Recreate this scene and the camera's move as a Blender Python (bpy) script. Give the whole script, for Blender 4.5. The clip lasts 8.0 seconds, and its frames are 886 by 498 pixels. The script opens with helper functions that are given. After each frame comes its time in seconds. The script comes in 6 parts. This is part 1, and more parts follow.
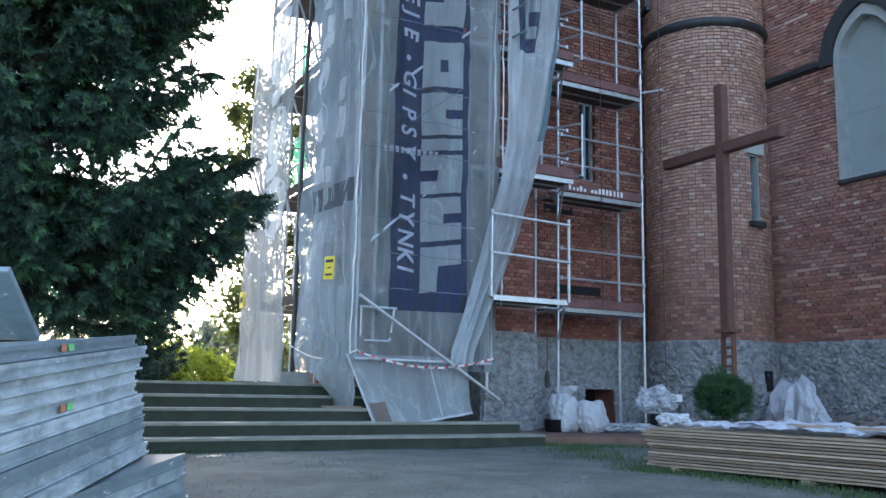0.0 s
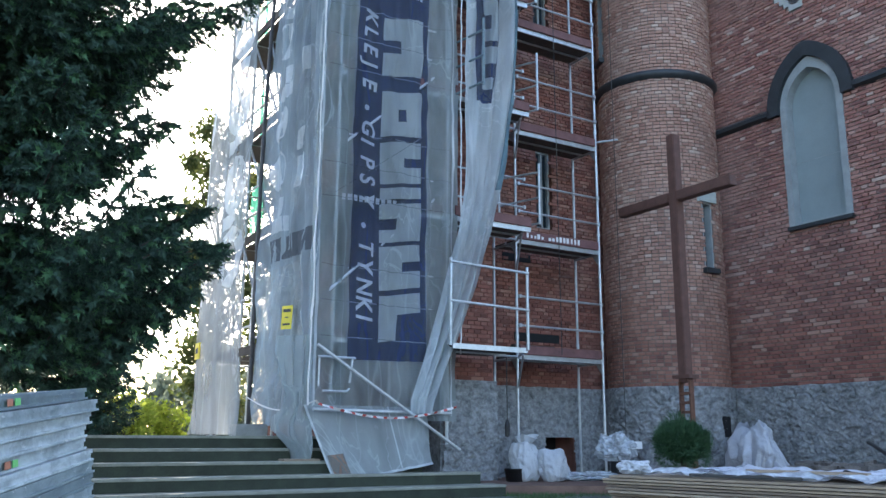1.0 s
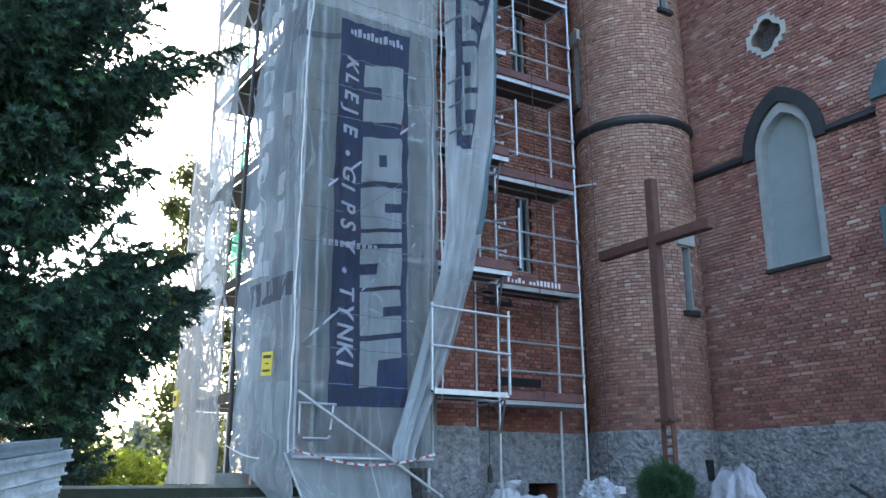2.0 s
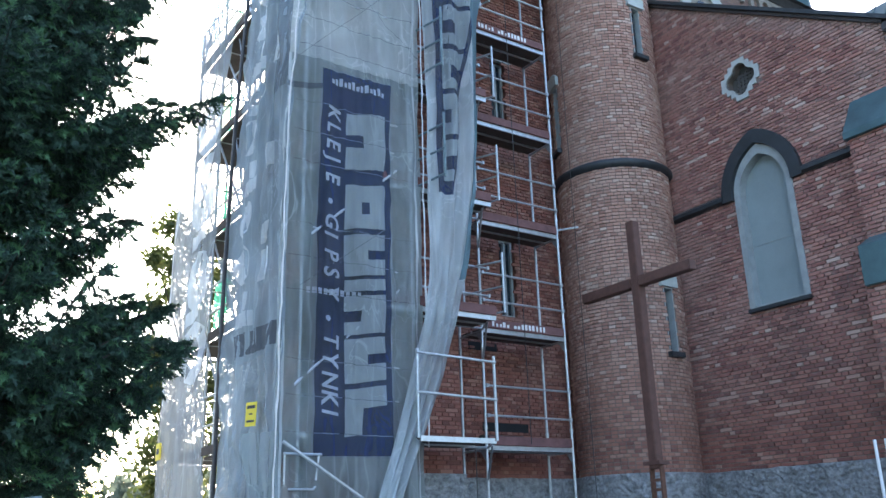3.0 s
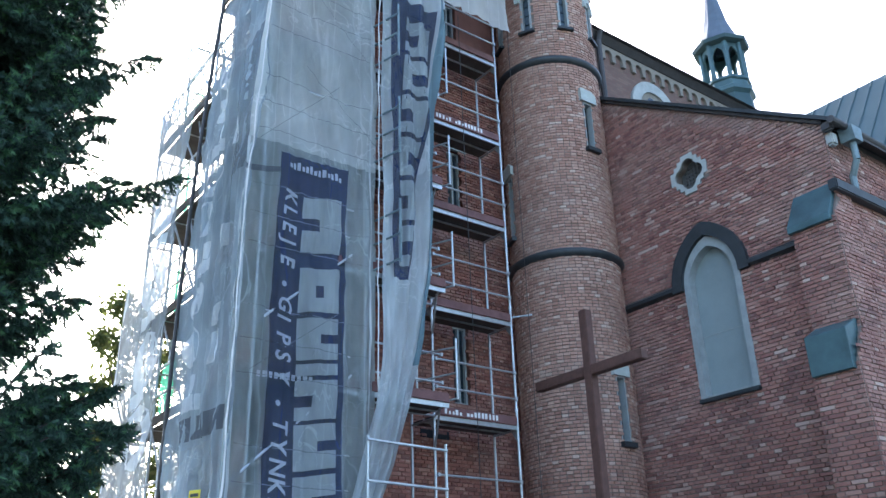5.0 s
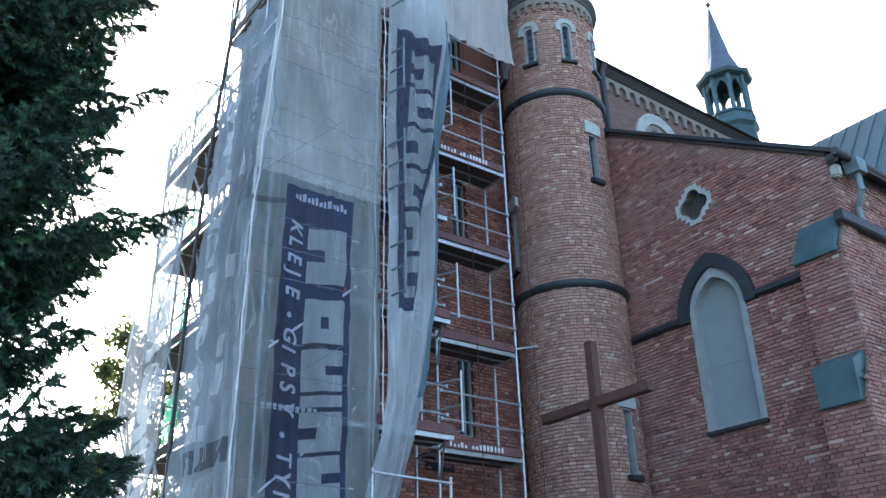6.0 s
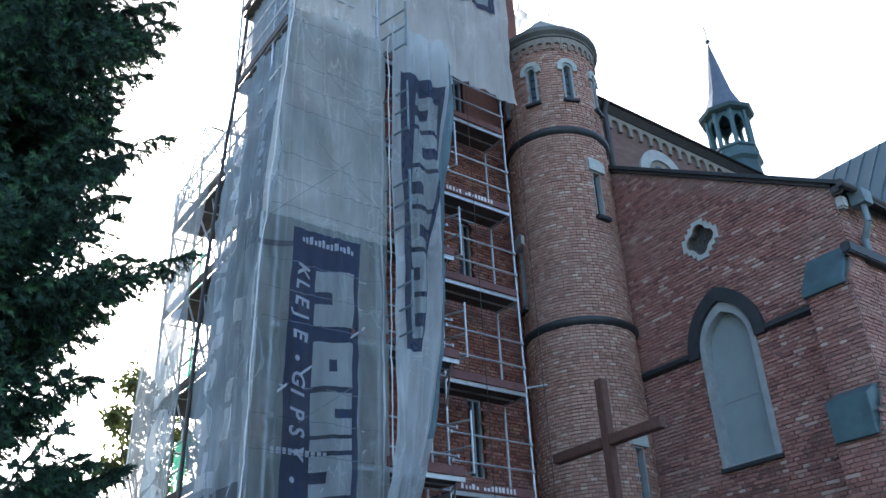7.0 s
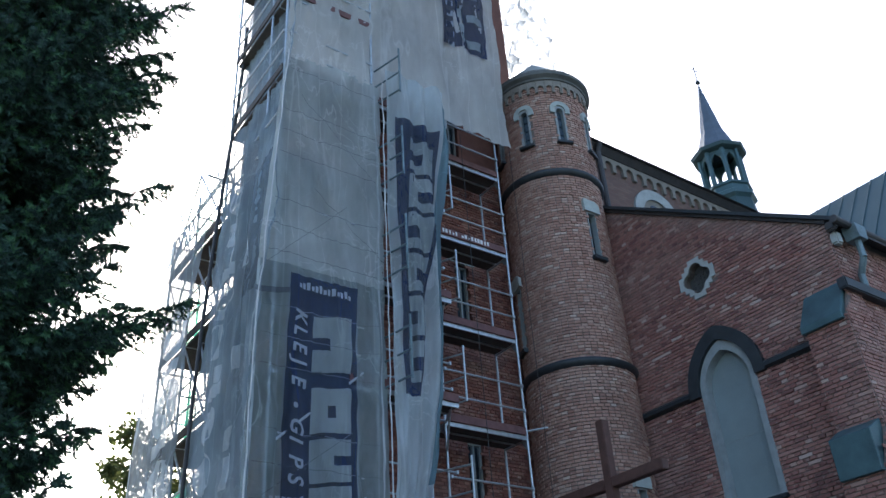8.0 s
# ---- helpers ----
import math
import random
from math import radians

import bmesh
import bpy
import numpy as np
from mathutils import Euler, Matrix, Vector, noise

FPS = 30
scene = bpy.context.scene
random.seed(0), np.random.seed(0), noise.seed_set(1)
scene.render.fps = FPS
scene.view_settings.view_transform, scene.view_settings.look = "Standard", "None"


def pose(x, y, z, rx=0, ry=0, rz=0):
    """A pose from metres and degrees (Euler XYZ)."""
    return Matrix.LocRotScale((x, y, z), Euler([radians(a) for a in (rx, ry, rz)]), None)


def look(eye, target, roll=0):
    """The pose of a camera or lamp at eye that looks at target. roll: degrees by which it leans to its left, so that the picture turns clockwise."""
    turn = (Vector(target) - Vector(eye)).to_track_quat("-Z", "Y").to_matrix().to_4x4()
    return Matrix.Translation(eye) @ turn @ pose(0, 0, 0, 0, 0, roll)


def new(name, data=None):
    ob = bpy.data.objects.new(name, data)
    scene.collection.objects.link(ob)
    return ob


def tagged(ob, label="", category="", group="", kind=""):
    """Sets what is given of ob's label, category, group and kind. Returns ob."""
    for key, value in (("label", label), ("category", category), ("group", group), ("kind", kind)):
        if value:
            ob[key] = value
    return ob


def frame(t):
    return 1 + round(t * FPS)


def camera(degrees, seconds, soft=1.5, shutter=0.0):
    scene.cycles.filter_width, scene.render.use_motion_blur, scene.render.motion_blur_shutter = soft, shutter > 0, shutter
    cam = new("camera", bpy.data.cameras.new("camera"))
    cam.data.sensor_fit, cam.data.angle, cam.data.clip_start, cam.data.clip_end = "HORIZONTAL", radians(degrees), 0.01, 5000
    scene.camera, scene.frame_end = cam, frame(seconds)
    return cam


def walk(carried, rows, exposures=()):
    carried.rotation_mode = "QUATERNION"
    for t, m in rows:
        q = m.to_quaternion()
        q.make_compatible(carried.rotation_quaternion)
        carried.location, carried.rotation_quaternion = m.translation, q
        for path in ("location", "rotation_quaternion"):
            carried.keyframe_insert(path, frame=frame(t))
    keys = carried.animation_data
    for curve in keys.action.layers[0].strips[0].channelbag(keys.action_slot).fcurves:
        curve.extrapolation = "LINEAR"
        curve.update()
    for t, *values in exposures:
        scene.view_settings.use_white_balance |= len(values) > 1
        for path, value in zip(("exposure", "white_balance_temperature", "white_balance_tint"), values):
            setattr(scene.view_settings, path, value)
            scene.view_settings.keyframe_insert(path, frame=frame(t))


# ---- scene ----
cam = camera(54.29, 8.0)

# seconds, tilt, heading, roll in degrees, eye
ROWS = [
    (0, 9.02, 61.21, 1.15, (0.000, 0.000, 0.800)),
    (0.5, 10.57, 59.81, 0.65, (0.003, 0.003, 0.800)),
    (1, 12.27, 58.48, 0.29, (0.006, 0.007, 0.799)),
    (1.5, 13.72, 57.59, -0.23, (0.007, 0.007, 0.799)),
    (1.7, 14.29, 57.44, -0.24, (0.005, 0.003, 0.800)),
    (2.8, 17.71, 56.55, -1.05, (-0.002, -0.019, 0.807)),
    (3, 18.15, 56.03, -1.70, (-0.003, -0.023, 0.808)),
    (3.5, 19.29, 54.74, -1.47, (-0.003, -0.026, 0.806)),
    (4, 20.63, 54.12, -1.41, (-0.001, -0.029, 0.801)),
    (4.5, 22.08, 53.22, -1.55, (-0.004, -0.035, 0.796)),
    (4.7, 22.83, 52.89, -1.62, (-0.004, -0.034, 0.795)),
    (5.8, 25.45, 52.83, -1.78, (-0.003, -0.032, 0.790)),
    (6, 25.85, 52.95, -1.67, (-0.003, -0.032, 0.789)),
    (6.5, 27.12, 53.23, -2.04, (-0.005, -0.033, 0.787)),
    (7, 28.52, 53.34, -2.66, (-0.008, -0.034, 0.783)),
    (7.5, 29.85, 53.18, -3.34, (-0.012, -0.036, 0.780)),
    (8, 31.38, 52.91, -3.95, (-0.014, -0.039, 0.776)),
]


def aim(eye, tilt, heading, roll):
    a, b = radians(heading), radians(tilt)
    way = Vector((math.cos(a) * math.cos(b), math.sin(a) * math.cos(b), math.sin(b)))
    return look(eye, Vector(eye) + way, roll)


walk(cam, [(t, aim(e, tilt, heading, roll)) for t, tilt, heading, roll, e in ROWS], [(0, 2.33, 6330, 12), (1.5, 2.35, 6300, 12), (3.5, 2.40, 6150, 11), (6.5, 2.07, 6020, 10), (8, 1.40, 5980, 10)])

# ---- light ----
SUN_ELEVATION, SUN_HEADING = 30, 63
world = bpy.data.worlds.new("sky")
scene.world = world
world.use_nodes = True
wn = world.node_tree
sky = wn.nodes.new("ShaderNodeTexSky")
sky.sky_type, sky.sun_disc = "NISHITA", False
sky.sun_elevation, sky.sun_rotation = radians(SUN_ELEVATION), radians(90 - SUN_HEADING)
sky.dust_density, sky.air_density = 2.5, 1.0
wn.links.new(sky.outputs[0], wn.nodes["Background"].inputs[0])
wn.nodes["Background"].inputs[1].default_value = 0.15
sun = new("sun", bpy.data.lights.new("sun", "SUN"))
sun.data.energy, sun.data.angle, sun.data.color = 3.0, radians(0.6), (1.0, 0.93, 0.82)
a, b = radians(SUN_HEADING), radians(SUN_ELEVATION)
sun.matrix_world = look((0, 0, 30), Vector((0, 0, 30)) - Vector((math.cos(a) * math.cos(b), math.sin(a) * math.cos(b), math.sin(b))))
scene.view_settings.exposure = 0.0


# ---- materials ----
class Nodes:
    def __init__(self, name, rough=0.8, metal=0.0):
        self.m = bpy.data.materials.new(name)
        self.m.use_nodes = True
        self.t = self.m.node_tree
        self.b = self.t.nodes["Principled BSDF"]
        self.b.inputs["Roughness"].default_value = rough
        self.b.inputs["Metallic"].default_value = metal
        self.out = self.t.nodes["Material Output"]
        self.co = self.add("ShaderNodeTexCoord").outputs["Object"]

    def add(self, kind, **kw):
        n = self.t.nodes.new(kind)
        for k, v in kw.items():
            if k == "operation":
                n.operation = v
            elif k == "blend":
                n.blend_type = v
            elif k == "data":
                n.data_type = v
        return n

    def link(self, a, b):
        self.t.links.new(a, b)

    def world_co(self):
        return self.add("ShaderNodeNewGeometry").outputs["Position"]

    def stretch(self, co, sx, sy, sz):
        n = self.add("ShaderNodeMapping")
        n.inputs["Scale"].default_value = (sx, sy, sz)
        self.link(co, n.inputs["Vector"])
        return n.outputs[0]

    def noise(self, scale, detail=4.0, rough=0.55, co=None, distort=0.0):
        n = self.add("ShaderNodeTexNoise")
        n.inputs["Scale"].default_value, n.inputs["Detail"].default_value = scale, detail
        n.inputs["Roughness"].default_value, n.inputs["Distortion"].default_value = rough, distort
        self.link(co or self.co, n.inputs["Vector"])
        return n.outputs["Fac"]

    def ramp(self, fac, *stops):
        n = self.add("ShaderNodeValToRGB")
        e = n.color_ramp.elements
        while len(e) < len(stops):
            e.new(0.5)
        for el, (p, c) in zip(e, stops):
            el.position = p
            el.color = (*c, 1) if len(c) == 3 else c
        self.link(fac, n.inputs[0])
        return n.outputs[0]

    def mix(self, fac, a, b, blend="MIX"):
        n = self.add("ShaderNodeMix", data="RGBA", blend=blend)
        for v, k in ((fac, 0), (a, 6), (b, 7)):
            if hasattr(v, "links"):
                self.link(v, n.inputs[k])
            elif k == 0:
                n.inputs[0].default_value = v
            else:
                n.inputs[k].default_value = (*v, 1)
        return n.outputs[2]

    def math(self, op, a, b=0.5):
        n = self.add("ShaderNodeMath", operation=op)
        for k, v in enumerate((a, b)):
            if hasattr(v, "links"):
                self.link(v, n.inputs[k])
            else:
                n.inputs[k].default_value = v
        return n.outputs[0]

    def colour(self, c):
        if hasattr(c, "links"):
            self.link(c, self.b.inputs["Base Color"])
        else:
            self.b.inputs["Base Color"].default_value = (*c, 1)

    def rough(self, r):
        self.link(r, self.b.inputs["Roughness"])

    def bump(self, h, strength=0.3, dist=0.01):
        n = self.add("ShaderNodeBump")
        n.inputs["Strength"].default_value, n.inputs["Distance"].default_value = strength, dist
        self.link(h, n.inputs["Height"])
        self.link(n.outputs[0], self.b.inputs["Normal"])


def plain(name, c, var=0.25, scale=6.0, rough=0.7, metal=0.0, bump=0.2, c2=None, fine=60.0):
    n = Nodes(name, rough, metal)
    w = n.world_co()
    dark = tuple(v * (1 - var) for v in c)
    light = c2 or tuple(min(1, v * (1 + var)) for v in c)
    big = n.noise(scale, 5, 0.6, w)
    small = n.noise(fine, 3, 0.6, w)
    base = n.ramp(big, (0.3, dark), (0.7, light))
    n.colour(n.mix(0.35, base, n.ramp(small, (0.3, dark), (0.7, light))))
    if bump:
        n.bump(small, bump, 0.004)
    return n.m


def brick_material(name, old=False, tan=False):
    n = Nodes(name, 0.9)
    w = n.world_co()
    isl = n.add("ShaderNodeNewGeometry").outputs["Random Per Island"]
    info = n.add("ShaderNodeObjectInfo").outputs["Random"]
    r = n.math("FRACT", n.math("ADD", isl, n.math("MULTIPLY", info, 7.31)))
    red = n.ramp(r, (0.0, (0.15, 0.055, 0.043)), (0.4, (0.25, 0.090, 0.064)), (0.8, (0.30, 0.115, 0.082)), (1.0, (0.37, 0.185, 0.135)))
    if tan:
        c = n.ramp(r, (0.0, (0.32, 0.165, 0.125)), (0.2, (0.42, 0.225, 0.168)), (0.6, (0.48, 0.275, 0.205)), (0.9, (0.53, 0.335, 0.255)), (1.0, (0.62, 0.47, 0.38)))
    elif old:
        c = n.ramp(r, (0.0, (0.20, 0.088, 0.076)), (0.25, (0.31, 0.132, 0.108)), (0.7, (0.385, 0.178, 0.142)), (0.93, (0.44, 0.235, 0.19)), (1.0, (0.58, 0.43, 0.36)))
    else:
        c = red
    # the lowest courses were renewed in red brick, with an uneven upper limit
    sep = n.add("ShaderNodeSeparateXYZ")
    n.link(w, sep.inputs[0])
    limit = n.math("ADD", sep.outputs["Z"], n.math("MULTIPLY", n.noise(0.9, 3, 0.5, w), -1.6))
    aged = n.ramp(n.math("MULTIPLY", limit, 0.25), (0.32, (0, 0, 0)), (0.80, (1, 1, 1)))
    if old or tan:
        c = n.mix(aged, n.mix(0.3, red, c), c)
    if old and not tan:
        # pale, eroded courses under the sloping gable
        below = n.math("SUBTRACT", n.math("ADD", sep.outputs["Z"], n.math("MULTIPLY", n.noise(1.6, 4, 0.6, w), 1.1)), n.math("ADD", n.math("MULTIPLY", sep.outputs["Y"], 0.637), 4.74))
        c = n.mix(n.math("MULTIPLY", n.ramp(below, (0.05, (0, 0, 0)), (0.45, (1, 1, 1))), 0.42), c, (0.50, 0.40, 0.36))
    soot = n.noise(0.7, 6, 0.65, w, 0.4)
    c = n.mix(n.ramp(soot, (0.48, (0, 0, 0)), (0.80, (0.45, 0.45, 0.45))), c, (0.09, 0.065, 0.058))
    # lime wash and old repairs: large pale clouds, then flecks
    wash = n.noise(0.55, 5, 0.6, n.stretch(w, 1, 1, 1.6), 0.6)
    c = n.mix(n.math("MULTIPLY", aged, n.ramp(wash, (0.47, (0, 0, 0)), (0.72, (0.36, 0.36, 0.36)))), c, (0.52, 0.37, 0.30))
    pale = n.noise(9.0, 4, 0.7, n.stretch(w, 1, 1, 2.5))
    c = n.mix(n.math("MULTIPLY", n.math("ADD", n.math("MULTIPLY", aged, 0.65), 0.35), n.ramp(pale, (0.56, (0, 0, 0)), (0.72, (0.55, 0.55, 0.55)))), c, (0.56, 0.45, 0.38))
    grain = n.noise(70, 3, 0.7, w)
    c = n.mix(n.math("MULTIPLY", grain, 0.26), c, (0.08, 0.045, 0.035))
    n.colour(c)
    n.bump(grain, 0.35, 0.004)
    return n.m


MAT = {}
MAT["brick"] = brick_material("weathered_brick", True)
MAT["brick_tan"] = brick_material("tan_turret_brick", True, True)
MAT["brick_red"] = brick_material("cleaned_red_brick")
MAT["mortar"] = plain("mortar", (0.17, 0.135, 0.115), 0.35, 3, 0.95)
MAT["mortar_red"] = plain("reddish_mortar", (0.175, 0.075, 0.055), 0.35, 3, 0.95)
MAT["render"] = plain("rough_plaster_plinth", (0.195, 0.205, 0.215), 0.62, 9.0, 0.85, 0, 1.0, (0.38, 0.39, 0.40), 26)
MAT["stone"] = plain("pale_stone", (0.42, 0.43, 0.41), 0.25, 4, 0.85)
MAT["slate"] = plain("dark_slate_trim", (0.028, 0.033, 0.037), 0.4, 5, 0.5)
MAT["copper"] = plain("green_copper", (0.06, 0.115, 0.125), 0.4, 2.5, 0.5, 0.2)
MAT["steel"] = plain("galvanised_steel", (0.50, 0.53, 0.55), 0.25, 9, 0.42, 0.75, 0.1)
MAT["deck"] = plain("deck_board_red", (0.16, 0.075, 0.07), 0.35, 5, 0.8)
MAT["wood_cross"] = plain("stained_wood", (0.105, 0.048, 0.036), 0.35, 8, 0.65)
def plank_wood():
    n = Nodes("old_planks", 0.85)
    r = n.add("ShaderNodeObjectInfo").outputs["Random"]
    c = n.ramp(r, (0.0, (0.22, 0.165, 0.12)), (0.5, (0.38, 0.295, 0.205)), (1.0, (0.50, 0.40, 0.29)))
    grain = n.noise(5, 6, 0.7, n.stretch(n.world_co(), 6, 1, 12))
    n.colour(n.mix(n.ramp(grain, (0.35, (0, 0, 0)), (0.7, (0.6, 0.6, 0.6))), c, (0.085, 0.07, 0.058)))
    n.bump(grain, 0.4, 0.004)
    return n.m


MAT["plank"] = plank_wood()
MAT["gravel"] = plain("gravel", (0.055, 0.078, 0.050), 0.45, 1.6, 0.95, 0, 1.0, (0.165, 0.182, 0.158), 30)
MAT["riser_dark"] = plain("dark_green_riser", (0.034, 0.042, 0.028), 0.45, 4, 0.9)
MAT["tread"] = plain("pale_tread", (0.25, 0.255, 0.215), 0.35, 5, 0.9)
MAT["terracotta"] = plain("brown_paving", (0.17, 0.10, 0.075), 0.3, 4, 0.9)
# near-black colour that stands in for the shade inside openings
MAT["dark"] = plain("interior_shade_black", (0.012, 0.012, 0.013), 0.2, 4, 0.9)
MAT["glass_dark"] = plain("dark_pane", (0.02, 0.028, 0.035), 0.3, 3, 0.12)
MAT["board"] = plain("grey_window_board", (0.24, 0.285, 0.29), 0.12, 1.5, 0.75)
MAT["tile"] = plain("roof_tile", (0.06, 0.055, 0.055), 0.3, 4, 0.8)
def aluminium():
    n = Nodes("aluminium_panel", 0.4, 0.25)
    r = n.add("ShaderNodeObjectInfo").outputs["Random"]
    w = n.world_co()
    c = n.ramp(r, (0.0, (0.20, 0.255, 0.27)), (0.5, (0.42, 0.49, 0.50)), (1.0, (0.68, 0.74, 0.75)))
    stain = n.noise(4, 6, 0.7, w, 0.5)
    c = n.mix(n.ramp(stain, (0.42, (0, 0, 0)), (0.66, (0.75, 0.75, 0.75))), c, (0.15, 0.195, 0.21))
    run = n.noise(7, 5, 0.7, n.stretch(w, 0.5, 0.5, 3))
    c = n.mix(n.ramp(run, (0.5, (0, 0, 0)), (0.7, (0.5, 0.5, 0.5))), c, (0.30, 0.36, 0.37))
    scuff = n.noise(9, 5, 0.75, n.stretch(w, 1, 1, 2.2))
    c = n.mix(n.ramp(scuff, (0.62, (0, 0, 0)), (0.68, (0.85, 0.85, 0.85))), c, (0.78, 0.80, 0.80))
    n.colour(c)
    n.bump(stain, 0.15, 0.01)
    return n.m


MAT["aluminium"] = aluminium()
MAT["bark"] = plain("bark", (0.045, 0.035, 0.028), 0.4, 9, 0.95)


# ---- mesh helpers ----
def link_mesh(name, verts, faces, mat, parent=None, label="", smooth=False):
    me = bpy.data.meshes.new(name)
    me.from_pydata([tuple(v) for v in verts], [], faces)
    me.update()
    for m in mat if isinstance(mat, (list, tuple)) else [mat]:
        me.materials.append(m)
    if smooth:
        me.polygons.foreach_set("use_smooth", [True] * len(me.polygons))
    ob = new(name, me)
    ob.parent = parent
    if label:
        tagged(ob, label)
    return ob


def part(name, bm, mat, parent=None, label="", smooth=False):
    me = bpy.data.meshes.new(name)
    bmesh.ops.recalc_face_normals(bm, faces=bm.faces)
    bm.to_mesh(me)
    bm.free()
    me.materials.append(mat)
    if smooth:
        me.polygons.foreach_set("use_smooth", [True] * len(me.polygons))
    ob = new(name, me)
    ob.parent = parent
    if label:
        tagged(ob, label)
    return ob


def thing(name, label, category, group="", kind="", at=None):
    ob = new(name)
    if at is not None:
        ob.matrix_world = at
    return tagged(ob, label, category, group, kind)


def add_box(bm, lo, hi, m=None, bevel=0.0):
    lo, hi = Vector(lo), Vector(hi)
    mm = Matrix.Translation((lo + hi) / 2) @ Matrix.Diagonal((*(hi - lo), 1))
    g = bmesh.ops.create_cube(bm, size=1, matrix=(m @ mm) if m else mm)
    if bevel:
        es = {e for v in g["verts"] for e in v.link_edges}
        bmesh.ops.bevel(bm, geom=list(es), offset=bevel, segments=2, affect="EDGES")
    return bm


def box(lo, hi, m=None, bevel=0.0):
    return add_box(bmesh.new(), lo, hi, m, bevel)


def add_tube(bm, p, q, r, seg=8, r2=None):
    p, q = Vector(p), Vector(q)
    d = q - p
    m = Matrix.Translation((p + q) / 2) @ d.to_track_quat("Z", "Y").to_matrix().to_4x4()
    bmesh.ops.create_cone(bm, cap_ends=True, segments=seg, radius1=r, radius2=r if r2 is None else r2, depth=d.length, matrix=m)
    return bm


def tube(p, q, r, seg=8, r2=None):
    return add_tube(bmesh.new(), p, q, r, seg, r2)


def prism(outline, depth, m=Matrix.Identity(4)):
    """An outline in its own x-y plane, drawn out by depth along z."""
    bm = bmesh.new()
    lo = [bm.verts.new(m @ Vector((x, y, 0))) for x, y in outline]
    hi = [bm.verts.new(m @ Vector((x, y, depth))) for x, y in outline]
    n = len(outline)
    bm.faces.new(lo[::-1])
    bm.faces.new(hi)
    for i in range(n):
        bm.faces.new((lo[i], lo[(i + 1) % n], hi[(i + 1) % n], hi[i]))
    return bm


def lathe(profile, centre, seg=48, a0=0.0, a1=360.0):
    """Rings of (radius, height) turned round an upright axis."""
    bm = bmesh.new()
    full = a1 - a0 >= 359.9
    n = seg if full else seg + 1
    rings = []
    for r, z in profile:
        rings.append([bm.verts.new((centre[0] + r * math.cos(radians(a0 + (a1 - a0) * i / seg)), centre[1] + r * math.sin(radians(a0 + (a1 - a0) * i / seg)), z)) for i in range(n)])
    for A, B in zip(rings, rings[1:]):
        for i in range(seg):
            j = (i + 1) % n
            bm.faces.new((A[i], A[j], B[j], B[i]))
    return bm
MAT["pebble"] = plain("pebbles", (0.135, 0.145, 0.13), 0.4, 30, 0.95, 0, 0)
MAT["grass"] = plain("grass_blades", (0.05, 0.095, 0.03), 0.4, 5, 0.8, 0, 0)
MAT["stone_grey"] = plain("grey_stone", (0.30, 0.325, 0.325), 0.2, 5, 0.8)
MAT["stone_green"] = plain("greenish_stone", (0.40, 0.425, 0.395), 0.2, 5, 0.8)
MAT["stone_brown"] = plain("brown_stone", (0.25, 0.22, 0.185), 0.25, 6, 0.85)
MAT["stone_dark"] = plain("sooty_stone", (0.13, 0.13, 0.12), 0.35, 4, 0.85)
MAT["pierced"] = plain("pierced_metal", (0.07, 0.065, 0.06), 0.3, 8, 0.7)
MAT["fascia"] = plain("dark_fascia", (0.055, 0.05, 0.05), 0.35, 6, 0.6)
# zinc of hopper and pipe; also the darker copy for steel in shade
MAT["zinc"] = plain("weathered_zinc_and_shaded_steel", (0.17, 0.225, 0.24), 0.4, 5, 0.5, 0.3)
MAT["copper_dull"] = plain("dull_copper", (0.20, 0.24, 0.22), 0.25, 3, 0.6)
MAT["pane_blue"] = plain("leaded_pane", (0.07, 0.10, 0.13), 0.4, 9, 0.15)
MAT["spire"] = plain("blue_slate", (0.09, 0.115, 0.15), 0.25, 3, 0.5)
MAT["rust"] = plain("rusty_iron", (0.12, 0.055, 0.035), 0.4, 12, 0.85)
MAT["tower_dark"] = plain("plastic_black", (0.02, 0.02, 0.022), 0.2, 6, 0.4)
MAT["rubble"] = plain("broken_stone", (0.16, 0.14, 0.125), 0.45, 6, 0.95)
MAT["white_paint"] = plain("white_metal", (0.72, 0.73, 0.74), 0.08, 6, 0.45)
MAT["yellow"] = plain("yellow_sign", (0.75, 0.58, 0.03), 0.1, 6, 0.5)
MAT["black"] = plain("black_print", (0.03, 0.03, 0.03), 0.2, 6, 0.6)
MAT["tape_red"] = plain("red_tape", (0.55, 0.06, 0.05), 0.1, 6, 0.4)
MAT["tape_white"] = plain("white_tape", (0.72, 0.70, 0.69), 0.1, 6, 0.4)
MAT["green_tag"] = plain("green_tag", (0.22, 0.62, 0.20), 0.1, 6, 0.6)
MAT["orange_tag"] = plain("orange_tag", (0.50, 0.20, 0.12), 0.1, 6, 0.6)
MAT["concrete"] = plain("concrete_block", (0.27, 0.27, 0.255), 0.25, 8, 0.9)
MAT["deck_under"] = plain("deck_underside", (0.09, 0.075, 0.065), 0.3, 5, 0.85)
MAT["cable"] = plain("cable", (0.05, 0.05, 0.05), 0.2, 6, 0.6)


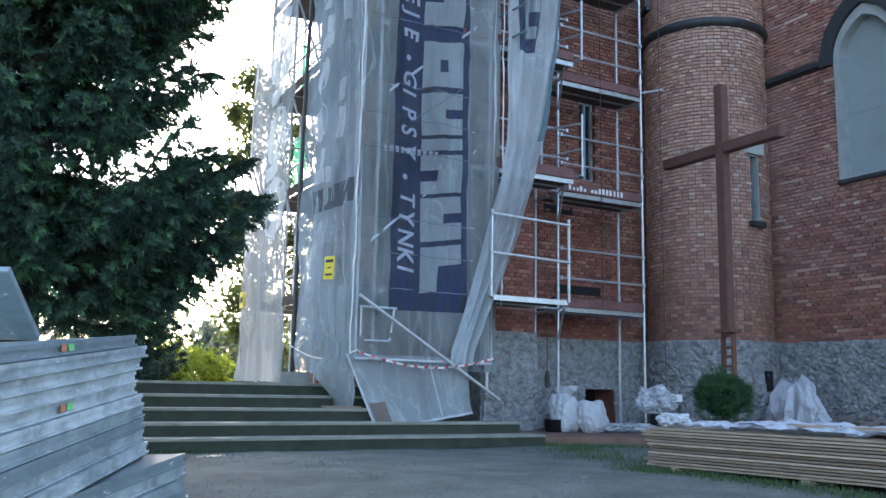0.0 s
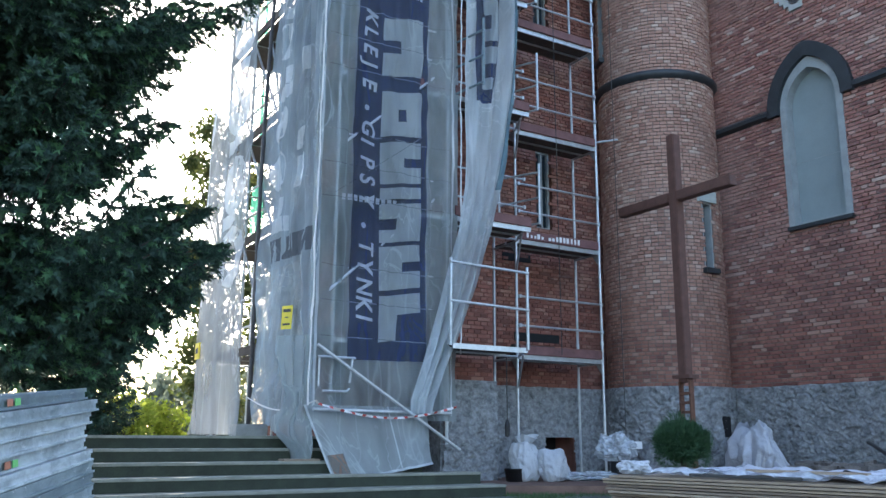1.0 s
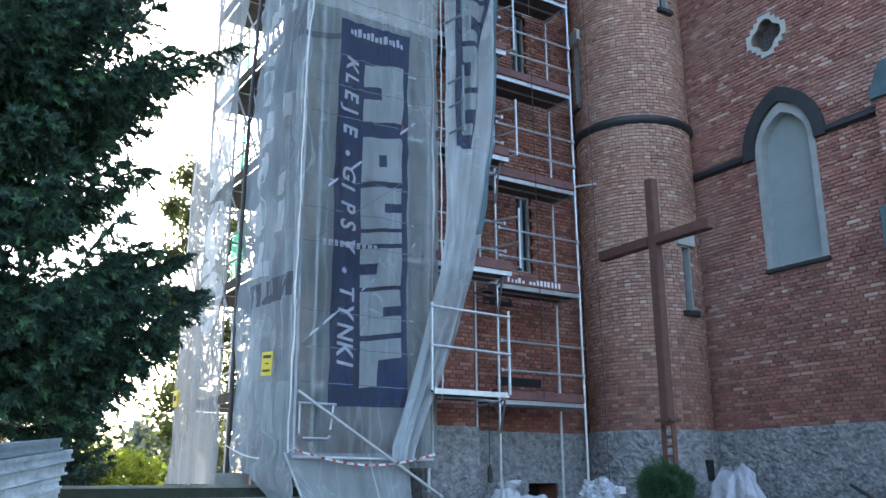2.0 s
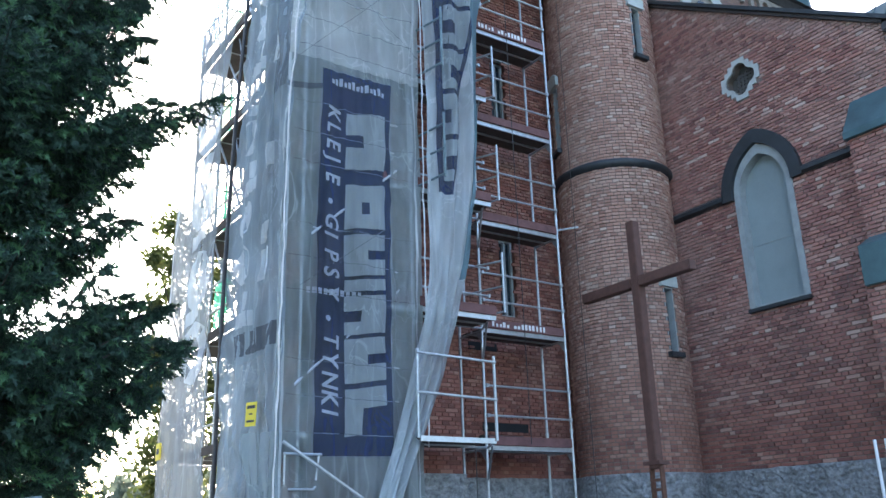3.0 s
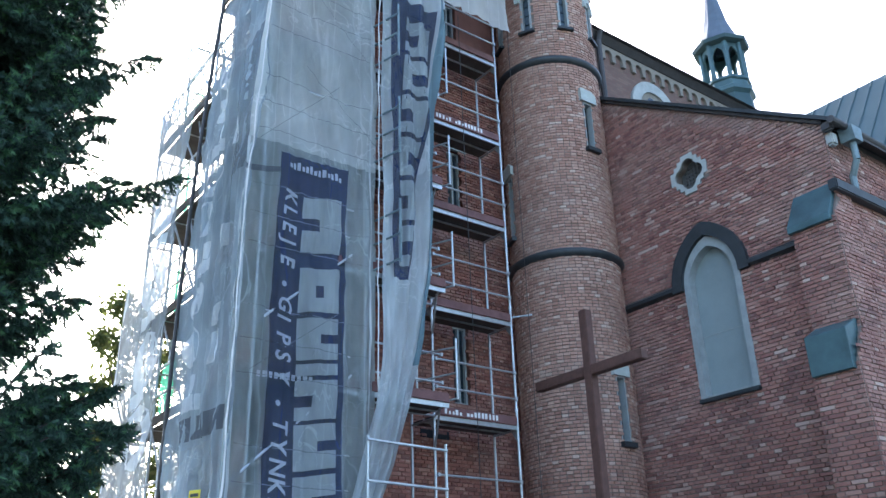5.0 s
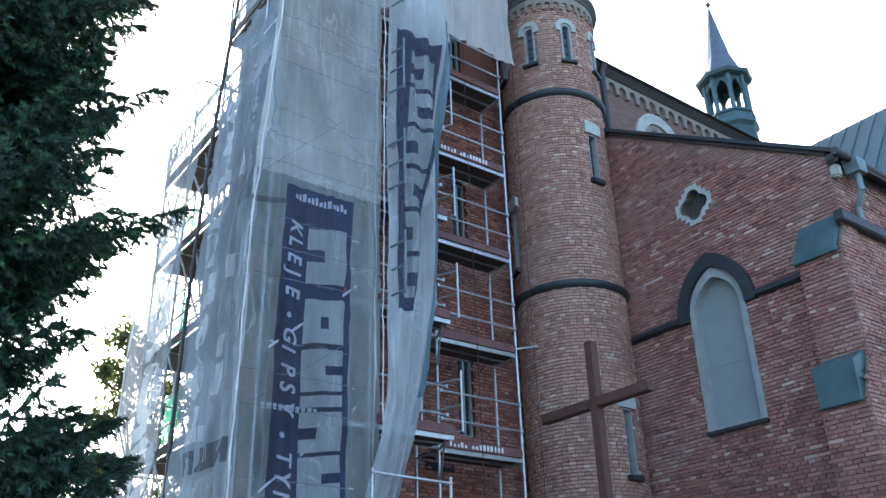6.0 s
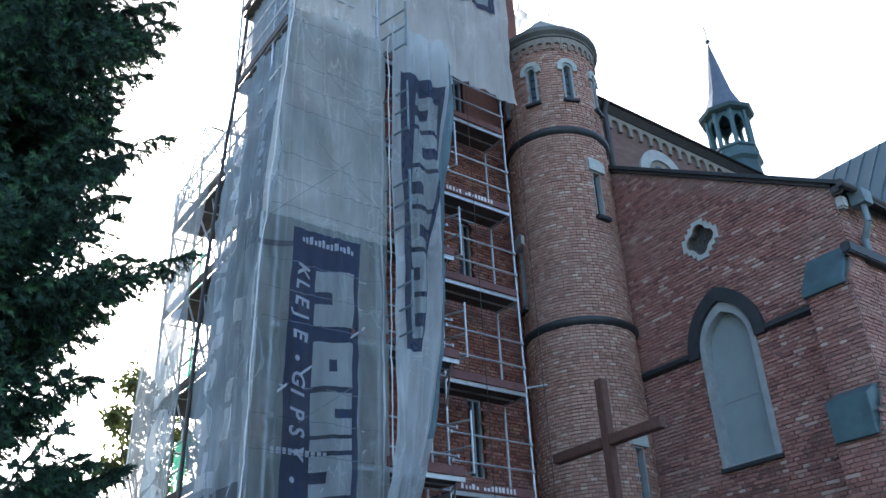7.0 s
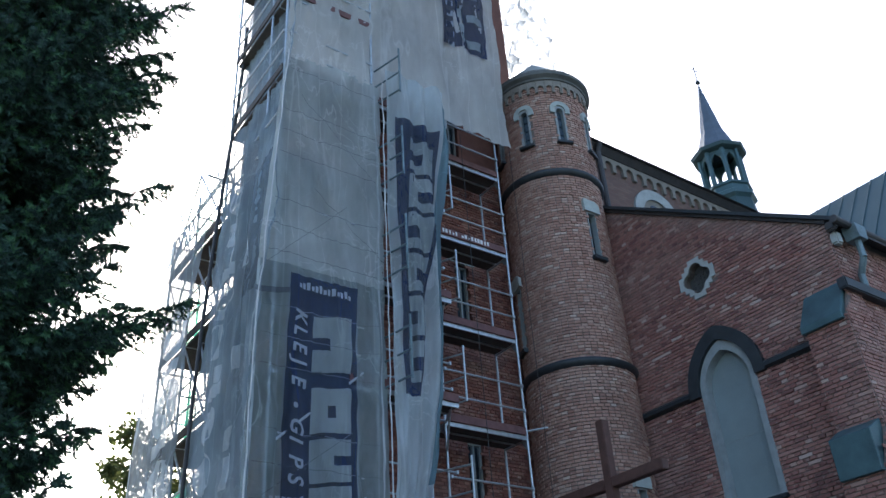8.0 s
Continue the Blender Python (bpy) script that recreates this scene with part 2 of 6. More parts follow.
def far_brick():
    n = Nodes("distant_brick", 0.9)
    w = n.world_co()
    t = n.add("ShaderNodeTexBrick")
    t.inputs["Color1"].default_value, t.inputs["Color2"].default_value, t.inputs["Mortar"].default_value = (0.20, 0.10, 0.08, 1), (0.27, 0.16, 0.12, 1), (0.14, 0.11, 0.095, 1)
    t.inputs["Scale"].default_value, t.inputs["Mortar Size"].default_value = 1.0, 0.008
    t.inputs["Brick Width"].default_value, t.inputs["Row Height"].default_value = 0.26, 0.0765
    mp = n.add("ShaderNodeMapping")
    mp.inputs["Rotation"].default_value = (radians(90), 0, 0)
    n.link(w, mp.inputs["Vector"])
    n.link(mp.outputs[0], t.inputs["Vector"])
    n.colour(n.mix(n.math("MULTIPLY", n.noise(2.0, 5, 0.6, w), 0.6), t.outputs["Color"], (0.11, 0.08, 0.07)))
    return n.m


MAT["brick_far"] = far_brick()


def seamed(name):
    n = Nodes(name, 0.7, 0.0)
    w = n.world_co()
    c = n.ramp(n.noise(0.6, 5, 0.6, w), (0.3, (0.035, 0.075, 0.085)), (0.7, (0.055, 0.105, 0.115)))
    n.colour(n.mix(n.math("MULTIPLY", n.noise(14, 3, 0.6, n.stretch(w, 1, 1, 0.15)), 0.5), c, (0.03, 0.06, 0.07)))
    return n.m


MAT["copper_roof"] = seamed("seamed_copper")


def cloth(name, c, cover, through_=0.35, var=0.12, holes=0.0):
    """Scaffold netting: an open weave, so part of the light goes straight through."""
    n = Nodes(name, 0.85)
    w = n.world_co()
    wrinkle = n.noise(1.5, 5, 0.58, n.stretch(w, 1, 1, 0.3), 0.35)
    fine = n.noise(38, 3, 0.6, w)
    # light and dark sides of the wrinkles are put into the colour
    col = n.mix(n.ramp(wrinkle, (0.32, (0, 0, 0)), (0.68, (1, 1, 1))), tuple(v * (1 - var) for v in c), tuple(min(1, v * (1 + var)) for v in c))
    col = n.mix(n.math("MULTIPLY", fine, 0.25), col, tuple(v * 0.7 for v in c))
    # long creases lie double and less open; their light is painted into the colour
    crease = n.noise(2.4, 2, 0.4, n.stretch(w, 1, 1, 0.05), 0.1)
    fold = n.ramp(n.math("ABSOLUTE", n.math("SUBTRACT", crease, 0.5)), (0.0, (1, 1, 1)), (0.02, (0, 0, 0)))
    fold = n.math("MULTIPLY", fold, n.noise(0.8, 2, 0.5, w))
    col = n.mix(n.math("MULTIPLY", fold, 0.6), col, tuple(min(0.85, v * 1.3 + 0.02) for v in c))
    # thin pale kink lines paint light on sharp folds
    kink = n.noise(1.3, 3, 0.55, n.stretch(w, 1, 1, 0.7), 1.4)
    line = n.ramp(n.math("ABSOLUTE", n.math("SUBTRACT", kink, 0.5)), (0.0, (1, 1, 1)), (0.016, (0, 0, 0)))
    line = n.math("MULTIPLY", line, n.ramp(n.noise(0.7, 2, 0.5, w), (0.42, (0, 0, 0)), (0.6, (1, 1, 1))))
    col = n.mix(n.math("MULTIPLY", line, 0.55), col, tuple(min(0.85, v * 1.35 + 0.03) for v in c))
    broad = n.noise(0.5, 4, 0.6, w, 0.8)
    col = n.mix(n.ramp(broad, (0.38, (0.32, 0.32, 0.32)), (0.58, (0, 0, 0))), col, tuple(v * 0.62 for v in c))
    fold = n.math("MAXIMUM", fold, n.math("MULTIPLY", line, 0.7))
    d, t = n.add("ShaderNodeBsdfDiffuse"), n.add("ShaderNodeBsdfTranslucent")
    n.link(col, d.inputs[0])
    n.link(col, t.inputs[0])
    bp = n.add("ShaderNodeBump")
    bp.inputs["Strength"].default_value, bp.inputs["Distance"].default_value = 0.9, 0.05
    n.link(wrinkle, bp.inputs["Height"])
    n.link(bp.outputs[0], d.inputs["Normal"])
    m1, m2, tp = n.add("ShaderNodeMixShader"), n.add("ShaderNodeMixShader"), n.add("ShaderNodeBsdfTransparent")
    m1.inputs[0].default_value = through_
    n.link(d.outputs[0], m1.inputs[1])
    n.link(t.outputs[0], m1.inputs[2])
    n.link(n.math("ADD", n.math("MULTIPLY", fold, 0.22), n.math("ADD", n.math("MULTIPLY", n.math("SUBTRACT", wrinkle, 0.5), 0.35), cover)), m2.inputs[0])
    n.link(tp.outputs[0], m2.inputs[1])
    n.link(m1.outputs[0], m2.inputs[2])
    n.link(m2.outputs[0], n.out.inputs["Surface"])
    return n.m


MAT["net"] = cloth("grey_netting", (0.46, 0.52, 0.53), 0.58, 0.52, 0.22)
# paler than the lower net: the stronger light higher up is painted in
MAT["net_upper"] = cloth("brightened_upper_netting", (0.64, 0.68, 0.675), 0.72, 0.52, 0.22)
MAT["net_white"] = cloth("pale_netting", (0.68, 0.74, 0.765), 0.78, 0.48, 0.2)
MAT["net_thin"] = cloth("thin_netting", (0.36, 0.39, 0.41), 0.56, 0.22)
MAT["net_west"] = cloth("west_netting", (0.42, 0.49, 0.54), 0.78, 0.40, 0.25)
MAT["net_print"] = cloth("white_print_on_netting", (0.78, 0.83, 0.86), 0.74, 0.45)
MAT["banner"] = cloth("navy_print_on_netting", (0.046, 0.062, 0.118), 0.74, 0.2, 0.35)
MAT["banner_light"] = cloth("letters_left_bare", (0.44, 0.48, 0.49), 0.86, 0.4)
MAT["words"] = cloth("white_words", (0.50, 0.53, 0.57), 0.92, 0.3)
MAT["net_grey"] = cloth("dark_patch_on_netting", (0.17, 0.19, 0.22), 0.75)
MAT["net_mid"] = cloth("interior_shade_on_netting", (0.28, 0.31, 0.35), 0.45)
MAT["film_torn"] = cloth("torn_film", (0.50, 0.53, 0.56), 0.74, 0.25, 0.25)
MAT["net_tan"] = cloth("warm_pale_netting", (0.74, 0.72, 0.69), 0.88, 0.45)
MAT["net_skirt"] = cloth("soiled_netting", (0.36, 0.395, 0.40), 0.86, 0.3, 0.2)
MAT["net_pale"] = cloth("pale_lower_netting", (0.62, 0.68, 0.70), 0.55, 0.42, 0.22)
# pale colour for painted light along rails and creases
MAT["crease"] = cloth("painted_rail_and_crease_light", (0.60, 0.66, 0.68), 0.38, 0.4)
MAT["hem_pale"] = cloth("pale_hem", (0.64, 0.69, 0.71), 0.85, 0.3)
MAT["net_hem"] = cloth("bluish_hem", (0.22, 0.33, 0.38), 0.8)
MAT["rust_net"] = cloth("rust_stain", (0.26, 0.19, 0.15), 0.55, 0.3)
MAT["green_net"] = cloth("green_netting", (0.14, 0.66, 0.46), 0.75, 0.6)


def film_sheet():
    n = Nodes("plastic_film", 0.22)
    n.colour((0.62, 0.66, 0.70))
    w = n.world_co()
    n.bump(n.noise(9, 5, 0.7, w, 0.8), 0.8, 0.04)
    tp, mx = n.add("ShaderNodeBsdfTransparent"), n.add("ShaderNodeMixShader")
    n.link(n.ramp(n.noise(5, 4, 0.7, w, 0.7), (0.35, (0.4, 0.4, 0.4)), (0.65, (0.95, 0.95, 0.95))), mx.inputs[0])
    n.link(tp.outputs[0], mx.inputs[1])
    n.link(n.b.outputs[0], mx.inputs[2])
    n.link(mx.outputs[0], n.out.inputs["Surface"])
    return n.m


MAT["film_sheet"] = film_sheet()


def creased(name, c, scale=8.0):
    """Stiff cloth with sharp creases."""
    n = Nodes(name, 0.6)
    w = n.world_co()
    v = n.add("ShaderNodeTexVoronoi")
    v.feature = "DISTANCE_TO_EDGE"
    v.inputs["Scale"].default_value = scale
    wob = n.add("ShaderNodeVectorMath")
    wob.operation = "ADD"
    big = n.add("ShaderNodeTexNoise")
    big.inputs["Scale"].default_value, big.inputs["Detail"].default_value = 4.0, 4.0
    n.link(w, big.inputs["Vector"])
    n.link(w, wob.inputs[0])
    n.link(big.outputs["Color"], wob.inputs[1])
    n.link(wob.outputs[0], v.inputs["Vector"])
    h = n.math("ADD", n.math("MINIMUM", v.outputs["Distance"], 0.25), n.math("MULTIPLY", n.noise(22, 4, 0.6, w), 0.12))
    n.colour(n.mix(n.noise(5, 5, 0.6, w), tuple(q * 0.7 for q in c), c))
    n.bump(h, 0.5, 0.05)
    return n.m


MAT["sack"] = creased("white_woven_sack", (0.55, 0.57, 0.60), 4.0)
MAT["sheet_grey"] = creased("pale_tarpaulin", (0.50, 0.515, 0.56), 3.2)


def leaf(name, c1, c2, glow=0.3):
    n = Nodes(name, 0.75)
    r = n.add("ShaderNodeNewGeometry").outputs["Random Per Island"]
    col = n.ramp(r, (0.0, c1), (1.0, c2))
    n.colour(col)
    t, m = n.add("ShaderNodeBsdfTranslucent"), n.add("ShaderNodeMixShader")
    n.link(col, t.inputs[0])
    m.inputs[0].default_value = glow
    n.link(n.b.outputs[0], m.inputs[1])
    n.link(t.outputs[0], m.inputs[2])
    n.link(m.outputs[0], n.out.inputs["Surface"])
    return n.m


MAT["needle"] = leaf("spruce_needles", (0.012, 0.034, 0.024), (0.036, 0.086, 0.052), 0.1)
# young tips, brightened so that they also paint light on the boughs
MAT["needle_tip"] = leaf("young_and_lit_needles", (0.045, 0.12, 0.055), (0.08, 0.18, 0.075), 0.25)
MAT["bush_needle"] = leaf("dwarf_pine_needles", (0.015, 0.05, 0.022), (0.05, 0.12, 0.045), 0.15)
MAT["leaf"] = leaf("tree_leaves", (0.05, 0.075, 0.02), (0.13, 0.14, 0.04), 0.45)
# haze of distance is put into this paler, greyer leaf colour
MAT["leaf_far"] = leaf("haze_paled_leaves", (0.10, 0.13, 0.09), (0.17, 0.19, 0.13), 0.4)
# the sun shining through the shrubs is put into this brighter green
MAT["leaf_bright"] = leaf("sun_brightened_shrub_leaves", (0.22, 0.30, 0.03), (0.36, 0.40, 0.06), 0.5)

# ---- the plan ----
YARD = -0.75
TOWER_Y, BUTTRESS_Y, AISLE_X = 12.76, 11.88, 13.15
TURRET, TURRET_R = (12.36, 11.91), 1.13
PLINTH, SLAB = 1.70, 0.12
UP = Vector((0, 0, 1))


def frame_at(o, u, n):
    """Axes of a wall: u along it, z up, n out of it."""
    u, n = Vector(u).normalized(), Vector(n).normalized()
    return Matrix(((u.x, UP.x, n.x, o[0]), (u.y, UP.y, n.y, o[1]), (u.z, UP.z, n.z, o[2]), (0, 0, 0, 1)))


def plate(outer, holes, depth, m):
    """A plate with holes that go through it; outlines in the wall's axes, the front at 0, the back at -depth."""
    bm = bmesh.new()
    es = []
    for loop in (outer, *holes):
        vs = [bm.verts.new((x, y, 0)) for x, y in loop]
        es += [bm.edges.new((vs[i], vs[(i + 1) % len(vs)])) for i in range(len(vs))]
    bmesh.ops.triangle_fill(bm, use_beauty=True, use_dissolve=False, edges=es, normal=(0, 0, 1))
    g = bmesh.ops.extrude_face_region(bm, geom=list(bm.faces))
    bmesh.ops.translate(bm, vec=(0, 0, -depth), verts=[v for v in g["geom"] if isinstance(v, bmesh.types.BMVert)])
    bm.transform(m)
    return bm


def pointed(cx, half, z0, zs, apex, n=10):
    """The outline of a pointed arch."""
    h = apex - zs
    r = (h * h + half * half) / (2 * half)
    a = math.asin(min(1, h / r))
    right = [(cx + half - r + r * math.cos(a * i / n), zs + r * math.sin(a * i / n)) for i in range(n + 1)]
    left = [(2 * cx - x, y) for x, y in right[-2::-1]]
    return [(cx - half, z0), (cx + half, z0)] + right + left


def rounded(cx, half, z0, zs, n=12):
    return [(cx - half, z0), (cx + half, z0)] + [(cx + half * math.cos(math.pi * i / n), zs + half * math.sin(math.pi * i / n)) for i in range(n + 1)]


def inside(p, loop):
    x, y = p
    hit = False
    for i in range(len(loop)):
        (x1, y1), (x2, y2) = loop[i], loop[i - 1]
        if (y1 > y) != (y2 > y) and x < (x2 - x1) * (y - y1) / (y2 - y1) + x1:
            hit = not hit
    return hit


# ---- bricks ----
def courses(u0, u1, v0, v1, keep, rng, course=0.0700, long=0.262, short=0.131, cut=None):
    """Bricks of a bonded wall as (u0, u1, v0, v1): a course of stretchers, a course of headers."""
    out = []
    row, v = 0, v0
    while v < v1 - 0.02:
        step = short if row % 2 else long
        u = u0 - (0 if row % 4 == 0 else step * 0.5)
        while u < u1:
            a, b = max(u, u0), min(u + step, u1)
            top = min(v + course, v1)
            spans = [(a, b)]
            for c0, c1 in (cut((v + top) / 2) if cut else ()):
                spans = [q for p0, p1 in spans for q in ((p0, min(p1, c0)), (max(p0, c1), p1)) if q[1] - q[0] > 0.03]
            for a, b in spans:
                if b - a > 0.03 and keep((a + b) / 2, (v + top) / 2):
                    out.append((a + 0.005, b - 0.005, v + 0.005, top - 0.006))
            u += step
        v += course
        row += 1
    return out


def brick_stuff(name, rects, place, mat, parent, rng, depth=0.018, label=""):
    verts, faces = [], []
    for a, b, c, d in rects:
        k = len(verts)
        h = depth * rng.uniform(0.5, 1.35)
        s = rng.uniform(-0.004, 0.004)
        i = 0.004
        j = [rng.uniform(-0.003, 0.003) for _ in range(4)]
        for u, v in ((a, c), (b, c), (b, d), (a, d)):
            verts.append(place(u, v, -0.004))
        for (u, v), q in zip(((a + i, c + i), (b - i, c + i), (b - i, d - i), (a + i, d - i)), j):
            verts.append(place(u, v + q, h + (s if u < (a + b) / 2 else -s)))
        faces += [(k + 4, k + 5, k + 6, k + 7), (k, k + 1, k + 5, k + 4), (k + 1, k + 2, k + 6, k + 5), (k + 2, k + 3, k + 7, k + 6), (k + 3, k, k + 4, k + 7)]
    ob = link_mesh(name, verts, faces, mat, parent, label)
    tagged(ob, kind="stuff")
    return ob


BRICK_SHAPES = {}


def brick_parts(rects, frame_of, mat, parent, rng):
    """Bricks as objects of their own; alike ones share their mesh."""
    for a, b, c, d in rects:
        key = (round(b - a, 2), round(d - c, 3), mat.name)
        if key not in BRICK_SHAPES:
            w, h, t, i = (b - a) / 2, (d - c) / 2, 0.014, 0.004
            me = bpy.data.meshes.new("brick")
            me.from_pydata([(x, y, z) for z, e in ((-0.004, 0), (t, i)) for x, y in ((-w + e, -h + e), (w - e, -h + e), (w - e, h - e), (-w + e, h - e))], [],
                           [(4, 5, 6, 7), (0, 1, 5, 4), (1, 2, 6, 5), (2, 3, 7, 6), (3, 0, 4, 7)])
            me.materials.append(mat)
            BRICK_SHAPES[key] = me
        ob = new("brick", BRICK_SHAPES[key])
        ob.parent = parent
        ob.matrix_world = frame_of((a + b) / 2, (c + d) / 2) @ pose(0, 0, rng.uniform(-0.003, 0.004), rng.uniform(-1, 1), rng.uniform(-1, 1), rng.uniform(-0.6, 0.6))


LATER = []  # bricks laid last


def brick_wall(parent, m, u0, u1, v0, v1, keep, mat, seed, near=None, label="", cut=None):
    def lay():
        rng = random.Random(seed)
        rects = courses(u0, u1, v0, v1, keep, rng, cut=cut)
        first = [r for r in rects if near and near((r[0] + r[1]) / 2, (r[2] + r[3]) / 2)][:300]
        chosen = set(first)
        brick_parts(first, lambda u, v: m @ Matrix.Translation((u, v, 0)), mat, parent, rng)
        brick_stuff("bricks", [r for r in rects if r not in chosen], lambda u, v, d: m @ Vector((u, v, d)), mat, parent, rng)
    LATER.append(lay)


# ---- ground ----
def ground_height(x, y):
    d = x * 0.484 + y * 0.875
    s = min(1, max(0, (d - 1.0) / 7.0))
    return YARD * (1 - s * s * (3 - 2 * s))


def make_ground():
    xs = [-900, -300, -100, -40, -20] + [-12 + 0.4 * i for i in range(81)] + [24, 30, 40, 100, 300, 900]
    ys = [-900, -300, -100, -30, -12] + [-6 + 0.4 * i for i in range(61)] + [22, 30, 45, 100, 300, 900]
    verts = [(x, y, ground_height(x, y) + (0.025 * noise.noise((x * 1.1, y * 1.1, 0)) if abs(x) < 20 and abs(y) < 20 else 0)) for y in ys for x in xs]
    n = len(xs)
    faces = [(j * n + i, j * n + i + 1, (j + 1) * n + i + 1, (j + 1) * n + i) for j in range(len(ys) - 1) for i in range(n - 1)]
    ob = link_mesh("ground", verts, faces, MAT["gravel"], None, "", True)
    tagged(ob, "grey gravel yard rising gently to the church", "ground", "", "structure")
    # pebbles lying loose on the gravel
    rng = random.Random(5)
    v, f = [], []
    for _ in range(4500):
        d, l = rng.uniform(5.0, 10.8), rng.uniform(-3.4, 3.6)
        x, y = d * 0.484 + l * 0.875, d * 0.875 - l * 0.484
        if y > 10.05:
            continue
        z, r, k = ground_height(x, y), rng.uniform(0.004, 0.014), len(v)
        v += [(x + r * math.cos(q * 2.1 + r * 900), y + r * math.sin(q * 2.1 + r * 900), z - 0.01) for q in range(3)] + [(x, y, z + r * 1.1)]
        f += [(k, k + 1, k + 3), (k + 1, k + 2, k + 3), (k + 2, k, k + 3)]
    st = link_mesh("gravel", v, f, MAT["pebble"])
    tagged(st, "loose grey pebbles scattered over the yard", "gravel", "", "stuff")


make_ground()


def grass_strip(name, spots, label, seed, h0, h1):
    rng = random.Random(seed)
    v, f = [], []
    for (x0, y0, x1, y1, spread, count) in spots:
        for _ in range(count):
            t = rng.random()
            x, y = x0 + (x1 - x0) * t + rng.gauss(0, spread), y0 + (y1 - y0) * t + rng.gauss(0, spread)
            z, a, h, k = ground_height(x, y) - 0.01, rng.uniform(0, 6.3), rng.uniform(h0, h1), len(v)
            w, lean = 0.006, rng.uniform(0, 0.5) * h
            v += [(x - w * math.sin(a), y + w * math.cos(a), z), (x + w * math.sin(a), y - w * math.cos(a), z), (x + lean * math.cos(a), y + lean * math.sin(a), z + h)]
            f.append((k, k + 1, k + 2))
    ob = link_mesh(name, v, f, MAT["grass"])
    tagged(ob, label, "grass", "", "stuff")


grass_strip("grass", [(0.5, 10.05, 6.9, 10.3, 0.05, 1500), (6.9, 10.5, 8.7, 9.5, 0.12, 900), (6.1, 7.0, 6.6, 4.0, 0.14, 2600), (7.5, 9.9, 6.4, 7.2, 0.25, 1500)],
            "short green grass along the steps and planks", 8, 0.02, 0.08)

# ---- steps and paving ----
steps = thing("steps", "five concrete steps with dark greenish risers and pale treads", "steps", "", "structure")
for i, y in enumerate((10.12, 10.45, 10.79, 11.13, 11.47)):
    z = 0.16 * (i + 1)
    right = (7.25, 7.05, 6.3, 6.2, 6.1)[i]
    # dark greenish block below, pale tread on top
    part("step", box((-6, y, 0), (right, 17.5 if i == 4 else y + 0.36, z - 0.035)), MAT["riser_dark"], steps)
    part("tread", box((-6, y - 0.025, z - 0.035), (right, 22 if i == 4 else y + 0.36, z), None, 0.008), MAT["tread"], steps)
slab = part("pavement", prism([(7.25, 10.62), (8.8, 9.7), (9.4, 6.4), (13.2, 6.0), (13.2, 12.8), (7.25, 12.8)], SLAB), MAT["terracotta"])
tagged(slab, "brown paved strip along the foot of the church", "pavement", "", "structure")

# ---- aisle wall ----
aisle = thing("aisle_wall", "weathered brick aisle wall with a pointed window", "wall", "", "structure")
AM = frame_at((AISLE_X, 0, 0), (0, 1, 0), (-1, 0, 0))
RAKE = 0.637


def rake(y):
    return 8.72 + (y - 6.25) * RAKE


WIN = pointed(8.93, 0.60, 4.45, 6.66, 7.50)
lobe = []
for k in range(4):
    for i in range(9):
        a = radians(90 * k - 80 + 20 * i)
        lobe.append((9.05 + 0.175 * math.cos(radians(90 * k)) + 0.16 * math.cos(a), 8.95 + 0.175 * math.sin(radians(90 * k)) + 0.16 * math.sin(a)))
part("core", plate([(6.25, 0), (12.4, 0), (12.4, rake(12.4)), (6.25, rake(6.25))], [WIN, lobe], 0.5, AM), MAT["mortar"], aisle)
QUAD = []
for k in range(4):
    for x, y in ((0.43, -0.14), (0.43, 0.14), (0.33, 0.14), (0.33, 0.24), (0.24, 0.24), (0.24, 0.33), (0.14, 0.33)):
        c, s = math.cos(radians(90 * k)), math.sin(radians(90 * k))
        QUAD.append((9.05 + x * c - y * s, 8.95 + x * s + y * c))
part("quatrefoil", plate(QUAD, [lobe], 0.09, AM @ Matrix.Translation((0, 0, 0.035))), MAT["stone"], aisle, "stepped pale stone quatrefoil surround")
holes = [[(9.05 + dx + 0.018 * math.cos(q), 8.95 + dy + 0.018 * math.sin(q)) for q in (0, 1.05, 2.1, 3.14, 4.19, 5.24)]
         for dx in (-0.2, -0.12, -0.04, 0.04, 0.12, 0.2) for dy in (-0.2, -0.12, -0.04, 0.04, 0.12, 0.2) if abs(dx) + abs(dy) < 0.34]
part("pierced_panel", plate([(8.72, 8.63), (9.36, 8.63), (9.36, 9.27), (8.72, 9.27)], holes, 0.02, AM @ Matrix.Translation((0, 0, -0.17))), MAT["pierced"], aisle, "dark pierced panel behind the quatrefoil")
# black sheet paints the unlit space behind the quatrefoil
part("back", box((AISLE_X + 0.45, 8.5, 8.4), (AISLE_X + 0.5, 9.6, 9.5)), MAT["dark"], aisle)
win = part("window_board", plate(pointed(8.93, 0.54, 4.44, 6.66, 7.40), [], 0.04, AM @ Matrix.Translation((0, 0, -0.16))), MAT["board"], aisle, "grey boarding that fills the pointed window")
part("seam", box((AISLE_X + 0.152, 8.36, 5.66), (AISLE_X + 0.1595, 9.48, 5.668)), MAT["stone_grey"], win)
part("frame", plate(pointed(8.93, 0.62, 4.45, 6.66, 7.53), [pointed(8.93, 0.50, 4.52, 6.66, 7.33)], 0.2, AM @ Matrix.Translation((0, 0, 0.03))), MAT["stone_grey"], aisle, "grey stone window frame")
part("sill", box((AISLE_X - 0.09, 8.29, 4.40), (AISLE_X + 0.2, 9.56, 4.475), None, 0.01), MAT["slate"], aisle)
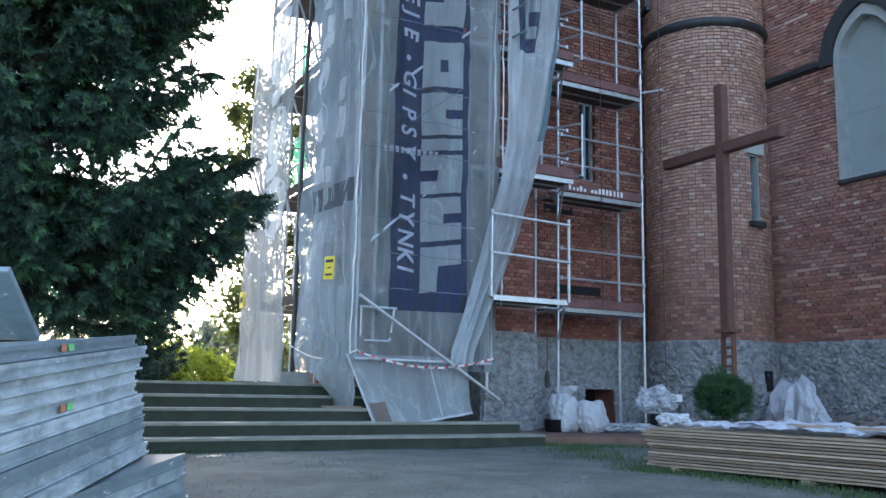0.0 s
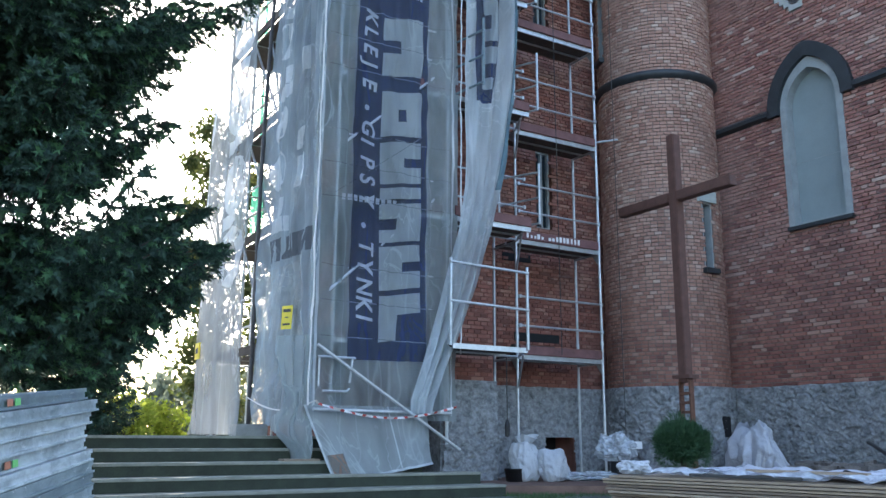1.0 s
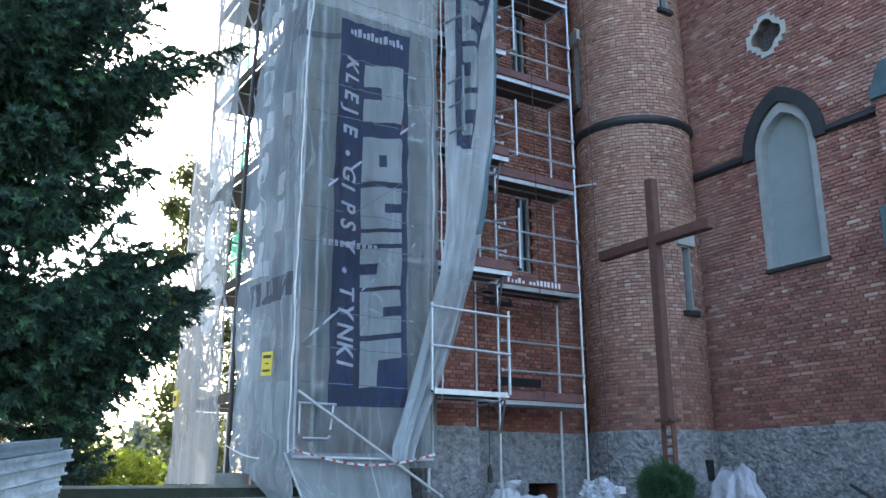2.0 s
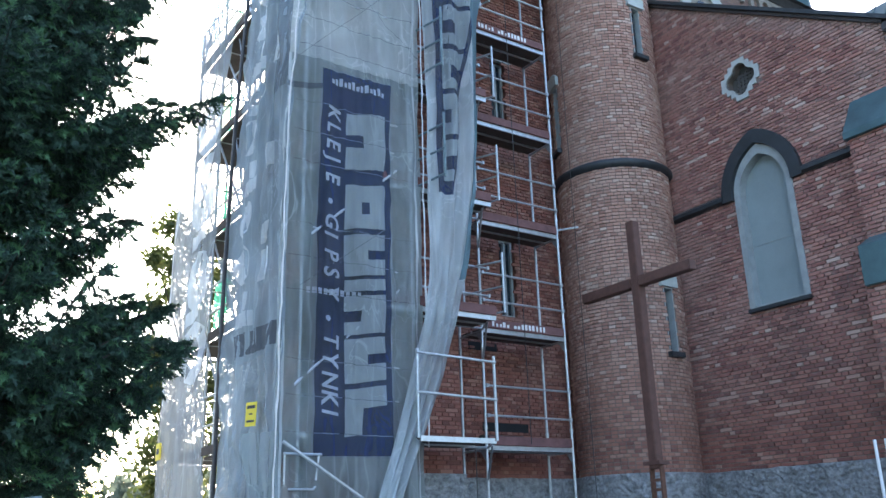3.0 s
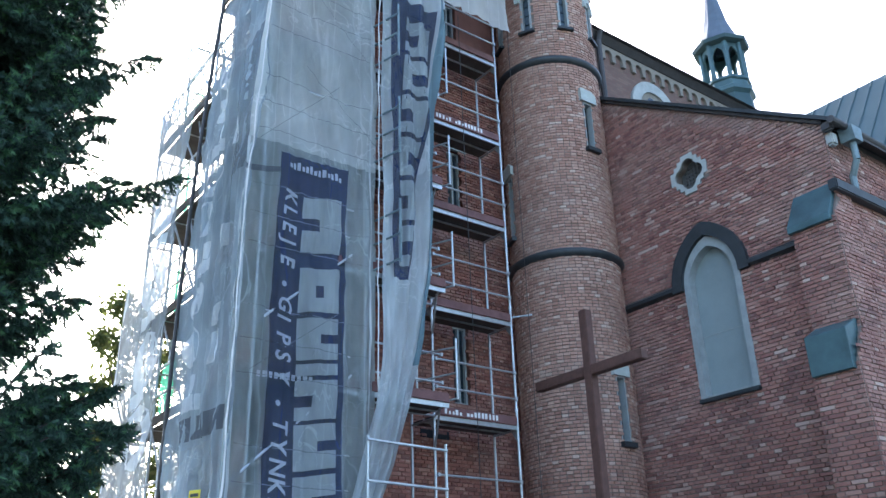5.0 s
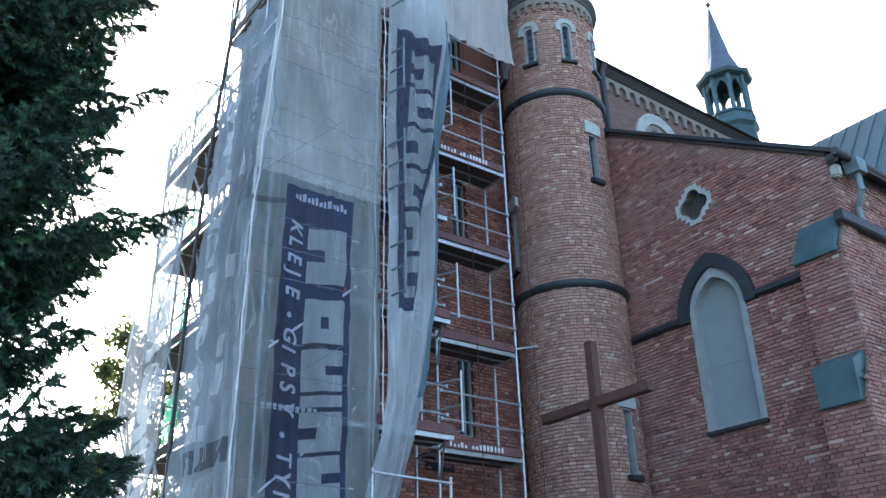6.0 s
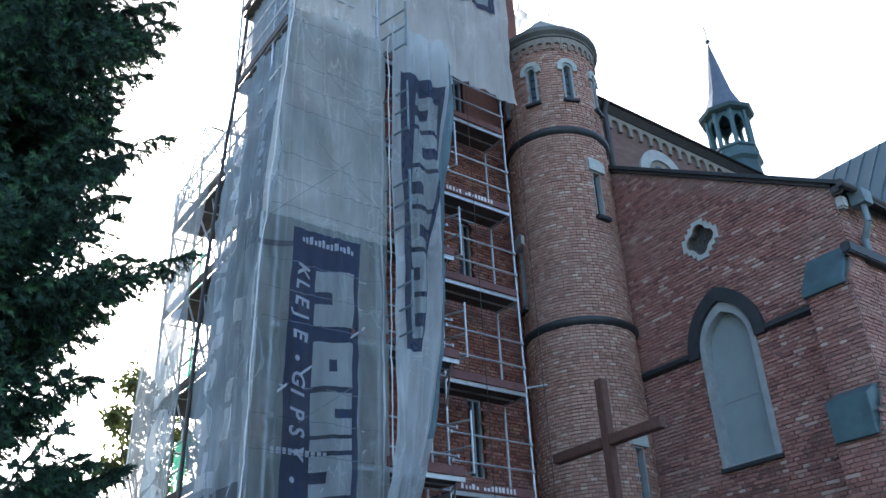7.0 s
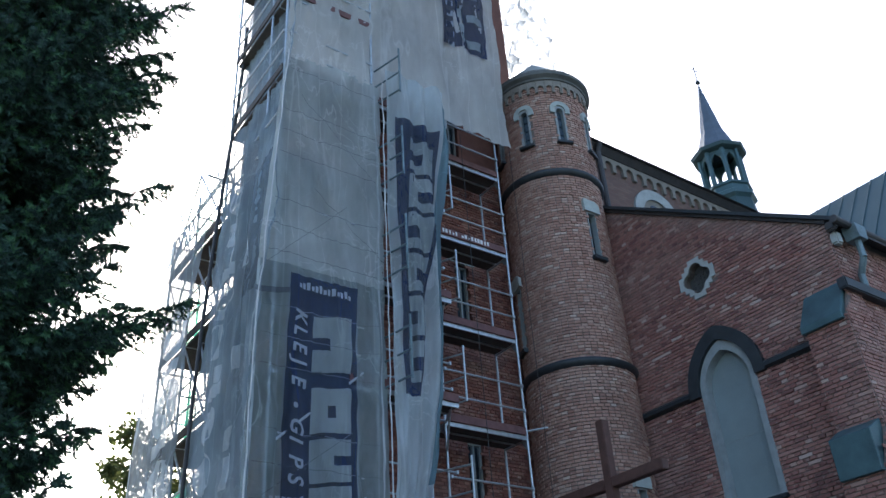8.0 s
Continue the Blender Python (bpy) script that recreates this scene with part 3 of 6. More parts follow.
hood_out, hood_in = pointed(8.93, 0.86, 6.60, 6.66, 7.82), pointed(8.93, 0.63, 6.60, 6.66, 7.54)
part("hood_mould", plate(hood_out[1:] + [hood_out[0]] + hood_in[:1] + hood_in[:1:-1] + [hood_in[1]], [], 0.16, AM @ Matrix.Translation((0, 0, 0.10))), MAT["slate"], aisle, "dark slate hood over the window")
for y0, y1 in ((9.76, 11.3), (6.9, 8.08)):
    part("string_course", prism([(0, 0), (0.10, 0.05), (0.10, 0.12), (0, 0.2)], y1 - y0, Matrix(((-1, 0, 0, AISLE_X), (0, 0, 1, y0), (0, 1, 0, 6.6), (0, 0, 0, 1)))), MAT["slate"], aisle)
def window_gap(v, half=0.61, zs=6.66, apex=7.52):
    """The stretch of a course that the window takes."""
    if v < 4.40 or v > apex:
        return ()
    w = half
    if v > zs:
        h = apex - zs
        r = (h * h + half * half) / (2 * half)
        w = max(0, half - r + math.sqrt(max(0, r * r - (v - zs) ** 2)))
    return ((8.93 - w, 8.93 + w),)


# plinth of rough plaster
def plaster(name, m, u0, u1, v0, v1, parent, seed, hole=None, step=0.02, amp=0.044):
    nu, nv = int((u1 - u0) / step), int((v1 - v0) / step)
    verts, faces = [], []
    for j in range(nv + 1):
        for i in range(nu + 1):
            u, v = u0 + (u1 - u0) * i / nu, v0 + (v1 - v0) * j / nv
            p = Vector((u * 10 + seed, v * 13, seed))
            p2 = p + 1.8 * Vector((noise.noise(p * 0.6), noise.noise(p * 0.6 + Vector((7, 3, 1))), 0))
            d = amp * (0.6 - 2.4 * abs(noise.noise(p2))) + 0.55 * amp * noise.noise(p2 * 2.7)
            edge = min(1, (v1 - v) / 0.05)
            verts.append(m @ Vector((u, v + (0.015 * noise.noise((u * 4, seed, 0)) if j == nv else 0), 0.075 + d * edge)))
    n = nu + 1
    for j in range(nv):
        for i in range(nu):
            u, v = u0 + (u1 - u0) * (i + 0.5) / nu, v0 + (v1 - v0) * (j + 0.5) / nv
            if not (hole and hole[0] < u < hole[1] and hole[2] < v < hole[3]):
                faces.append((j * n + i, j * n + i + 1, (j + 1) * n + i + 1, (j + 1) * n + i))
    for i in range(nu):
        k = nv * n + i
        verts += [m @ Vector((u0 + (u1 - u0) * (i + q) / nu, v1 + 0.015 * noise.noise(((u0 + (u1 - u0) * (i + q) / nu) * 4, seed, 0)), -0.01)) for q in (0, 1)]
        faces.append((k, k + 1, len(verts) - 1, len(verts) - 2))
    return link_mesh(name, verts, faces, MAT["render"], parent, "", True)


plaster("plinth", AM, 6.25, 11.4, 0, PLINTH, aisle, 3.0)
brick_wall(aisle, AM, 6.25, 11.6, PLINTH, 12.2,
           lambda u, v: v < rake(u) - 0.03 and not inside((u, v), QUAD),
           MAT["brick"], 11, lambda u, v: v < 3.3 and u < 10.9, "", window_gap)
# verge along the sloping top, and the lean-to roof
along = Vector((0, -1, -RAKE)).normalized()
across = Vector((0, -RAKE, 1)).normalized()
vm = Matrix(((0, -1, 0, AISLE_X), (along.y, 0, across.y, 12.0), (along.z, 0, across.z, rake(12.0) - 0.02), (0, 0, 0, 1)))
length = (12.0 - 6.02) * math.sqrt(1 + RAKE * RAKE)
part("verge", box((0, -0.35, 0.0), (length, 0.16, 0.07), vm), MAT["slate"], aisle, "dark metal verge along the sloping gable")
part("verge_board", box((0, -0.3, -0.06), (length - 0.2, 0.09, 0.0), vm), MAT["fascia"], aisle)
roof = prism([(12.9, rake(12.9) + 0.05), (5.95, rake(5.95) + 0.05), (5.95, rake(5.95) - 0.1), (12.9, rake(12.9) - 0.1)], 17, Matrix(((0, 0, 1, AISLE_X + 0.3), (1, 0, 0, 0), (0, 1, 0, 0), (0, 0, 0, 1))))
tagged(part("roof", roof, MAT["tile"]), "dark lean-to roof over the aisle", "roof", "", "structure")
# side wall of the aisle
SM = frame_at((0, 6.25, 0), (1, 0, 0), (0, -1, 0))
side = thing("aisle_side_wall", "long brick side wall of the aisle", "wall", "", "structure")
part("core", box((AISLE_X, 6.25, 0), (30, 6.7, 8.62)), MAT["mortar"], side)
part("string_course", box((12.86, 6.08, 7.26), (30, 6.246, 7.46), None, 0.02), MAT["slate"], side)
brick_wall(side, SM, AISLE_X, 18.5, 3.0, 8.5, lambda u, v: True, MAT["brick"], 12)
part("eaves_stone", box((AISLE_X - 0.02, 6.1, 8.2), (AISLE_X + 0.16, 6.24, 8.44), None, 0.03), MAT["stone"], side)
part("arch_stone", box((15.4, 6.14, 7.36), (16.2, 6.24, 7.75), None, 0.05), MAT["stone"], side)
# corner buttress
butt = thing("corner_buttress", "stepped brick corner buttress with copper caps", "buttress", "", "structure")
for x0, z0, z1 in ((12.5, 0, 4.3), (12.8, 4.3, 6.8)):
    part("core", box((x0, 6.2, z0), (AISLE_X - 0.004, 6.98, z1)), MAT["mortar"], butt)
    bmm = frame_at((x0, 0, 0), (0, 1, 0), (-1, 0, 0))
    brick_wall(butt, bmm, 6.2, 6.98, max(PLINTH, z0), z1, lambda u, v: True, MAT["brick"], 13 + int(z0))
    bms = frame_at((0, 6.98, 0), (1, 0, 0), (0, 1, 0))
    brick_wall(butt, bms, x0, AISLE_X - 0.02, max(PLINTH, z0), z1, lambda u, v: True, MAT["brick"], 15 + int(z0))
    xb = 12.82 if z0 == 0 else AISLE_X - 0.01
    bmo = frame_at((0, 6.2, 0), (1, 0, 0), (0, -1, 0))
    slope = 0.7 / (xb - x0)
    part("cheek", prism([(x0, z1), (xb, z1 + 0.66), (xb + 0.3, z1 + 0.66), (xb + 0.3, z1)], 0.05, Matrix(((1, 0, 0, 0), (0, 0, 1, 6.2), (0, 1, 0, 0), (0, 0, 0, 1)))), MAT["mortar"], butt)
    brick_wall(butt, bmo, x0, AISLE_X + 0.3, max(PLINTH, z0), z1 + 0.66, lambda u, v, x0=x0, z1=z1, slope=slope: v < z1 - 0.04 + max(0, u - x0) * slope, MAT["brick"], 17 + int(z0))
    cap = prism([(x0 - 0.09, z1 - 0.08), (x0 - 0.09, z1 + 0.04), (xb, z1 + 0.74), (xb, z1 - 0.08)], 0.78, Matrix(((1, 0, 0, 0), (0, 0, 1, 6.255), (0, 1, 0, 0), (0, 0, 0, 1))))
    if z0 == 0:
        cap.free()
        cap = prism([(x0 - 0.10, z1 - 0.12), (x0 - 0.10, z1 + 0.52), (xb - 0.02, z1 + 0.74), (xb, z1 + 0.74), (xb, z1 - 0.12)], 0.70, Matrix(((1, 0, 0, 0), (0, 0, 1, 6.255), (0, 1, 0, 0), (0, 0, 0, 1))))
    bmesh.ops.bevel(cap, geom=list(cap.edges), offset=0.012, segments=1, affect="EDGES")
    part("cap", cap, MAT["copper"], butt, "weathered green copper cap")
plaster("plinth", frame_at((12.5, 0, 0), (0, 1, 0), (-1, 0, 0)), 6.2, 6.98, 0, PLINTH, butt, 9.0)
gutter = thing("gutter", "weathered metal eaves gutter with hopper and pipe", "gutter")
part("channel", tube((12.95, 5.98, 8.55), (30, 5.98, 8.45), 0.07, 10), MAT["fascia"], gutter)
part("hopper", prism([(-0.13, -0.1), (0.13, -0.1), (0.16, 0.12), (0.16, 0.17), (-0.16, 0.17), (-0.16, 0.12)], 0.26, Matrix(((1, 0, 0, 13.55), (0, 0, 1, 5.86), (0, 1, 0, 8.38), (0, 0, 0, 1)))), MAT["zinc"], gutter)
part("pipe", add_tube(add_tube(tube((13.55, 5.98, 8.3), (13.55, 5.98, 7.95), 0.06, 10), (13.55, 5.98, 7.96), (13.6, 6.14, 7.7), 0.06, 10), (13.6, 6.14, 7.72), (13.6, 6.14, 7.3), 0.06, 10), MAT["zinc"], gutter)
part("bracket", box((13.02, 6.02, 8.42), (13.14, 6.22, 8.6), None, 0.03), MAT["fascia"], gutter)

# ---- stair turret ----
turret = thing("stair_turret", "round brick stair turret with dark ring mouldings", "turret", "", "structure")
# openings: middle angle, half angle, foot, head
SLITS = [(-88, 6.5, 3.86, 5.12), (-91, 6.5, 10.1, 11.25), (159, 6.5, 8.3, 9.75)]
LIGHTS = [(-155, 6.0, 13.14, 14.2), (-111, 6.0, 13.14, 14.2), (161, 6.0, 13.14, 14.2), (-67, 6.0, 13.14, 14.2)]


def turret_shell():
    cuts = sorted({round(a + s * h, 3) % 360 for a, h, _, _ in SLITS + LIGHTS for s in (-1, 1)} | {float(k) for k in range(0, 360, 5)})
    heights = sorted({0, 15.4} | {z for _, _, p, q in SLITS + LIGHTS for z in (p, q)})
    verts, faces = [], []
    n = len(cuts)
    for z in heights:
        verts += [(TURRET[0] + TURRET_R * math.cos(radians(a)), TURRET[1] + TURRET_R * math.sin(radians(a)), z) for a in cuts]
    for j in range(len(heights) - 1):
        for i in range(n):
            a0, a1 = cuts[i], cuts[(i + 1) % n] + (360 if i == n - 1 else 0)
            am, zm = (a0 + a1) / 2, (heights[j] + heights[j + 1]) / 2
            if any(abs((am - a + 180) % 360 - 180) < h and p < zm < q for a, h, p, q in SLITS + LIGHTS):
                continue
            k = (i + 1) % n
            faces.append((j * n + i, j * n + k, (j + 1) * n + k, (j + 1) * n + i))
    return link_mesh("core", verts, faces, MAT["mortar"], turret)


turret_shell()


def on_turret(angle, z, out=0.0):
    """Axes on the turret's skin: along it, up, out of it."""
    a = radians(angle)
    n = Vector((math.cos(a), math.sin(a), 0))
    o = Vector((*TURRET, z)) + n * (TURRET_R + out)
    u = UP.cross(n)
    return Matrix(((u.x, 0, n.x, o.x), (u.y, 0, n.y, o.y), (0, 1, 0, o.z), (0, 0, 0, 1)))


for a, h, p, q in SLITS:
    w = TURRET_R * math.radians(h)
    m = on_turret(a, p)
    wn_ = part("window", plate([(-w - .03, -.02), (w + .03, -.02), (w + .03, q - p + .02), (-w - .03, q - p + .02)], [], 0.02, m @ Matrix.Translation((0, 0, -0.16))), MAT["glass_dark"], turret, "dark narrow slit window")
    part("frame", plate([(-w, 0), (w, 0), (w, q - p), (-w, q - p)], [[(-w + .025, .03), (w - .025, .03), (w - .025, q - p - .03), (-w + .025, q - p - .03)]], 0.15, m @ Matrix.Translation((0, 0, 0.0))), MAT["stone_grey"], wn_)
    part("hood", prism([(-w - .1, 0), (w + .1, 0), (w + .1, 0.2), (w - .02, 0.3), (-w - .1, 0.3)], 0.09, m @ Matrix.Translation((0, q - p, -0.03))), MAT["stone_green"], wn_, "pale greenish stone hood")
    part("sill", box((-w - .06, -0.1, -0.03), (w + .06, 0, 0.1), m, 0.01), MAT["slate"], wn_)
for a, h, p, q in LIGHTS:
    w = TURRET_R * math.radians(h)
    m = on_turret(a, p)
    wn_ = part("window", plate([(-w, 0), (w, 0), (w, q - p), (-w, q - p)], [], 0.02, m @ Matrix.Translation((0, 0, -0.14))), MAT["glass_dark"], turret, "narrow arched window with dark leaded panes")
    part("frame", plate(rounded(0, w + .012, 0, q - p - w + .02), [rounded(0, w - .035, 0.03, q - p - w)], 0.14, m @ Matrix.Translation((0, 0, 0.01))), MAT["stone_grey"], wn_)
    for k in range(4):
        part("pane", box((-w + .04, 0.06 + k * 0.25, -0.135), (w - .04, 0.27 + k * 0.25, -0.125), m), MAT["pane_blue"], wn_)
    part("hood", plate(rounded(0, w + .13, q - p - w - .08, q - p - w + .02)[1:] + rounded(0, w + .13, q - p - w - .08, q - p - w + .02)[:1] + rounded(0, w + .012, q - p - w - .08, q - p - w + .02)[:1] + rounded(0, w + .012, q - p - w - .08, q - p - w + .02)[:0:-1], [], 0.09, m @ Matrix.Translation((0, 0, 0.045))), MAT["stone_green"], wn_, "pale stone arch over the window")
    part("sill", box((-w - .07, -0.07, -0.03), (w + .07, 0, 0.1), m, 0.01), MAT["slate"], wn_)
for z in (7.57, 12.22):
    part("ring", lathe([(TURRET_R - .01, z - .05), (TURRET_R + .04, z - .03), (TURRET_R + .09, z + .03), (TURRET_R + .10, z + .1), (TURRET_R - .01, z + .17)], TURRET, 72), MAT["slate"], turret, "dark slate ring moulding", True)
# arcaded frieze under the cornice
for k in range(36):
    a = 10 * k
    if -180 <= (a + 180) % 360 - 180 <= -40 or a > 140:
        m = on_turret(a, 14.62)
        w = TURRET_R * math.radians(5.05)
        arch = rounded(0, w * 0.68, 0, 0.14, 8)
        outl = [(-w, 0), (-w * .68, 0)] + arch[:1:-1] + [(w * .68, 0), (w, 0), (w, 0.36), (-w, 0.36)]
        part("frieze_arch", plate(outl, [], 0.07, m @ Matrix.Translation((0, 0, 0.06))), MAT["stone_brown"], turret)
part("cornice", lathe([(TURRET_R, 14.96), (TURRET_R + .09, 15.0), (TURRET_R + .09, 15.05), (TURRET_R + .17, 15.12), (TURRET_R + .17, 15.22), (TURRET_R, 15.25)], TURRET, 72), MAT["stone_dark"], turret, "dark stone cornice")
part("cone_roof", lathe([(TURRET_R + .14, 15.23), (0.02, 16.6)], TURRET, 72), MAT["copper_dull"], turret, "low dull green conical roof", True)


def turret_bricks():
    rng = random.Random(21)
    arc = TURRET_R * 2 * math.pi
    def keep(u, v):
        a = math.degrees(u / TURRET_R)
        for m_, h, p, q in SLITS + LIGHTS:
            if abs((a - m_ + 180) % 360 - 180) < h + (1.2 if v < q else 4) and p - 0.07 < v < q + 0.08:
                return False
        return True
    lo, hi = math.radians(138) * TURRET_R, math.radians(322) * TURRET_R
    rects = courses(lo, hi, PLINTH, 14.95, keep, rng, 0.0690, 0.131, 0.131)
    # one band near the ground brick by brick
    first = [r for r in rects if 1.7 < r[2] < 2.75 and math.radians(195) * TURRET_R < r[0] < math.radians(312) * TURRET_R][:290]
    chosen = set(first)
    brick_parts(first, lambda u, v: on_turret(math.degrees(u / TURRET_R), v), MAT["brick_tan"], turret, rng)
    def place(u, v, d):
        a = u / TURRET_R
        return (TURRET[0] + (TURRET_R + d) * math.cos(a), TURRET[1] + (TURRET_R + d) * math.sin(a), v)
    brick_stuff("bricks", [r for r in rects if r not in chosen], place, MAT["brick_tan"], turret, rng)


LATER.append(turret_bricks)


def turret_plinth():
    verts, faces = [], []
    nu, nv = 200, 85
    for j in range(nv + 1):
        for i in range(nu + 1):
            a = radians(135 + 190 * i / nu)
            v = PLINTH * j / nv
            p = Vector((a * 10, v * 11, 4.4))
            p2 = p + 1.8 * Vector((noise.noise(p * 0.6), noise.noise(p * 0.6 + Vector((7, 3, 1))), 0))
            r = TURRET_R + 0.06 + 0.044 * (0.6 - 2.4 * abs(noise.noise(p2))) + 0.024 * noise.noise(p2 * 2.7)
            verts.append((TURRET[0] + r * math.cos(a), TURRET[1] + r * math.sin(a), v))
    for i in range(nu + 1):
        a = radians(135 + 190 * i / nu)
        verts.append((TURRET[0] + (TURRET_R - .01) * math.cos(a), TURRET[1] + (TURRET_R - .01) * math.sin(a), PLINTH + 0.005))
    n = nu + 1
    faces = [(j * n + i, j * n + i + 1, (j + 1) * n + i + 1, (j + 1) * n + i) for j in range(nv + 1) for i in range(nu)]
    link_mesh("plinth", verts, faces, MAT["render"], turret, "", True)
    m = on_turret(-82, 0.82)
    # the vent's shaded opening is a near-black box
    part("vent", box((-0.1, 0, 0.02), (0.1, 0.36, 0.085), m), MAT["dark"], turret)


turret_plinth()

# ---- tower ----
tower = thing("tower_wall", "red brick church tower with a rough plastered plinth", "wall", "", "structure")
TM = frame_at((0, TOWER_Y, 0), (1, 0, 0), (0, -1, 0))
BM_ = frame_at((0, BUTTRESS_Y, 0), (1, 0, 0), (0, -1, 0))
BASEMENT = (9.97, 10.67, 0.14, 0.80)
T_SLITS = [(9.93, 10.33, 4.72 + 4 * k, 6.3 + 4 * k) for k in range(3)]
part("core", plate([(5.95, 0), (12.3, 0), (12.3, 27), (5.95, 27)], [[(a, c), (b, c), (b, d), (a, d)] for a, b, c, d in [BASEMENT] + T_SLITS], 0.5, TM), MAT["mortar_red"], tower)
# black sheet paints the unlit inside behind the tower openings
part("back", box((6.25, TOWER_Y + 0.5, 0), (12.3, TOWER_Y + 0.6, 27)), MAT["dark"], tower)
part("side", box((5.95, TOWER_Y + 0.004, 0), (6.25, 16.3, 8.6)), MAT["mortar_red"], tower)
part("side", box((5.95, TOWER_Y + 0.004, 8.6), (6.25, 15.3, 27)), MAT["mortar_red"], tower)
for a, b, c, d in T_SLITS:
    w_ = part("window", box((a, TOWER_Y + 0.16, c), (b, TOWER_Y + 0.18, d)), MAT["glass_dark"], tower, "dark narrow tower window")
    part("frame", plate([(a, c), (b, c), (b, d), (a, d)], [[(a + .05, c + .05), (a + .19, c + .05), (a + .19, d - .05), (a + .05, d - .05)], [(a + .23, c + .05), (b - .05, c + .05), (b - .05, d - .05), (a + .23, d - .05)]], 0.06, TM @ Matrix.Translation((0, 0, -0.1))), MAT["stone_grey"], w_)
    part("lintel", box((a - .12, TOWER_Y - 0.05, d), (b + .12, TOWER_Y + 0.04, d + .22)), MAT["stone_green"], w_)
# no hole is cut here: near-black boxes paint the shade of two slots
part("recess", box((9.1, TOWER_Y - 0.02, 4.0), (9.75, TOWER_Y + 0.02, 4.15)), MAT["dark"], tower, "near-black box painted for a slot's shade in the brickwork")
part("recess", box((9.35, TOWER_Y - 0.02, 2.52), (10.4, TOWER_Y + 0.02, 2.68)), MAT["dark"], tower, "near-black box painted for a slot's shade in the brickwork")
brick_wall(tower, TM, 8.26, 11.6, PLINTH, 13.2, lambda u, v: not any(a - .02 < u < b + .02 and c - .02 < v < d + .22 for a, b, c, d in T_SLITS), MAT["brick_red"], 31, lambda u, v: v < 3.5)
plaster("plinth", TM, 8.26, 11.6, 0, PLINTH, tower, 5.0, BASEMENT)
btt = thing("tower_buttress", "red brick tower buttress on a plastered plinth", "buttress", "", "structure")
part("core", box((7.3, BUTTRESS_Y, 0), (8.26, TOWER_Y - 0.004, 20)), MAT["mortar_red"], btt)
brick_wall(btt, BM_, 7.3, 8.26, PLINTH, 13.2, lambda u, v: True, MAT["brick_red"], 33, lambda u, v: v < 4.2)
BR = frame_at((8.26, 0, 0), (0, 1, 0), (1, 0, 0))
brick_wall(btt, BR, BUTTRESS_Y, TOWER_Y, PLINTH, 12.0, lambda u, v: True, MAT["brick_red"], 34)
plaster("plinth", BM_, 7.27, 8.30, 0, PLINTH, btt, 6.0)
part("plinth_side", box((7.24, BUTTRESS_Y - 0.03, 0), (7.30, TOWER_Y - 0.05, PLINTH)), MAT["render"], btt)
part("plinth_side", box((8.25, BUTTRESS_Y - 0.03, 0), (8.31, TOWER_Y - 0.05, PLINTH)), MAT["render"], btt)

# ---- nave, ridge turret, transept ----
nave = thing("nave", "tall brick nave with an arcaded eaves frieze", "church", "", "structure")
NY = 12.76
part("wall", box((12.6, NY, 0), (44, 21, 15.6)), MAT["brick_far"], nave)
part("eave", prism([(0, 0), (0.1, 0.0), (0.24, 0.16), (0.24, 0.27), (0, 0.27)], 31.4, Matrix(((0, 0, 1, 12.6), (-1, 0, 0, NY), (0, 1, 0, 15.35), (0, 0, 0, 1)))), MAT["fascia"], nave, "dark wooden eaves")
NM = frame_at((0, NY, 0), (1, 0, 0), (0, -1, 0))
for k in range(50):
    x = 13.55 + 0.41 * k
    arch = rounded(0, 0.14, 0, 0.19, 8)
    outl = [(-.205, 0), (-.14, 0)] + arch[:1:-1] + [(.14, 0), (.205, 0), (.205, .40), (-.205, .40)]
    part("frieze_arch", plate(outl, [], 0.09, NM @ Matrix.Translation((x, 14.88, 0.09))), MAT["stone_brown"], nave)
part("frieze_band", box((13.3, NY - 0.07, 15.28), (34, NY - 0.003, 15.36)), MAT["stone_brown"], nave)
for cx in (17.35, 22.6, 27.8):
    surround = [(cx + 0.95 * math.cos(math.pi * i / 16), 13.85 + 0.95 * math.sin(math.pi * i / 16)) for i in range(17)]
    innr = [(cx + 0.62 * math.cos(math.pi * i / 16), 13.85 + 0.62 * math.sin(math.pi * i / 16)) for i in range(17)]
    w_ = part("window", plate(innr, [], 0.03, NM @ Matrix.Translation((0, 0, 0.02))), MAT["stone_brown"], nave, "half-round clerestory window")
    part("surround", plate(surround + innr[::-1], [], 0.1, NM @ Matrix.Translation((0, 0, 0.08))), MAT["stone"], w_)
    part("oculus", plate([(cx - 0.1 + 0.2 * math.cos(q), 14.08 + 0.2 * math.sin(q)) for q in np.linspace(0, 6.0, 14)], [], 0.03, NM @ Matrix.Translation((0, 0, 0.045))), MAT["glass_dark"], w_)
part("roof", prism([(NY - 0.35, 15.55), (16.9, 17.0), (21.3, 15.5)], 31.0, Matrix(((0, 0, 1, 13.0), (1, 0, 0, 0), (0, 1, 0, 0), (0, 0, 0, 1)))), MAT["tile"], nave, "dark nave roof")
dp = thing("downpipe", "dark rusty downpipe on the nave wall", "pipe")
part("pipe", tube((15.1, NY - 0.2, 15.3), (15.1, NY - 0.2, 12.5), 0.08, 10), MAT["fascia"], dp)
part("elbow", tube((15.1, NY - 0.32, 15.5), (15.1, NY - 0.2, 15.25), 0.08, 10), MAT["fascia"], dp)

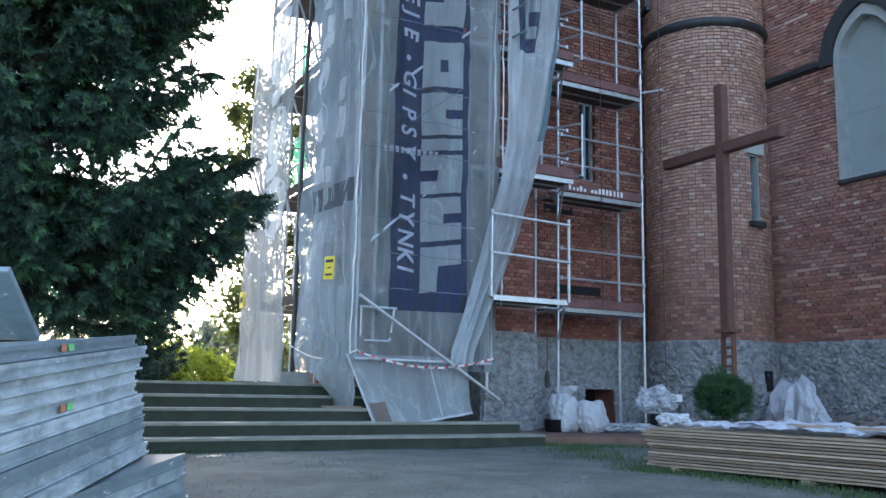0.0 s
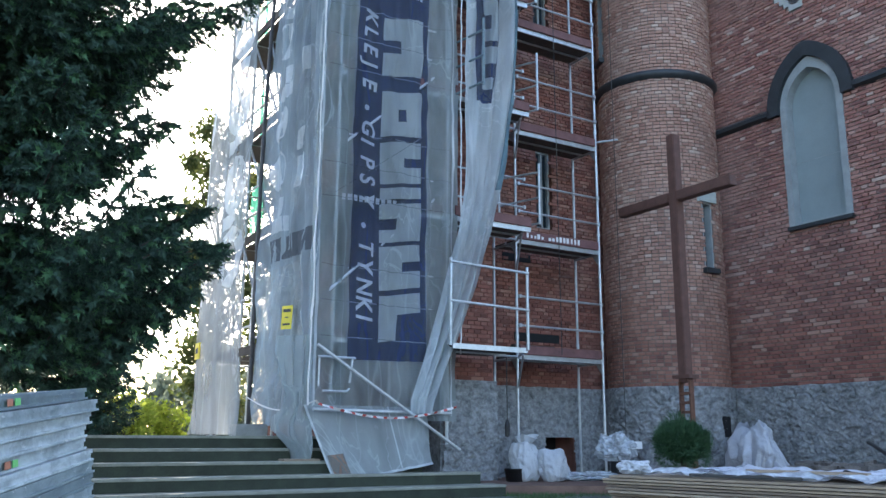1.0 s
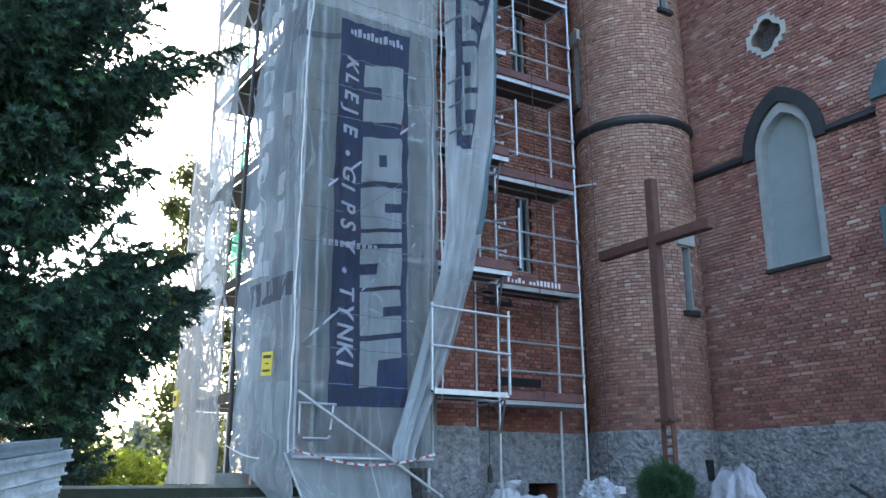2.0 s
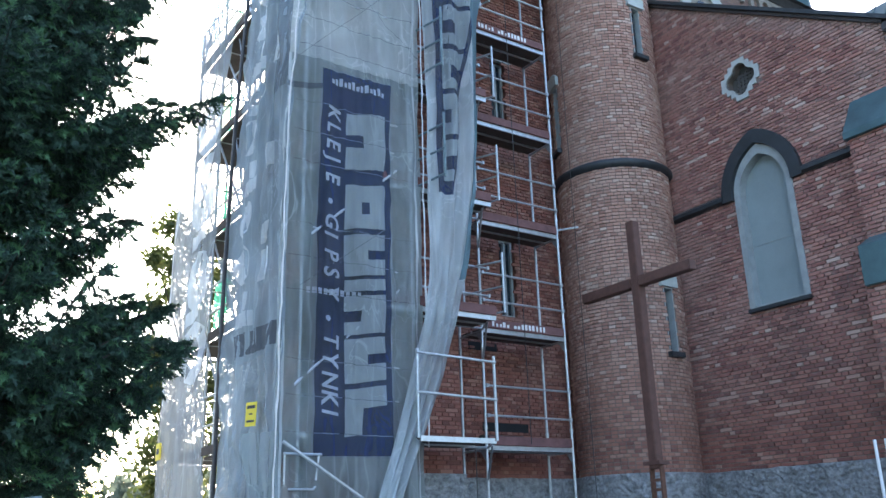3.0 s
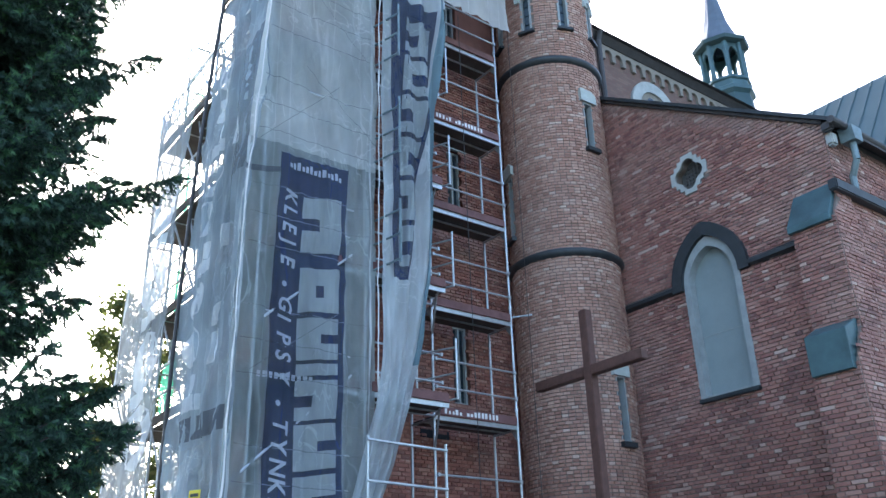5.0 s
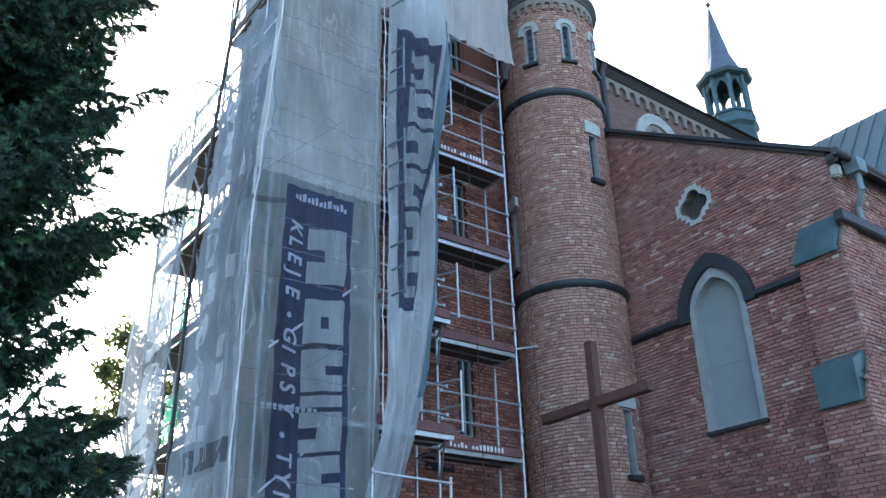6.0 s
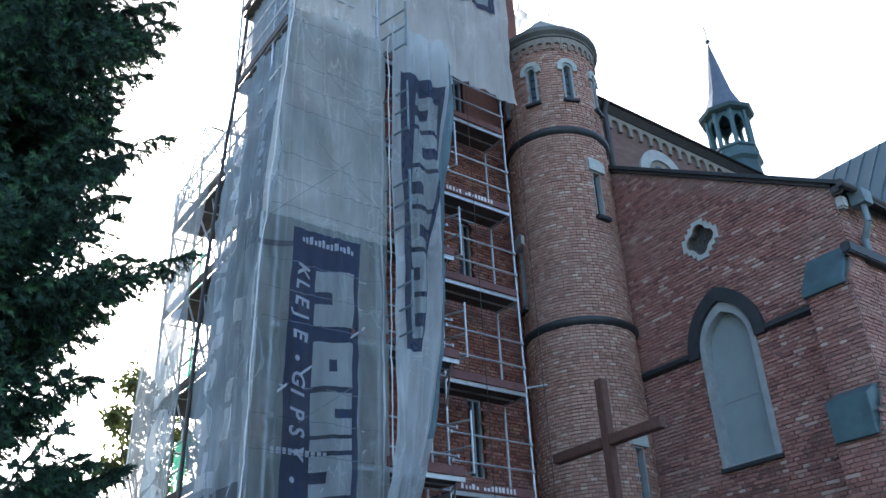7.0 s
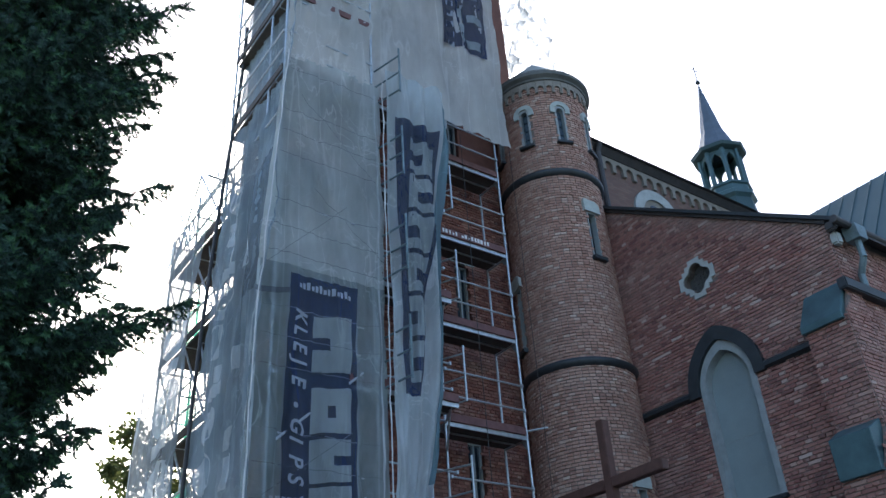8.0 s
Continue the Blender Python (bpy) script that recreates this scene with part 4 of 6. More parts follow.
fl = thing("ridge_turret", "slender copper ridge turret with a pointed spire", "turret")
FC = (28.0, 16.8)
def eight(r0, z0, r1, z1):
    return lathe([(0.001, z0), (r0, z0), (r1, z1), (0.001, z1)], FC, 8)
part("base", eight(1.12, 17.5, 0.92, 20.3), MAT["copper_roof"], fl)
part("band", lathe([(0.9, 20.3), (1.06, 20.45), (1.06, 20.62), (0.92, 20.72), (0.92, 20.95), (1.0, 21.0), (1.0, 21.1), (0.001, 21.12)], FC, 8), MAT["copper"], fl)
for k in range(8):
    a = radians(45 * k)
    part("post", tube((FC[0] + 0.84 * math.cos(a), FC[1] + 0.84 * math.sin(a), 21.05), (FC[0] + 0.84 * math.cos(a), FC[1] + 0.84 * math.sin(a), 22.9), 0.11, 6), MAT["copper"], fl)
    b = a + radians(22.5)
    m = frame_at((FC[0] + 0.78 * math.cos(b), FC[1] + 0.78 * math.sin(b), 21.05), (-math.sin(b), math.cos(b), 0), (math.cos(b), math.sin(b), 0))
    part("arch", plate([(-.33, 1.85), (.33, 1.85), (.33, 0), (.24, 0)] + pointed(0, .24, 0, 1.1, 1.6)[2:] + [(-.24, 0), (-.33, 0)], [], 0.08, m), MAT["copper"], fl)
part("eave", lathe([(0.85, 22.8), (1.14, 22.86), (1.2, 23.0), (0.8, 23.25)], FC, 8), MAT["copper_roof"], fl)
part("spire", lathe([(0.86, 23.2), (0.52, 24.2), (0.04, 27.0), (0.001, 27.0)], FC, 8), MAT["spire"], fl, "blue-grey slated spire")
part("finial", add_tube(tube((*FC, 26.9), (*FC, 28.2), 0.025, 6), (FC[0] - .18, FC[1], 28.0), (FC[0] + .18, FC[1], 28.0), 0.02, 6), MAT["slate"], fl)
bm = bmesh.new(); bmesh.ops.create_uvsphere(bm, u_segments=10, v_segments=8, radius=0.11, matrix=Matrix.Translation((*FC, 27.25)))
part("ball", bm, MAT["slate"], fl)

tr = thing("transept", "church transept with a seamed copper roof", "church", "", "structure")
part("wall", box((26.0, 3.0, 0), (34, 12.7, 14.0)), MAT["brick_far"], tr)
part("roof", prism([(25.3, 13.2), (30, 19.45), (34.7, 13.2)], 15, Matrix(((1, 0, 0, 0), (0, 0, 1, 1.5), (0, 1, 0, 0), (0, 0, 0, 1)))), MAT["copper_roof"], tr, "grey-green seamed copper roof")
for k in range(24):
    y = 1.8 + 0.6 * k
    part("seam", tube((25.3, y, 13.22), (30, y, 19.47), 0.025, 5), MAT["copper_roof"], tr)

# ---- cross ----
cross = thing("cross", "tall stained wooden cross standing before the turret", "cross")
part("post", box((9.95, 9.235, 1.62), (10.11, 9.395, 5.55), None, 0.012), MAT["wood_cross"], cross)
part("arm", box((9.94, 8.18, 4.44), (10.10, 9.232, 4.60), None, 0.012), MAT["wood_cross"], cross)
part("arm", box((9.94, 9.398, 4.44), (10.10, 10.54, 4.60), None, 0.012), MAT["wood_cross"], cross)
part("collar", box((9.92, 9.15, 1.68), (10.14, 9.48, 1.73)), MAT["wood_cross"], cross)
for dy in (-0.1, 0.1):
    part("bracket", box((9.99, 9.315 + dy - 0.015, SLAB), (10.07, 9.315 + dy + 0.015, 1.64)), MAT["rust"], cross, "rusty iron foot bracket")
for k in range(7):
    part("rung", box((10.0, 9.225, 0.6 + 0.14 * k), (10.06, 9.405, 0.64 + 0.14 * k)), MAT["rust"], cross)

# ---- scaffold ----
Y_OUT, Y_IN = 11.77, 12.44
X_A, X_B = 8.70, 10.59
LIFTS = [2.15 + 2.0 * k for k in range(6)]
scaffold = thing("scaffold", "galvanised steel facade scaffold with reddish decks", "scaffold")
R = 0.0242


def standard(x, y, z0, z1, name="post"):
    bm = tube((x, y, z0), (x, y, z1), R, 10)
    z = z0 + 0.3
    while z < z1:
        add_tube(bm, (x, y, z), (x, y, z + 0.07), R + 0.007, 10)
        z += 2.0
    add_box(bm, (x - 0.075, y - 0.075, z0 - 0.006), (x + 0.075, y + 0.075, z0))
    return part(name, bm, MAT["steel"], scaffold)


for x in (X_A, X_B):
    standard(x, Y_OUT, SLAB + 0.006, 13.3)
    standard(x, Y_IN, SLAB + 0.006, 12.9)


def deck(x0, x1, y0, y1, z, lettered=False, toe=True):
    """Two planks in steel edge rails, a toe board before them."""
    w = (y1 - y0) / 2
    for k in range(2):
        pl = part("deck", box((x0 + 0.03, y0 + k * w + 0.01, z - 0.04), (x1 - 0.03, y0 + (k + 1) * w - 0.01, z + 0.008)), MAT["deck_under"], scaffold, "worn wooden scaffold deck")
        part("edge_rail", box((x0 + 0.02, y0 + k * w, z - 0.065), (x1 - 0.02, y0 + k * w + 0.03, z + 0.012)), MAT["steel"], pl)
    if not toe:
        return
    tb = part("toe_board", box((x0 + 0.03, y0 - 0.045, z + 0.015), (x1 - 0.04, y0 - 0.012, z + 0.165), None, 0.004), MAT["deck"], scaffold, "reddish wooden toe board")
    if lettered:
        rng = random.Random(int(z * 10))
        xx = x1 - 0.5
        for i in range(15):
            if i != 9:
                ww = rng.uniform(0.035, 0.06)
                part("print_mark", box((xx - ww, y0 - 0.050, z + 0.045), (xx, y0 - 0.046, z + (0.14 if i < 6 else rng.choice((0.10, 0.135))))), MAT["tape_white"], tb)
            xx -= 0.082


def rails(x0, x1, y, z, seg=8):
    for h in (0.5, 1.0):
        bm = tube((x0, y, z + h), (x1, y, z + h), 0.019, seg)
        for x in (x0 + 0.03, x1 - 0.03):
            add_box(bm, (x - 0.02, y - 0.028, z + h - 0.03), (x + 0.02, y + 0.028, z + h + 0.03))
        part("guard_rail", bm, MAT["steel"], scaffold)


for k, z in enumerate(LIFTS):
    deck(X_A, X_B, Y_OUT, Y_IN, z, k in (1, 4))
    rails(X_A, X_B, Y_OUT - 0.045, z)
    for x in (X_A, X_B):
        part("transom", tube((x, Y_OUT, z - 0.05), (x, Y_IN, z - 0.05), 0.022), MAT["steel"], scaffold)
        part("brace_plate", prism([(0, 0), (0.16, 0), (0, -0.2)], 0.012, Matrix(((0, 0, 1, x - 0.006), (1, 0, 0, Y_OUT + 0.02), (0, 1, 0, z - 0.06), (0, 0, 0, 1)))), MAT["steel"], scaffold)
    if k == 2:
        part("wall_tie", add_tube(tube((X_B + 0.02, Y_OUT + 0.03, z + 0.12), (X_B + 0.42, Y_OUT - 0.16, z + 0.2), 0.02), (X_B, Y_OUT, z + 0.1), (X_B - 0.2, TOWER_Y, z + 0.1), 0.02), MAT["steel"], scaffold)

# the bay that stands forward round the buttress
F_OUT, F_IN, F_A, F_B = 11.0, 11.66, 6.82, 8.36
for k, z in enumerate(LIFTS):
    if k == 0:
        deck(6.66, 8.02, 10.60, F_IN, z - 0.03, False, False)
        for h in (0.56, 1.14):
            part("guard_rail", tube((6.62, 10.575, z + h + 0.04), (8.05, 10.575, z + h), 0.021, 10), MAT["steel"], scaffold)
        for x in (6.64, 8.04):
            part("guard_post", tube((x, 10.60, z - 0.05), (x, 10.60, z + 1.24), R, 10), MAT["steel"], scaffold)
    else:
        deck(F_A + 0.1, F_B + 0.1, F_OUT, F_IN, z)
        rails(F_A + 0.1, F_B + 0.35, F_OUT + 0.5, z)
    part("bracket", add_tube(add_tube(tube((F_B + 0.34, Y_OUT, z - 0.03), (F_B - 0.05, F_OUT, z - 0.03), 0.02), (F_B + 0.34, Y_OUT, z - 0.55), (F_B, F_OUT + 0.15, z - 0.06), 0.018), (F_B + 0.3, F_IN, z - 0.04), (F_B - 0.3, F_IN, z - 0.04), 0.02), MAT["steel"], scaffold)
    # guard frame that closes the end of the bay
    if k:
        bm = bmesh.new()
        x0, y0, x1, y1 = F_B - 0.05, F_IN + 0.05, F_B + 0.28, F_OUT + 0.02
        for h in (0.12, 0.56, 1.0):
            add_tube(bm, (x0, y0, z + h - (0.04 if h < 1 else 0)), (x1, y1, z + h), 0.017, 8)
        add_tube(bm, (x1, y1, z + 0.1), (x1, y1, z + 1.15), 0.02, 8)
        add_tube(bm, (x0, y0, z + 0.1), (x0, y0, z + 1.0), 0.02, 8)
        part("end_guard", bm, MAT["steel"], scaffold)
    # guard frame that pokes out between the nets
    if k > 1:
        bm = bmesh.new()
        for h in (0.1, 0.55, 0.98):
            add_tube(bm, (6.93, 11.05, z + h - 0.1), (7.17, 10.47, z + h), 0.019, 8)
        add_tube(bm, (7.17, 10.49, z + 0.05), (7.17, 10.49, z + 1.18), 0.021, 8)
        # steel frame in the darker zinc colour, which paints its shade
        part("end_guard", bm, MAT["zinc"], scaffold)
# hidden bays behind the netting on two faces
W_X, W_IN = 4.96, 5.62
for x in (4.98, 6.86):
    standard(x, 11.05, 0.8 if x < 5 else 0.7, 20)
    standard(x, 11.72, 0.8 if x < 5 else 0.7, 20)
for y, top in ((13.45, 18.0), (14.95, 11.6), (16.35, 11.2)):
    standard(W_X, y, 0.806, top)
    standard(W_IN, y, 0.806, top)
for k in range(8):
    z = 2.9 + 2.0 * k - 0.75
    deck(W_X, 6.86, 11.05, 11.72, z)
    for h in (0.5, 1.0):
        part("guard_rail", tube((W_X, 11.02, z + h), (6.86, 11.02, z + h), 0.019), MAT["steel"], scaffold)
    for y0, y1 in ((11.05, 13.45), (13.45, 14.95), (14.95, 16.35)):
        if y0 > 12 and z > 11:
            continue
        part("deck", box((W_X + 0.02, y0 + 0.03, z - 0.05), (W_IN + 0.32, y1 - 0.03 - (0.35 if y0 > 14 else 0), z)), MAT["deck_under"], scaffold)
        part("toe_board", box((W_X - 0.03, y0 + 0.03, z + 0.01), (W_X, y1 - 0.03, z + 0.16)), MAT["deck_under"], scaffold)
        for h in (0.5, 1.0):
            part("guard_rail", tube((W_X - 0.03, y0, z + h), (W_X - 0.03, y1, z + h), 0.019), MAT["steel"], scaffold)
            part("guard_rail", tube((W_IN, y0, z + h), (W_IN, y1, z + h), 0.019), MAT["steel"], scaffold)
    if z < 11:
        for y in (13.45, 14.95, 16.35):
            part("transom", tube((W_X, y, z - 0.04), (W_IN, y, z - 0.04), 0.02), MAT["steel"], scaffold)
            part("end_guard", tube((W_X, y, z + 0.95), (W_IN, y, z + 0.95), 0.018), MAT["steel"], scaffold)
        part("brace", tube((W_X - 0.03, 13.45, z), (W_X - 0.03, 14.95, z + 2.0), 0.02), MAT["steel"], scaffold)
        part("brace", tube((W_X - 0.03, 16.35, z), (W_X - 0.03, 14.95, z + 2.0), 0.02), MAT["steel"], scaffold)
        part("brace", tube((W_IN, 16.35, z), (W_X, 16.35, z + 2.0), 0.02), MAT["steel"], scaffold)
        # access ladder inside the bay, and the lattice girder under the deck
        for x in (5.05, 5.35):
            part("ladder_stile", tube((x, 13.6, z), (x, 14.4, z + 2), 0.018), MAT["steel"], scaffold)
        for r in range(7):
            part("rung", tube((5.05, 13.65 + 0.11 * r, z + 0.14 + 0.275 * r), (5.35, 13.65 + 0.11 * r, z + 0.14 + 0.275 * r), 0.013, 6), MAT["steel"], scaffold)
        for r in range(5):
            part("lattice", add_tube(tube((W_X - 0.03, 15.0 + 0.27 * r, z + 0.5), (W_X - 0.03, 15.135 + 0.27 * r, z + 1.0), 0.013, 6), (W_X - 0.03, 15.135 + 0.27 * r, z + 1.0), (W_X - 0.03, 15.27 + 0.27 * r, z + 0.5), 0.013, 6), MAT["steel"], scaffold)
# bare top of the end bays
for z in (10.4, 11.3):
    part("ledger", tube((W_X, 13.3, z), (W_X, 15.1 if z > 11 else 16.4, z), 0.02), MAT["steel"], scaffold)
part("transom", tube((W_X - 0.25, 13.9, 11.42), (W_IN, 13.9, 11.42), 0.024, 10), MAT["steel"], scaffold)
part("brace", tube((4.72, 10.99, 2.65), (6.84, 10.99, 4.6), 0.02), MAT["steel"], scaffold)
part("brace", tube((4.72, 10.99, 4.7), (6.84, 10.99, 6.6), 0.02), MAT["steel"], scaffold)
# base tubes in front of the net
part("brace", add_tube(tube((4.63, 10.73, 2.00), (6.88, 10.73, 0.62), 0.024, 10), (6.11, 10.73, 1.092), (6.17, 10.73, 1.055), 0.034, 10), MAT["steel"], scaffold)
part("ledger", tube((4.62, 10.80, 1.15), (6.78, 10.80, 1.13), 0.022, 10), MAT["steel"], scaffold)
part("handle_frame", add_tube(add_tube(add_tube(add_tube(tube((4.72, 10.92, 1.86), (5.28, 10.92, 1.86), 0.019), (5.24, 10.92, 1.86), (5.20, 10.92, 1.52), 0.017), (5.20, 10.92, 1.44), (5.16, 10.92, 1.40), 0.017), (4.80, 10.92, 1.40), (5.16, 10.92, 1.40), 0.017), (4.74, 10.92, 1.46), (4.74, 10.92, 1.86), 0.017), MAT["steel"], scaffold)

# ---- netting ----
def lean_in(z):
    """How far the nets draw in towards the tower with height."""
    return 0.0053 * max(0, z - 4) ** 2 if z < 13 else 0.43 + 0.03 * (z - 13)


def hung(name, m, outline_u, z0, z1, amp, mat, label, seed, parent=None, du=0.05, dz=0.09, bulge=0.0, lean=0.0):
    """A hanging sheet; outline_u(s, z) gives the place along the wall for s from 0 to 1."""
    w = abs(outline_u(1, (z0 + z1) / 2) - outline_u(0, (z0 + z1) / 2))
    nu, nv = max(4, int(w / du)), int((z1 - z0) / dz)
    verts, faces = [], []
    for j in range(nv + 1):
        z = z0 + (z1 - z0) * j / nv
        for i in range(nu + 1):
            u = outline_u(i / nu, z)
            verts.append(m @ Vector((u, z, sag(u, z, amp, seed) + bulge * math.sin(math.pi * i / nu) - lean * lean_in(z))))
    n = nu + 1
    faces = [(j * n + i, j * n + i + 1, (j + 1) * n + i + 1, (j + 1) * n + i) for j in range(nv) for i in range(nu)]
    ob = link_mesh(name, verts, faces, mat, parent, label if parent else "", True)
    if not parent:
        tagged(ob, label, "netting")
    return ob


def sag(u, z, amp, seed):
    a = noise.noise((u * 3.2 + 0.25 * z, z * 0.28, seed))
    b = noise.noise((u * 9.0 + 0.5 * math.sin(z), z * 0.6, seed + 5))
    tie = 0.6 + 0.4 * math.cos(2 * math.pi * (z - 2.15) / 2.0)
    c = abs(noise.noise((u * 5.5 - 0.4 * z, z * 0.5, seed + 9)))
    e = abs(noise.noise((u * 4.0 + 1.3 * z, z * 1.1 - u * 1.5, seed + 13)))
    g = abs(noise.noise((u * 1.6 + 0.7 * z, z * 1.3 - 0.8 * u, seed + 17)))
    return amp * (1.3 * a * (1.4 - tie) + 0.6 * b - 1.0 * c - 1.0 * e - 0.5 * g)


NF = frame_at((0, 10.94, 0), (1, 0, 0), (0, -1, 0))
FRONT = 3.0


def front_edges(s, z):
    left = 4.59 + lean_in(z) - 0.02 * max(0, 2 - z)
    return left + (6.98 - left + 0.05 * noise.noise((z * 0.9, 3, 1))) * s


front = hung("scaffold_net", NF, front_edges, 1.02, 7.95, 0.055, MAT["net"], "grey translucent scaffold net with a navy printed banner", FRONT, None, 0.03, 0.045)
# upper stretch of the front net, its brighter light put into the colour
over = hung("scaffold_net", NF, front_edges, 7.95, 12.55, 0.055, MAT["net_upper"], "pale warm scaffold net, stronger light above the banner painted in", FRONT)
over["group"] = "scaffold nets"
front["group"] = "scaffold nets"


def printed(name, loops, mat, lift, parent=front):
    """A flat print laid on the front net, following its folds."""
    verts, faces = [], []
    for loop in loops:
        k = len(verts)
        verts += [NF @ Vector((u, z, sag(u, z, 0.055, FRONT) + lift)) for u, z in loop]
        faces.append(tuple(range(k, k + len(loop))))
    return link_mesh(name, verts, faces, mat, parent)


def cells(u0, u1, z0, z1, shear=0.0, nu=10, nv=40):
    q = []
    for j in range(nv):
        for i in range(nu):
            a, b = u0 + (u1 - u0) * i / nu, u0 + (u1 - u0) * (i + 1) / nu
            c, d = z0 + (z1 - z0) * j / nv, z0 + (z1 - z0) * (j + 1) / nv
            q.append([(a, c + shear * (a - u0)), (b, c + shear * (b - u0)), (b, d + shear * (b - u0)), (a, d + shear * (a - u0))])
    return q


def shifted(loops):
    return [[(u + 0.35 * lean_in(z), z) for u, z in c] for c in loops]


printed("banner", shifted(cells(5.18, 6.42, 1.84, 7.80, 0.02, 40, 130)), MAT["banner"], 0.010)
printed("dark_stripe", cells(4.62, 5.20, 7.34, 7.44, 0.14, 8, 2), MAT["net_grey"], 0.009)
# seven plain slanted blocks, each with a bite out of it, stand for the large lettering
BLOCKS = ((7.12, 6.16, (0.0, 0.45, 0.38, 0.62)), (5.90, 5.18, (0.38, 0.62, 0.35, 0.60)), (5.09, 4.44, (0.55, 1.01, 0.38, 0.62)), (4.38, 4.20, None),
          (4.13, 3.55, (0.0, 0.42, 0.36, 0.60)), (3.49, 2.84, (0.55, 1.01, 0.38, 0.62)), (2.76, 2.10, (0.45, 1.01, -0.01, 0.55)))
for z1, z0, bite in BLOCKS:
    q = []
    nu, nv, skew = 20, 18 if bite else 5, 0.17
    for c in range(nu):
        for r in range(nv):
            fu, fv = (c + 0.5) / nu, (r + 0.5) / nv
            if bite and bite[0] < fu < bite[1] and bite[2] < fv < bite[3]:
                continue
            loop = []
            for du, dv in ((0, 0), (1, 0), (1, 1), (0, 1)):
                u = 5.62 + 0.70 * (c + du) / nu
                loop.append((u, z0 + (z1 - z0) * (r + dv) / nv + skew * (u - 5.62)))
            q.append(loop)
    printed("block", shifted(q), MAT["banner_light"], 0.022)
for k in range(13):
    printed("print_mark", cells(5.36 + 0.075 * k, 5.41 + 0.075 * k, 7.56, 7.64 + 0.03 * (k % 3), 0.0, 2, 2), MAT["words"], 0.026)
for k in range(10):
    printed("print_mark", cells(5.02 + 0.09 * k, 5.08 + 0.09 * k, 4.13, 4.22, 0.0, 2, 2), MAT["words"], 0.020)


def words(text, u, z, size, pitch, mat, parent):
    """Letters that read downwards, turned a quarter; each one a part."""
    for k, ch in enumerate(text):
        c = bpy.data.curves.new("letter", "FONT")
        c.body, c.size, c.shear, c.resolution_u, c.offset = ch, size, 0.2, 3, 0.007
        tmp = bpy.data.objects.new("letter", c)
        scene.collection.objects.link(tmp)
        me = bpy.data.meshes.new_from_object(tmp.evaluated_get(bpy.context.evaluated_depsgraph_get()))
        bpy.data.objects.remove(tmp)
        for v in me.vertices:
            zz = z - pitch * k - v.co.x
            uu = u + v.co.y + 0.35 * lean_in(zz)
            v.co = NF @ Vector((uu, zz, sag(uu, zz, 0.055, FRONT) + 0.038))
        me.materials.clear()
        me.materials.append(mat)
        ob = new("letter", me)
        ob.parent = parent


words("KLEJE", 5.29, 7.18, 0.33, 0.278, MAT["words"], front)
words("GIPSY", 5.29, 5.3999999999999995, 0.33, 0.278, MAT["words"], front)
words("TYNKI", 5.29, 3.57, 0.33, 0.268, MAT["words"], front)
for z in (5.58, 3.78):
    printed("dot", [[(5.36 + 0.045 * math.cos(q), z + 0.045 * math.sin(q)) for q in np.linspace(0, 5.8, 12)]], MAT["words"], 0.034)


def skirt_point(s, t, lift=0.0):
    """s runs along the skirt, t from its hem up to the rail."""
    low = Vector((4.90 + 1.46 * s, 0, 0.17 + 0.26 * s ** 0.9))
    high = Vector((4.53 + 1.90 * s, 0, 1.21))
    p = low.lerp(high, t)
    y = 10.60 + 0.31 * t ** 0.7 - 0.05 * math.sin(math.pi * s) * (1 - t) + 0.035 * noise.noise((p.x * 2.2 + t, t * 1.3, 8)) + 0.05 * math.exp(-((s - 0.74 - 0.1 * t) / 0.05) ** 2) + 0.03 * (1 - t) * noise.noise((p.x * 6, t, 3))
    return Vector((p.x, y - lift, p.z))


def skirt_part(name, s0, s1, t0, t1, nu, nv, mat, lift=0.0, parent=None):
    verts = [skirt_point(s0 + (s1 - s0) * i / nu, t0 + (t1 - t0) * j / nv, lift) for j in range(nv + 1) for i in range(nu + 1)]
    n = nu + 1
    return link_mesh(name, verts, [(j * n + i, j * n + i + 1, (j + 1) * n + i + 1, (j + 1) * n + i) for j in range(nv) for i in range(nu)], mat, parent, "", True)


sk = tagged(skirt_part("scaffold_net", 0, 1, 0, 1, 46, 26, MAT["net_skirt"]), "loose grey net skirt with pale hems over the steps", "netting", "scaffold nets")
skirt_part("hem", 0, 0.018, 0, 1, 2, 26, MAT["hem_pale"], 0.004, sk)
skirt_part("hem", 0, 1, 0, 0.035, 46, 2, MAT["hem_pale"], 0.005, sk)
skirt_part("seam", 0.66, 0.672, 0, 1, 2, 26, MAT["hem_pale"], 0.006, sk)
skirt_part("stain", 0.03, 0.17, 0.04, 0.36, 8, 8, MAT["rust_net"], 0.008, sk)
# pale hems along the front net
for u in (4.66, 6.86):
    printed("hem", cells(u, u + 0.035, 1.1, 7.94, 0, 1, 80), MAT["hem_pale"], 0.012)
printed("hem", cells(6.86, 6.895, 7.96, 12.3, 0, 1, 50), MAT["hem_pale"], 0.012, over)
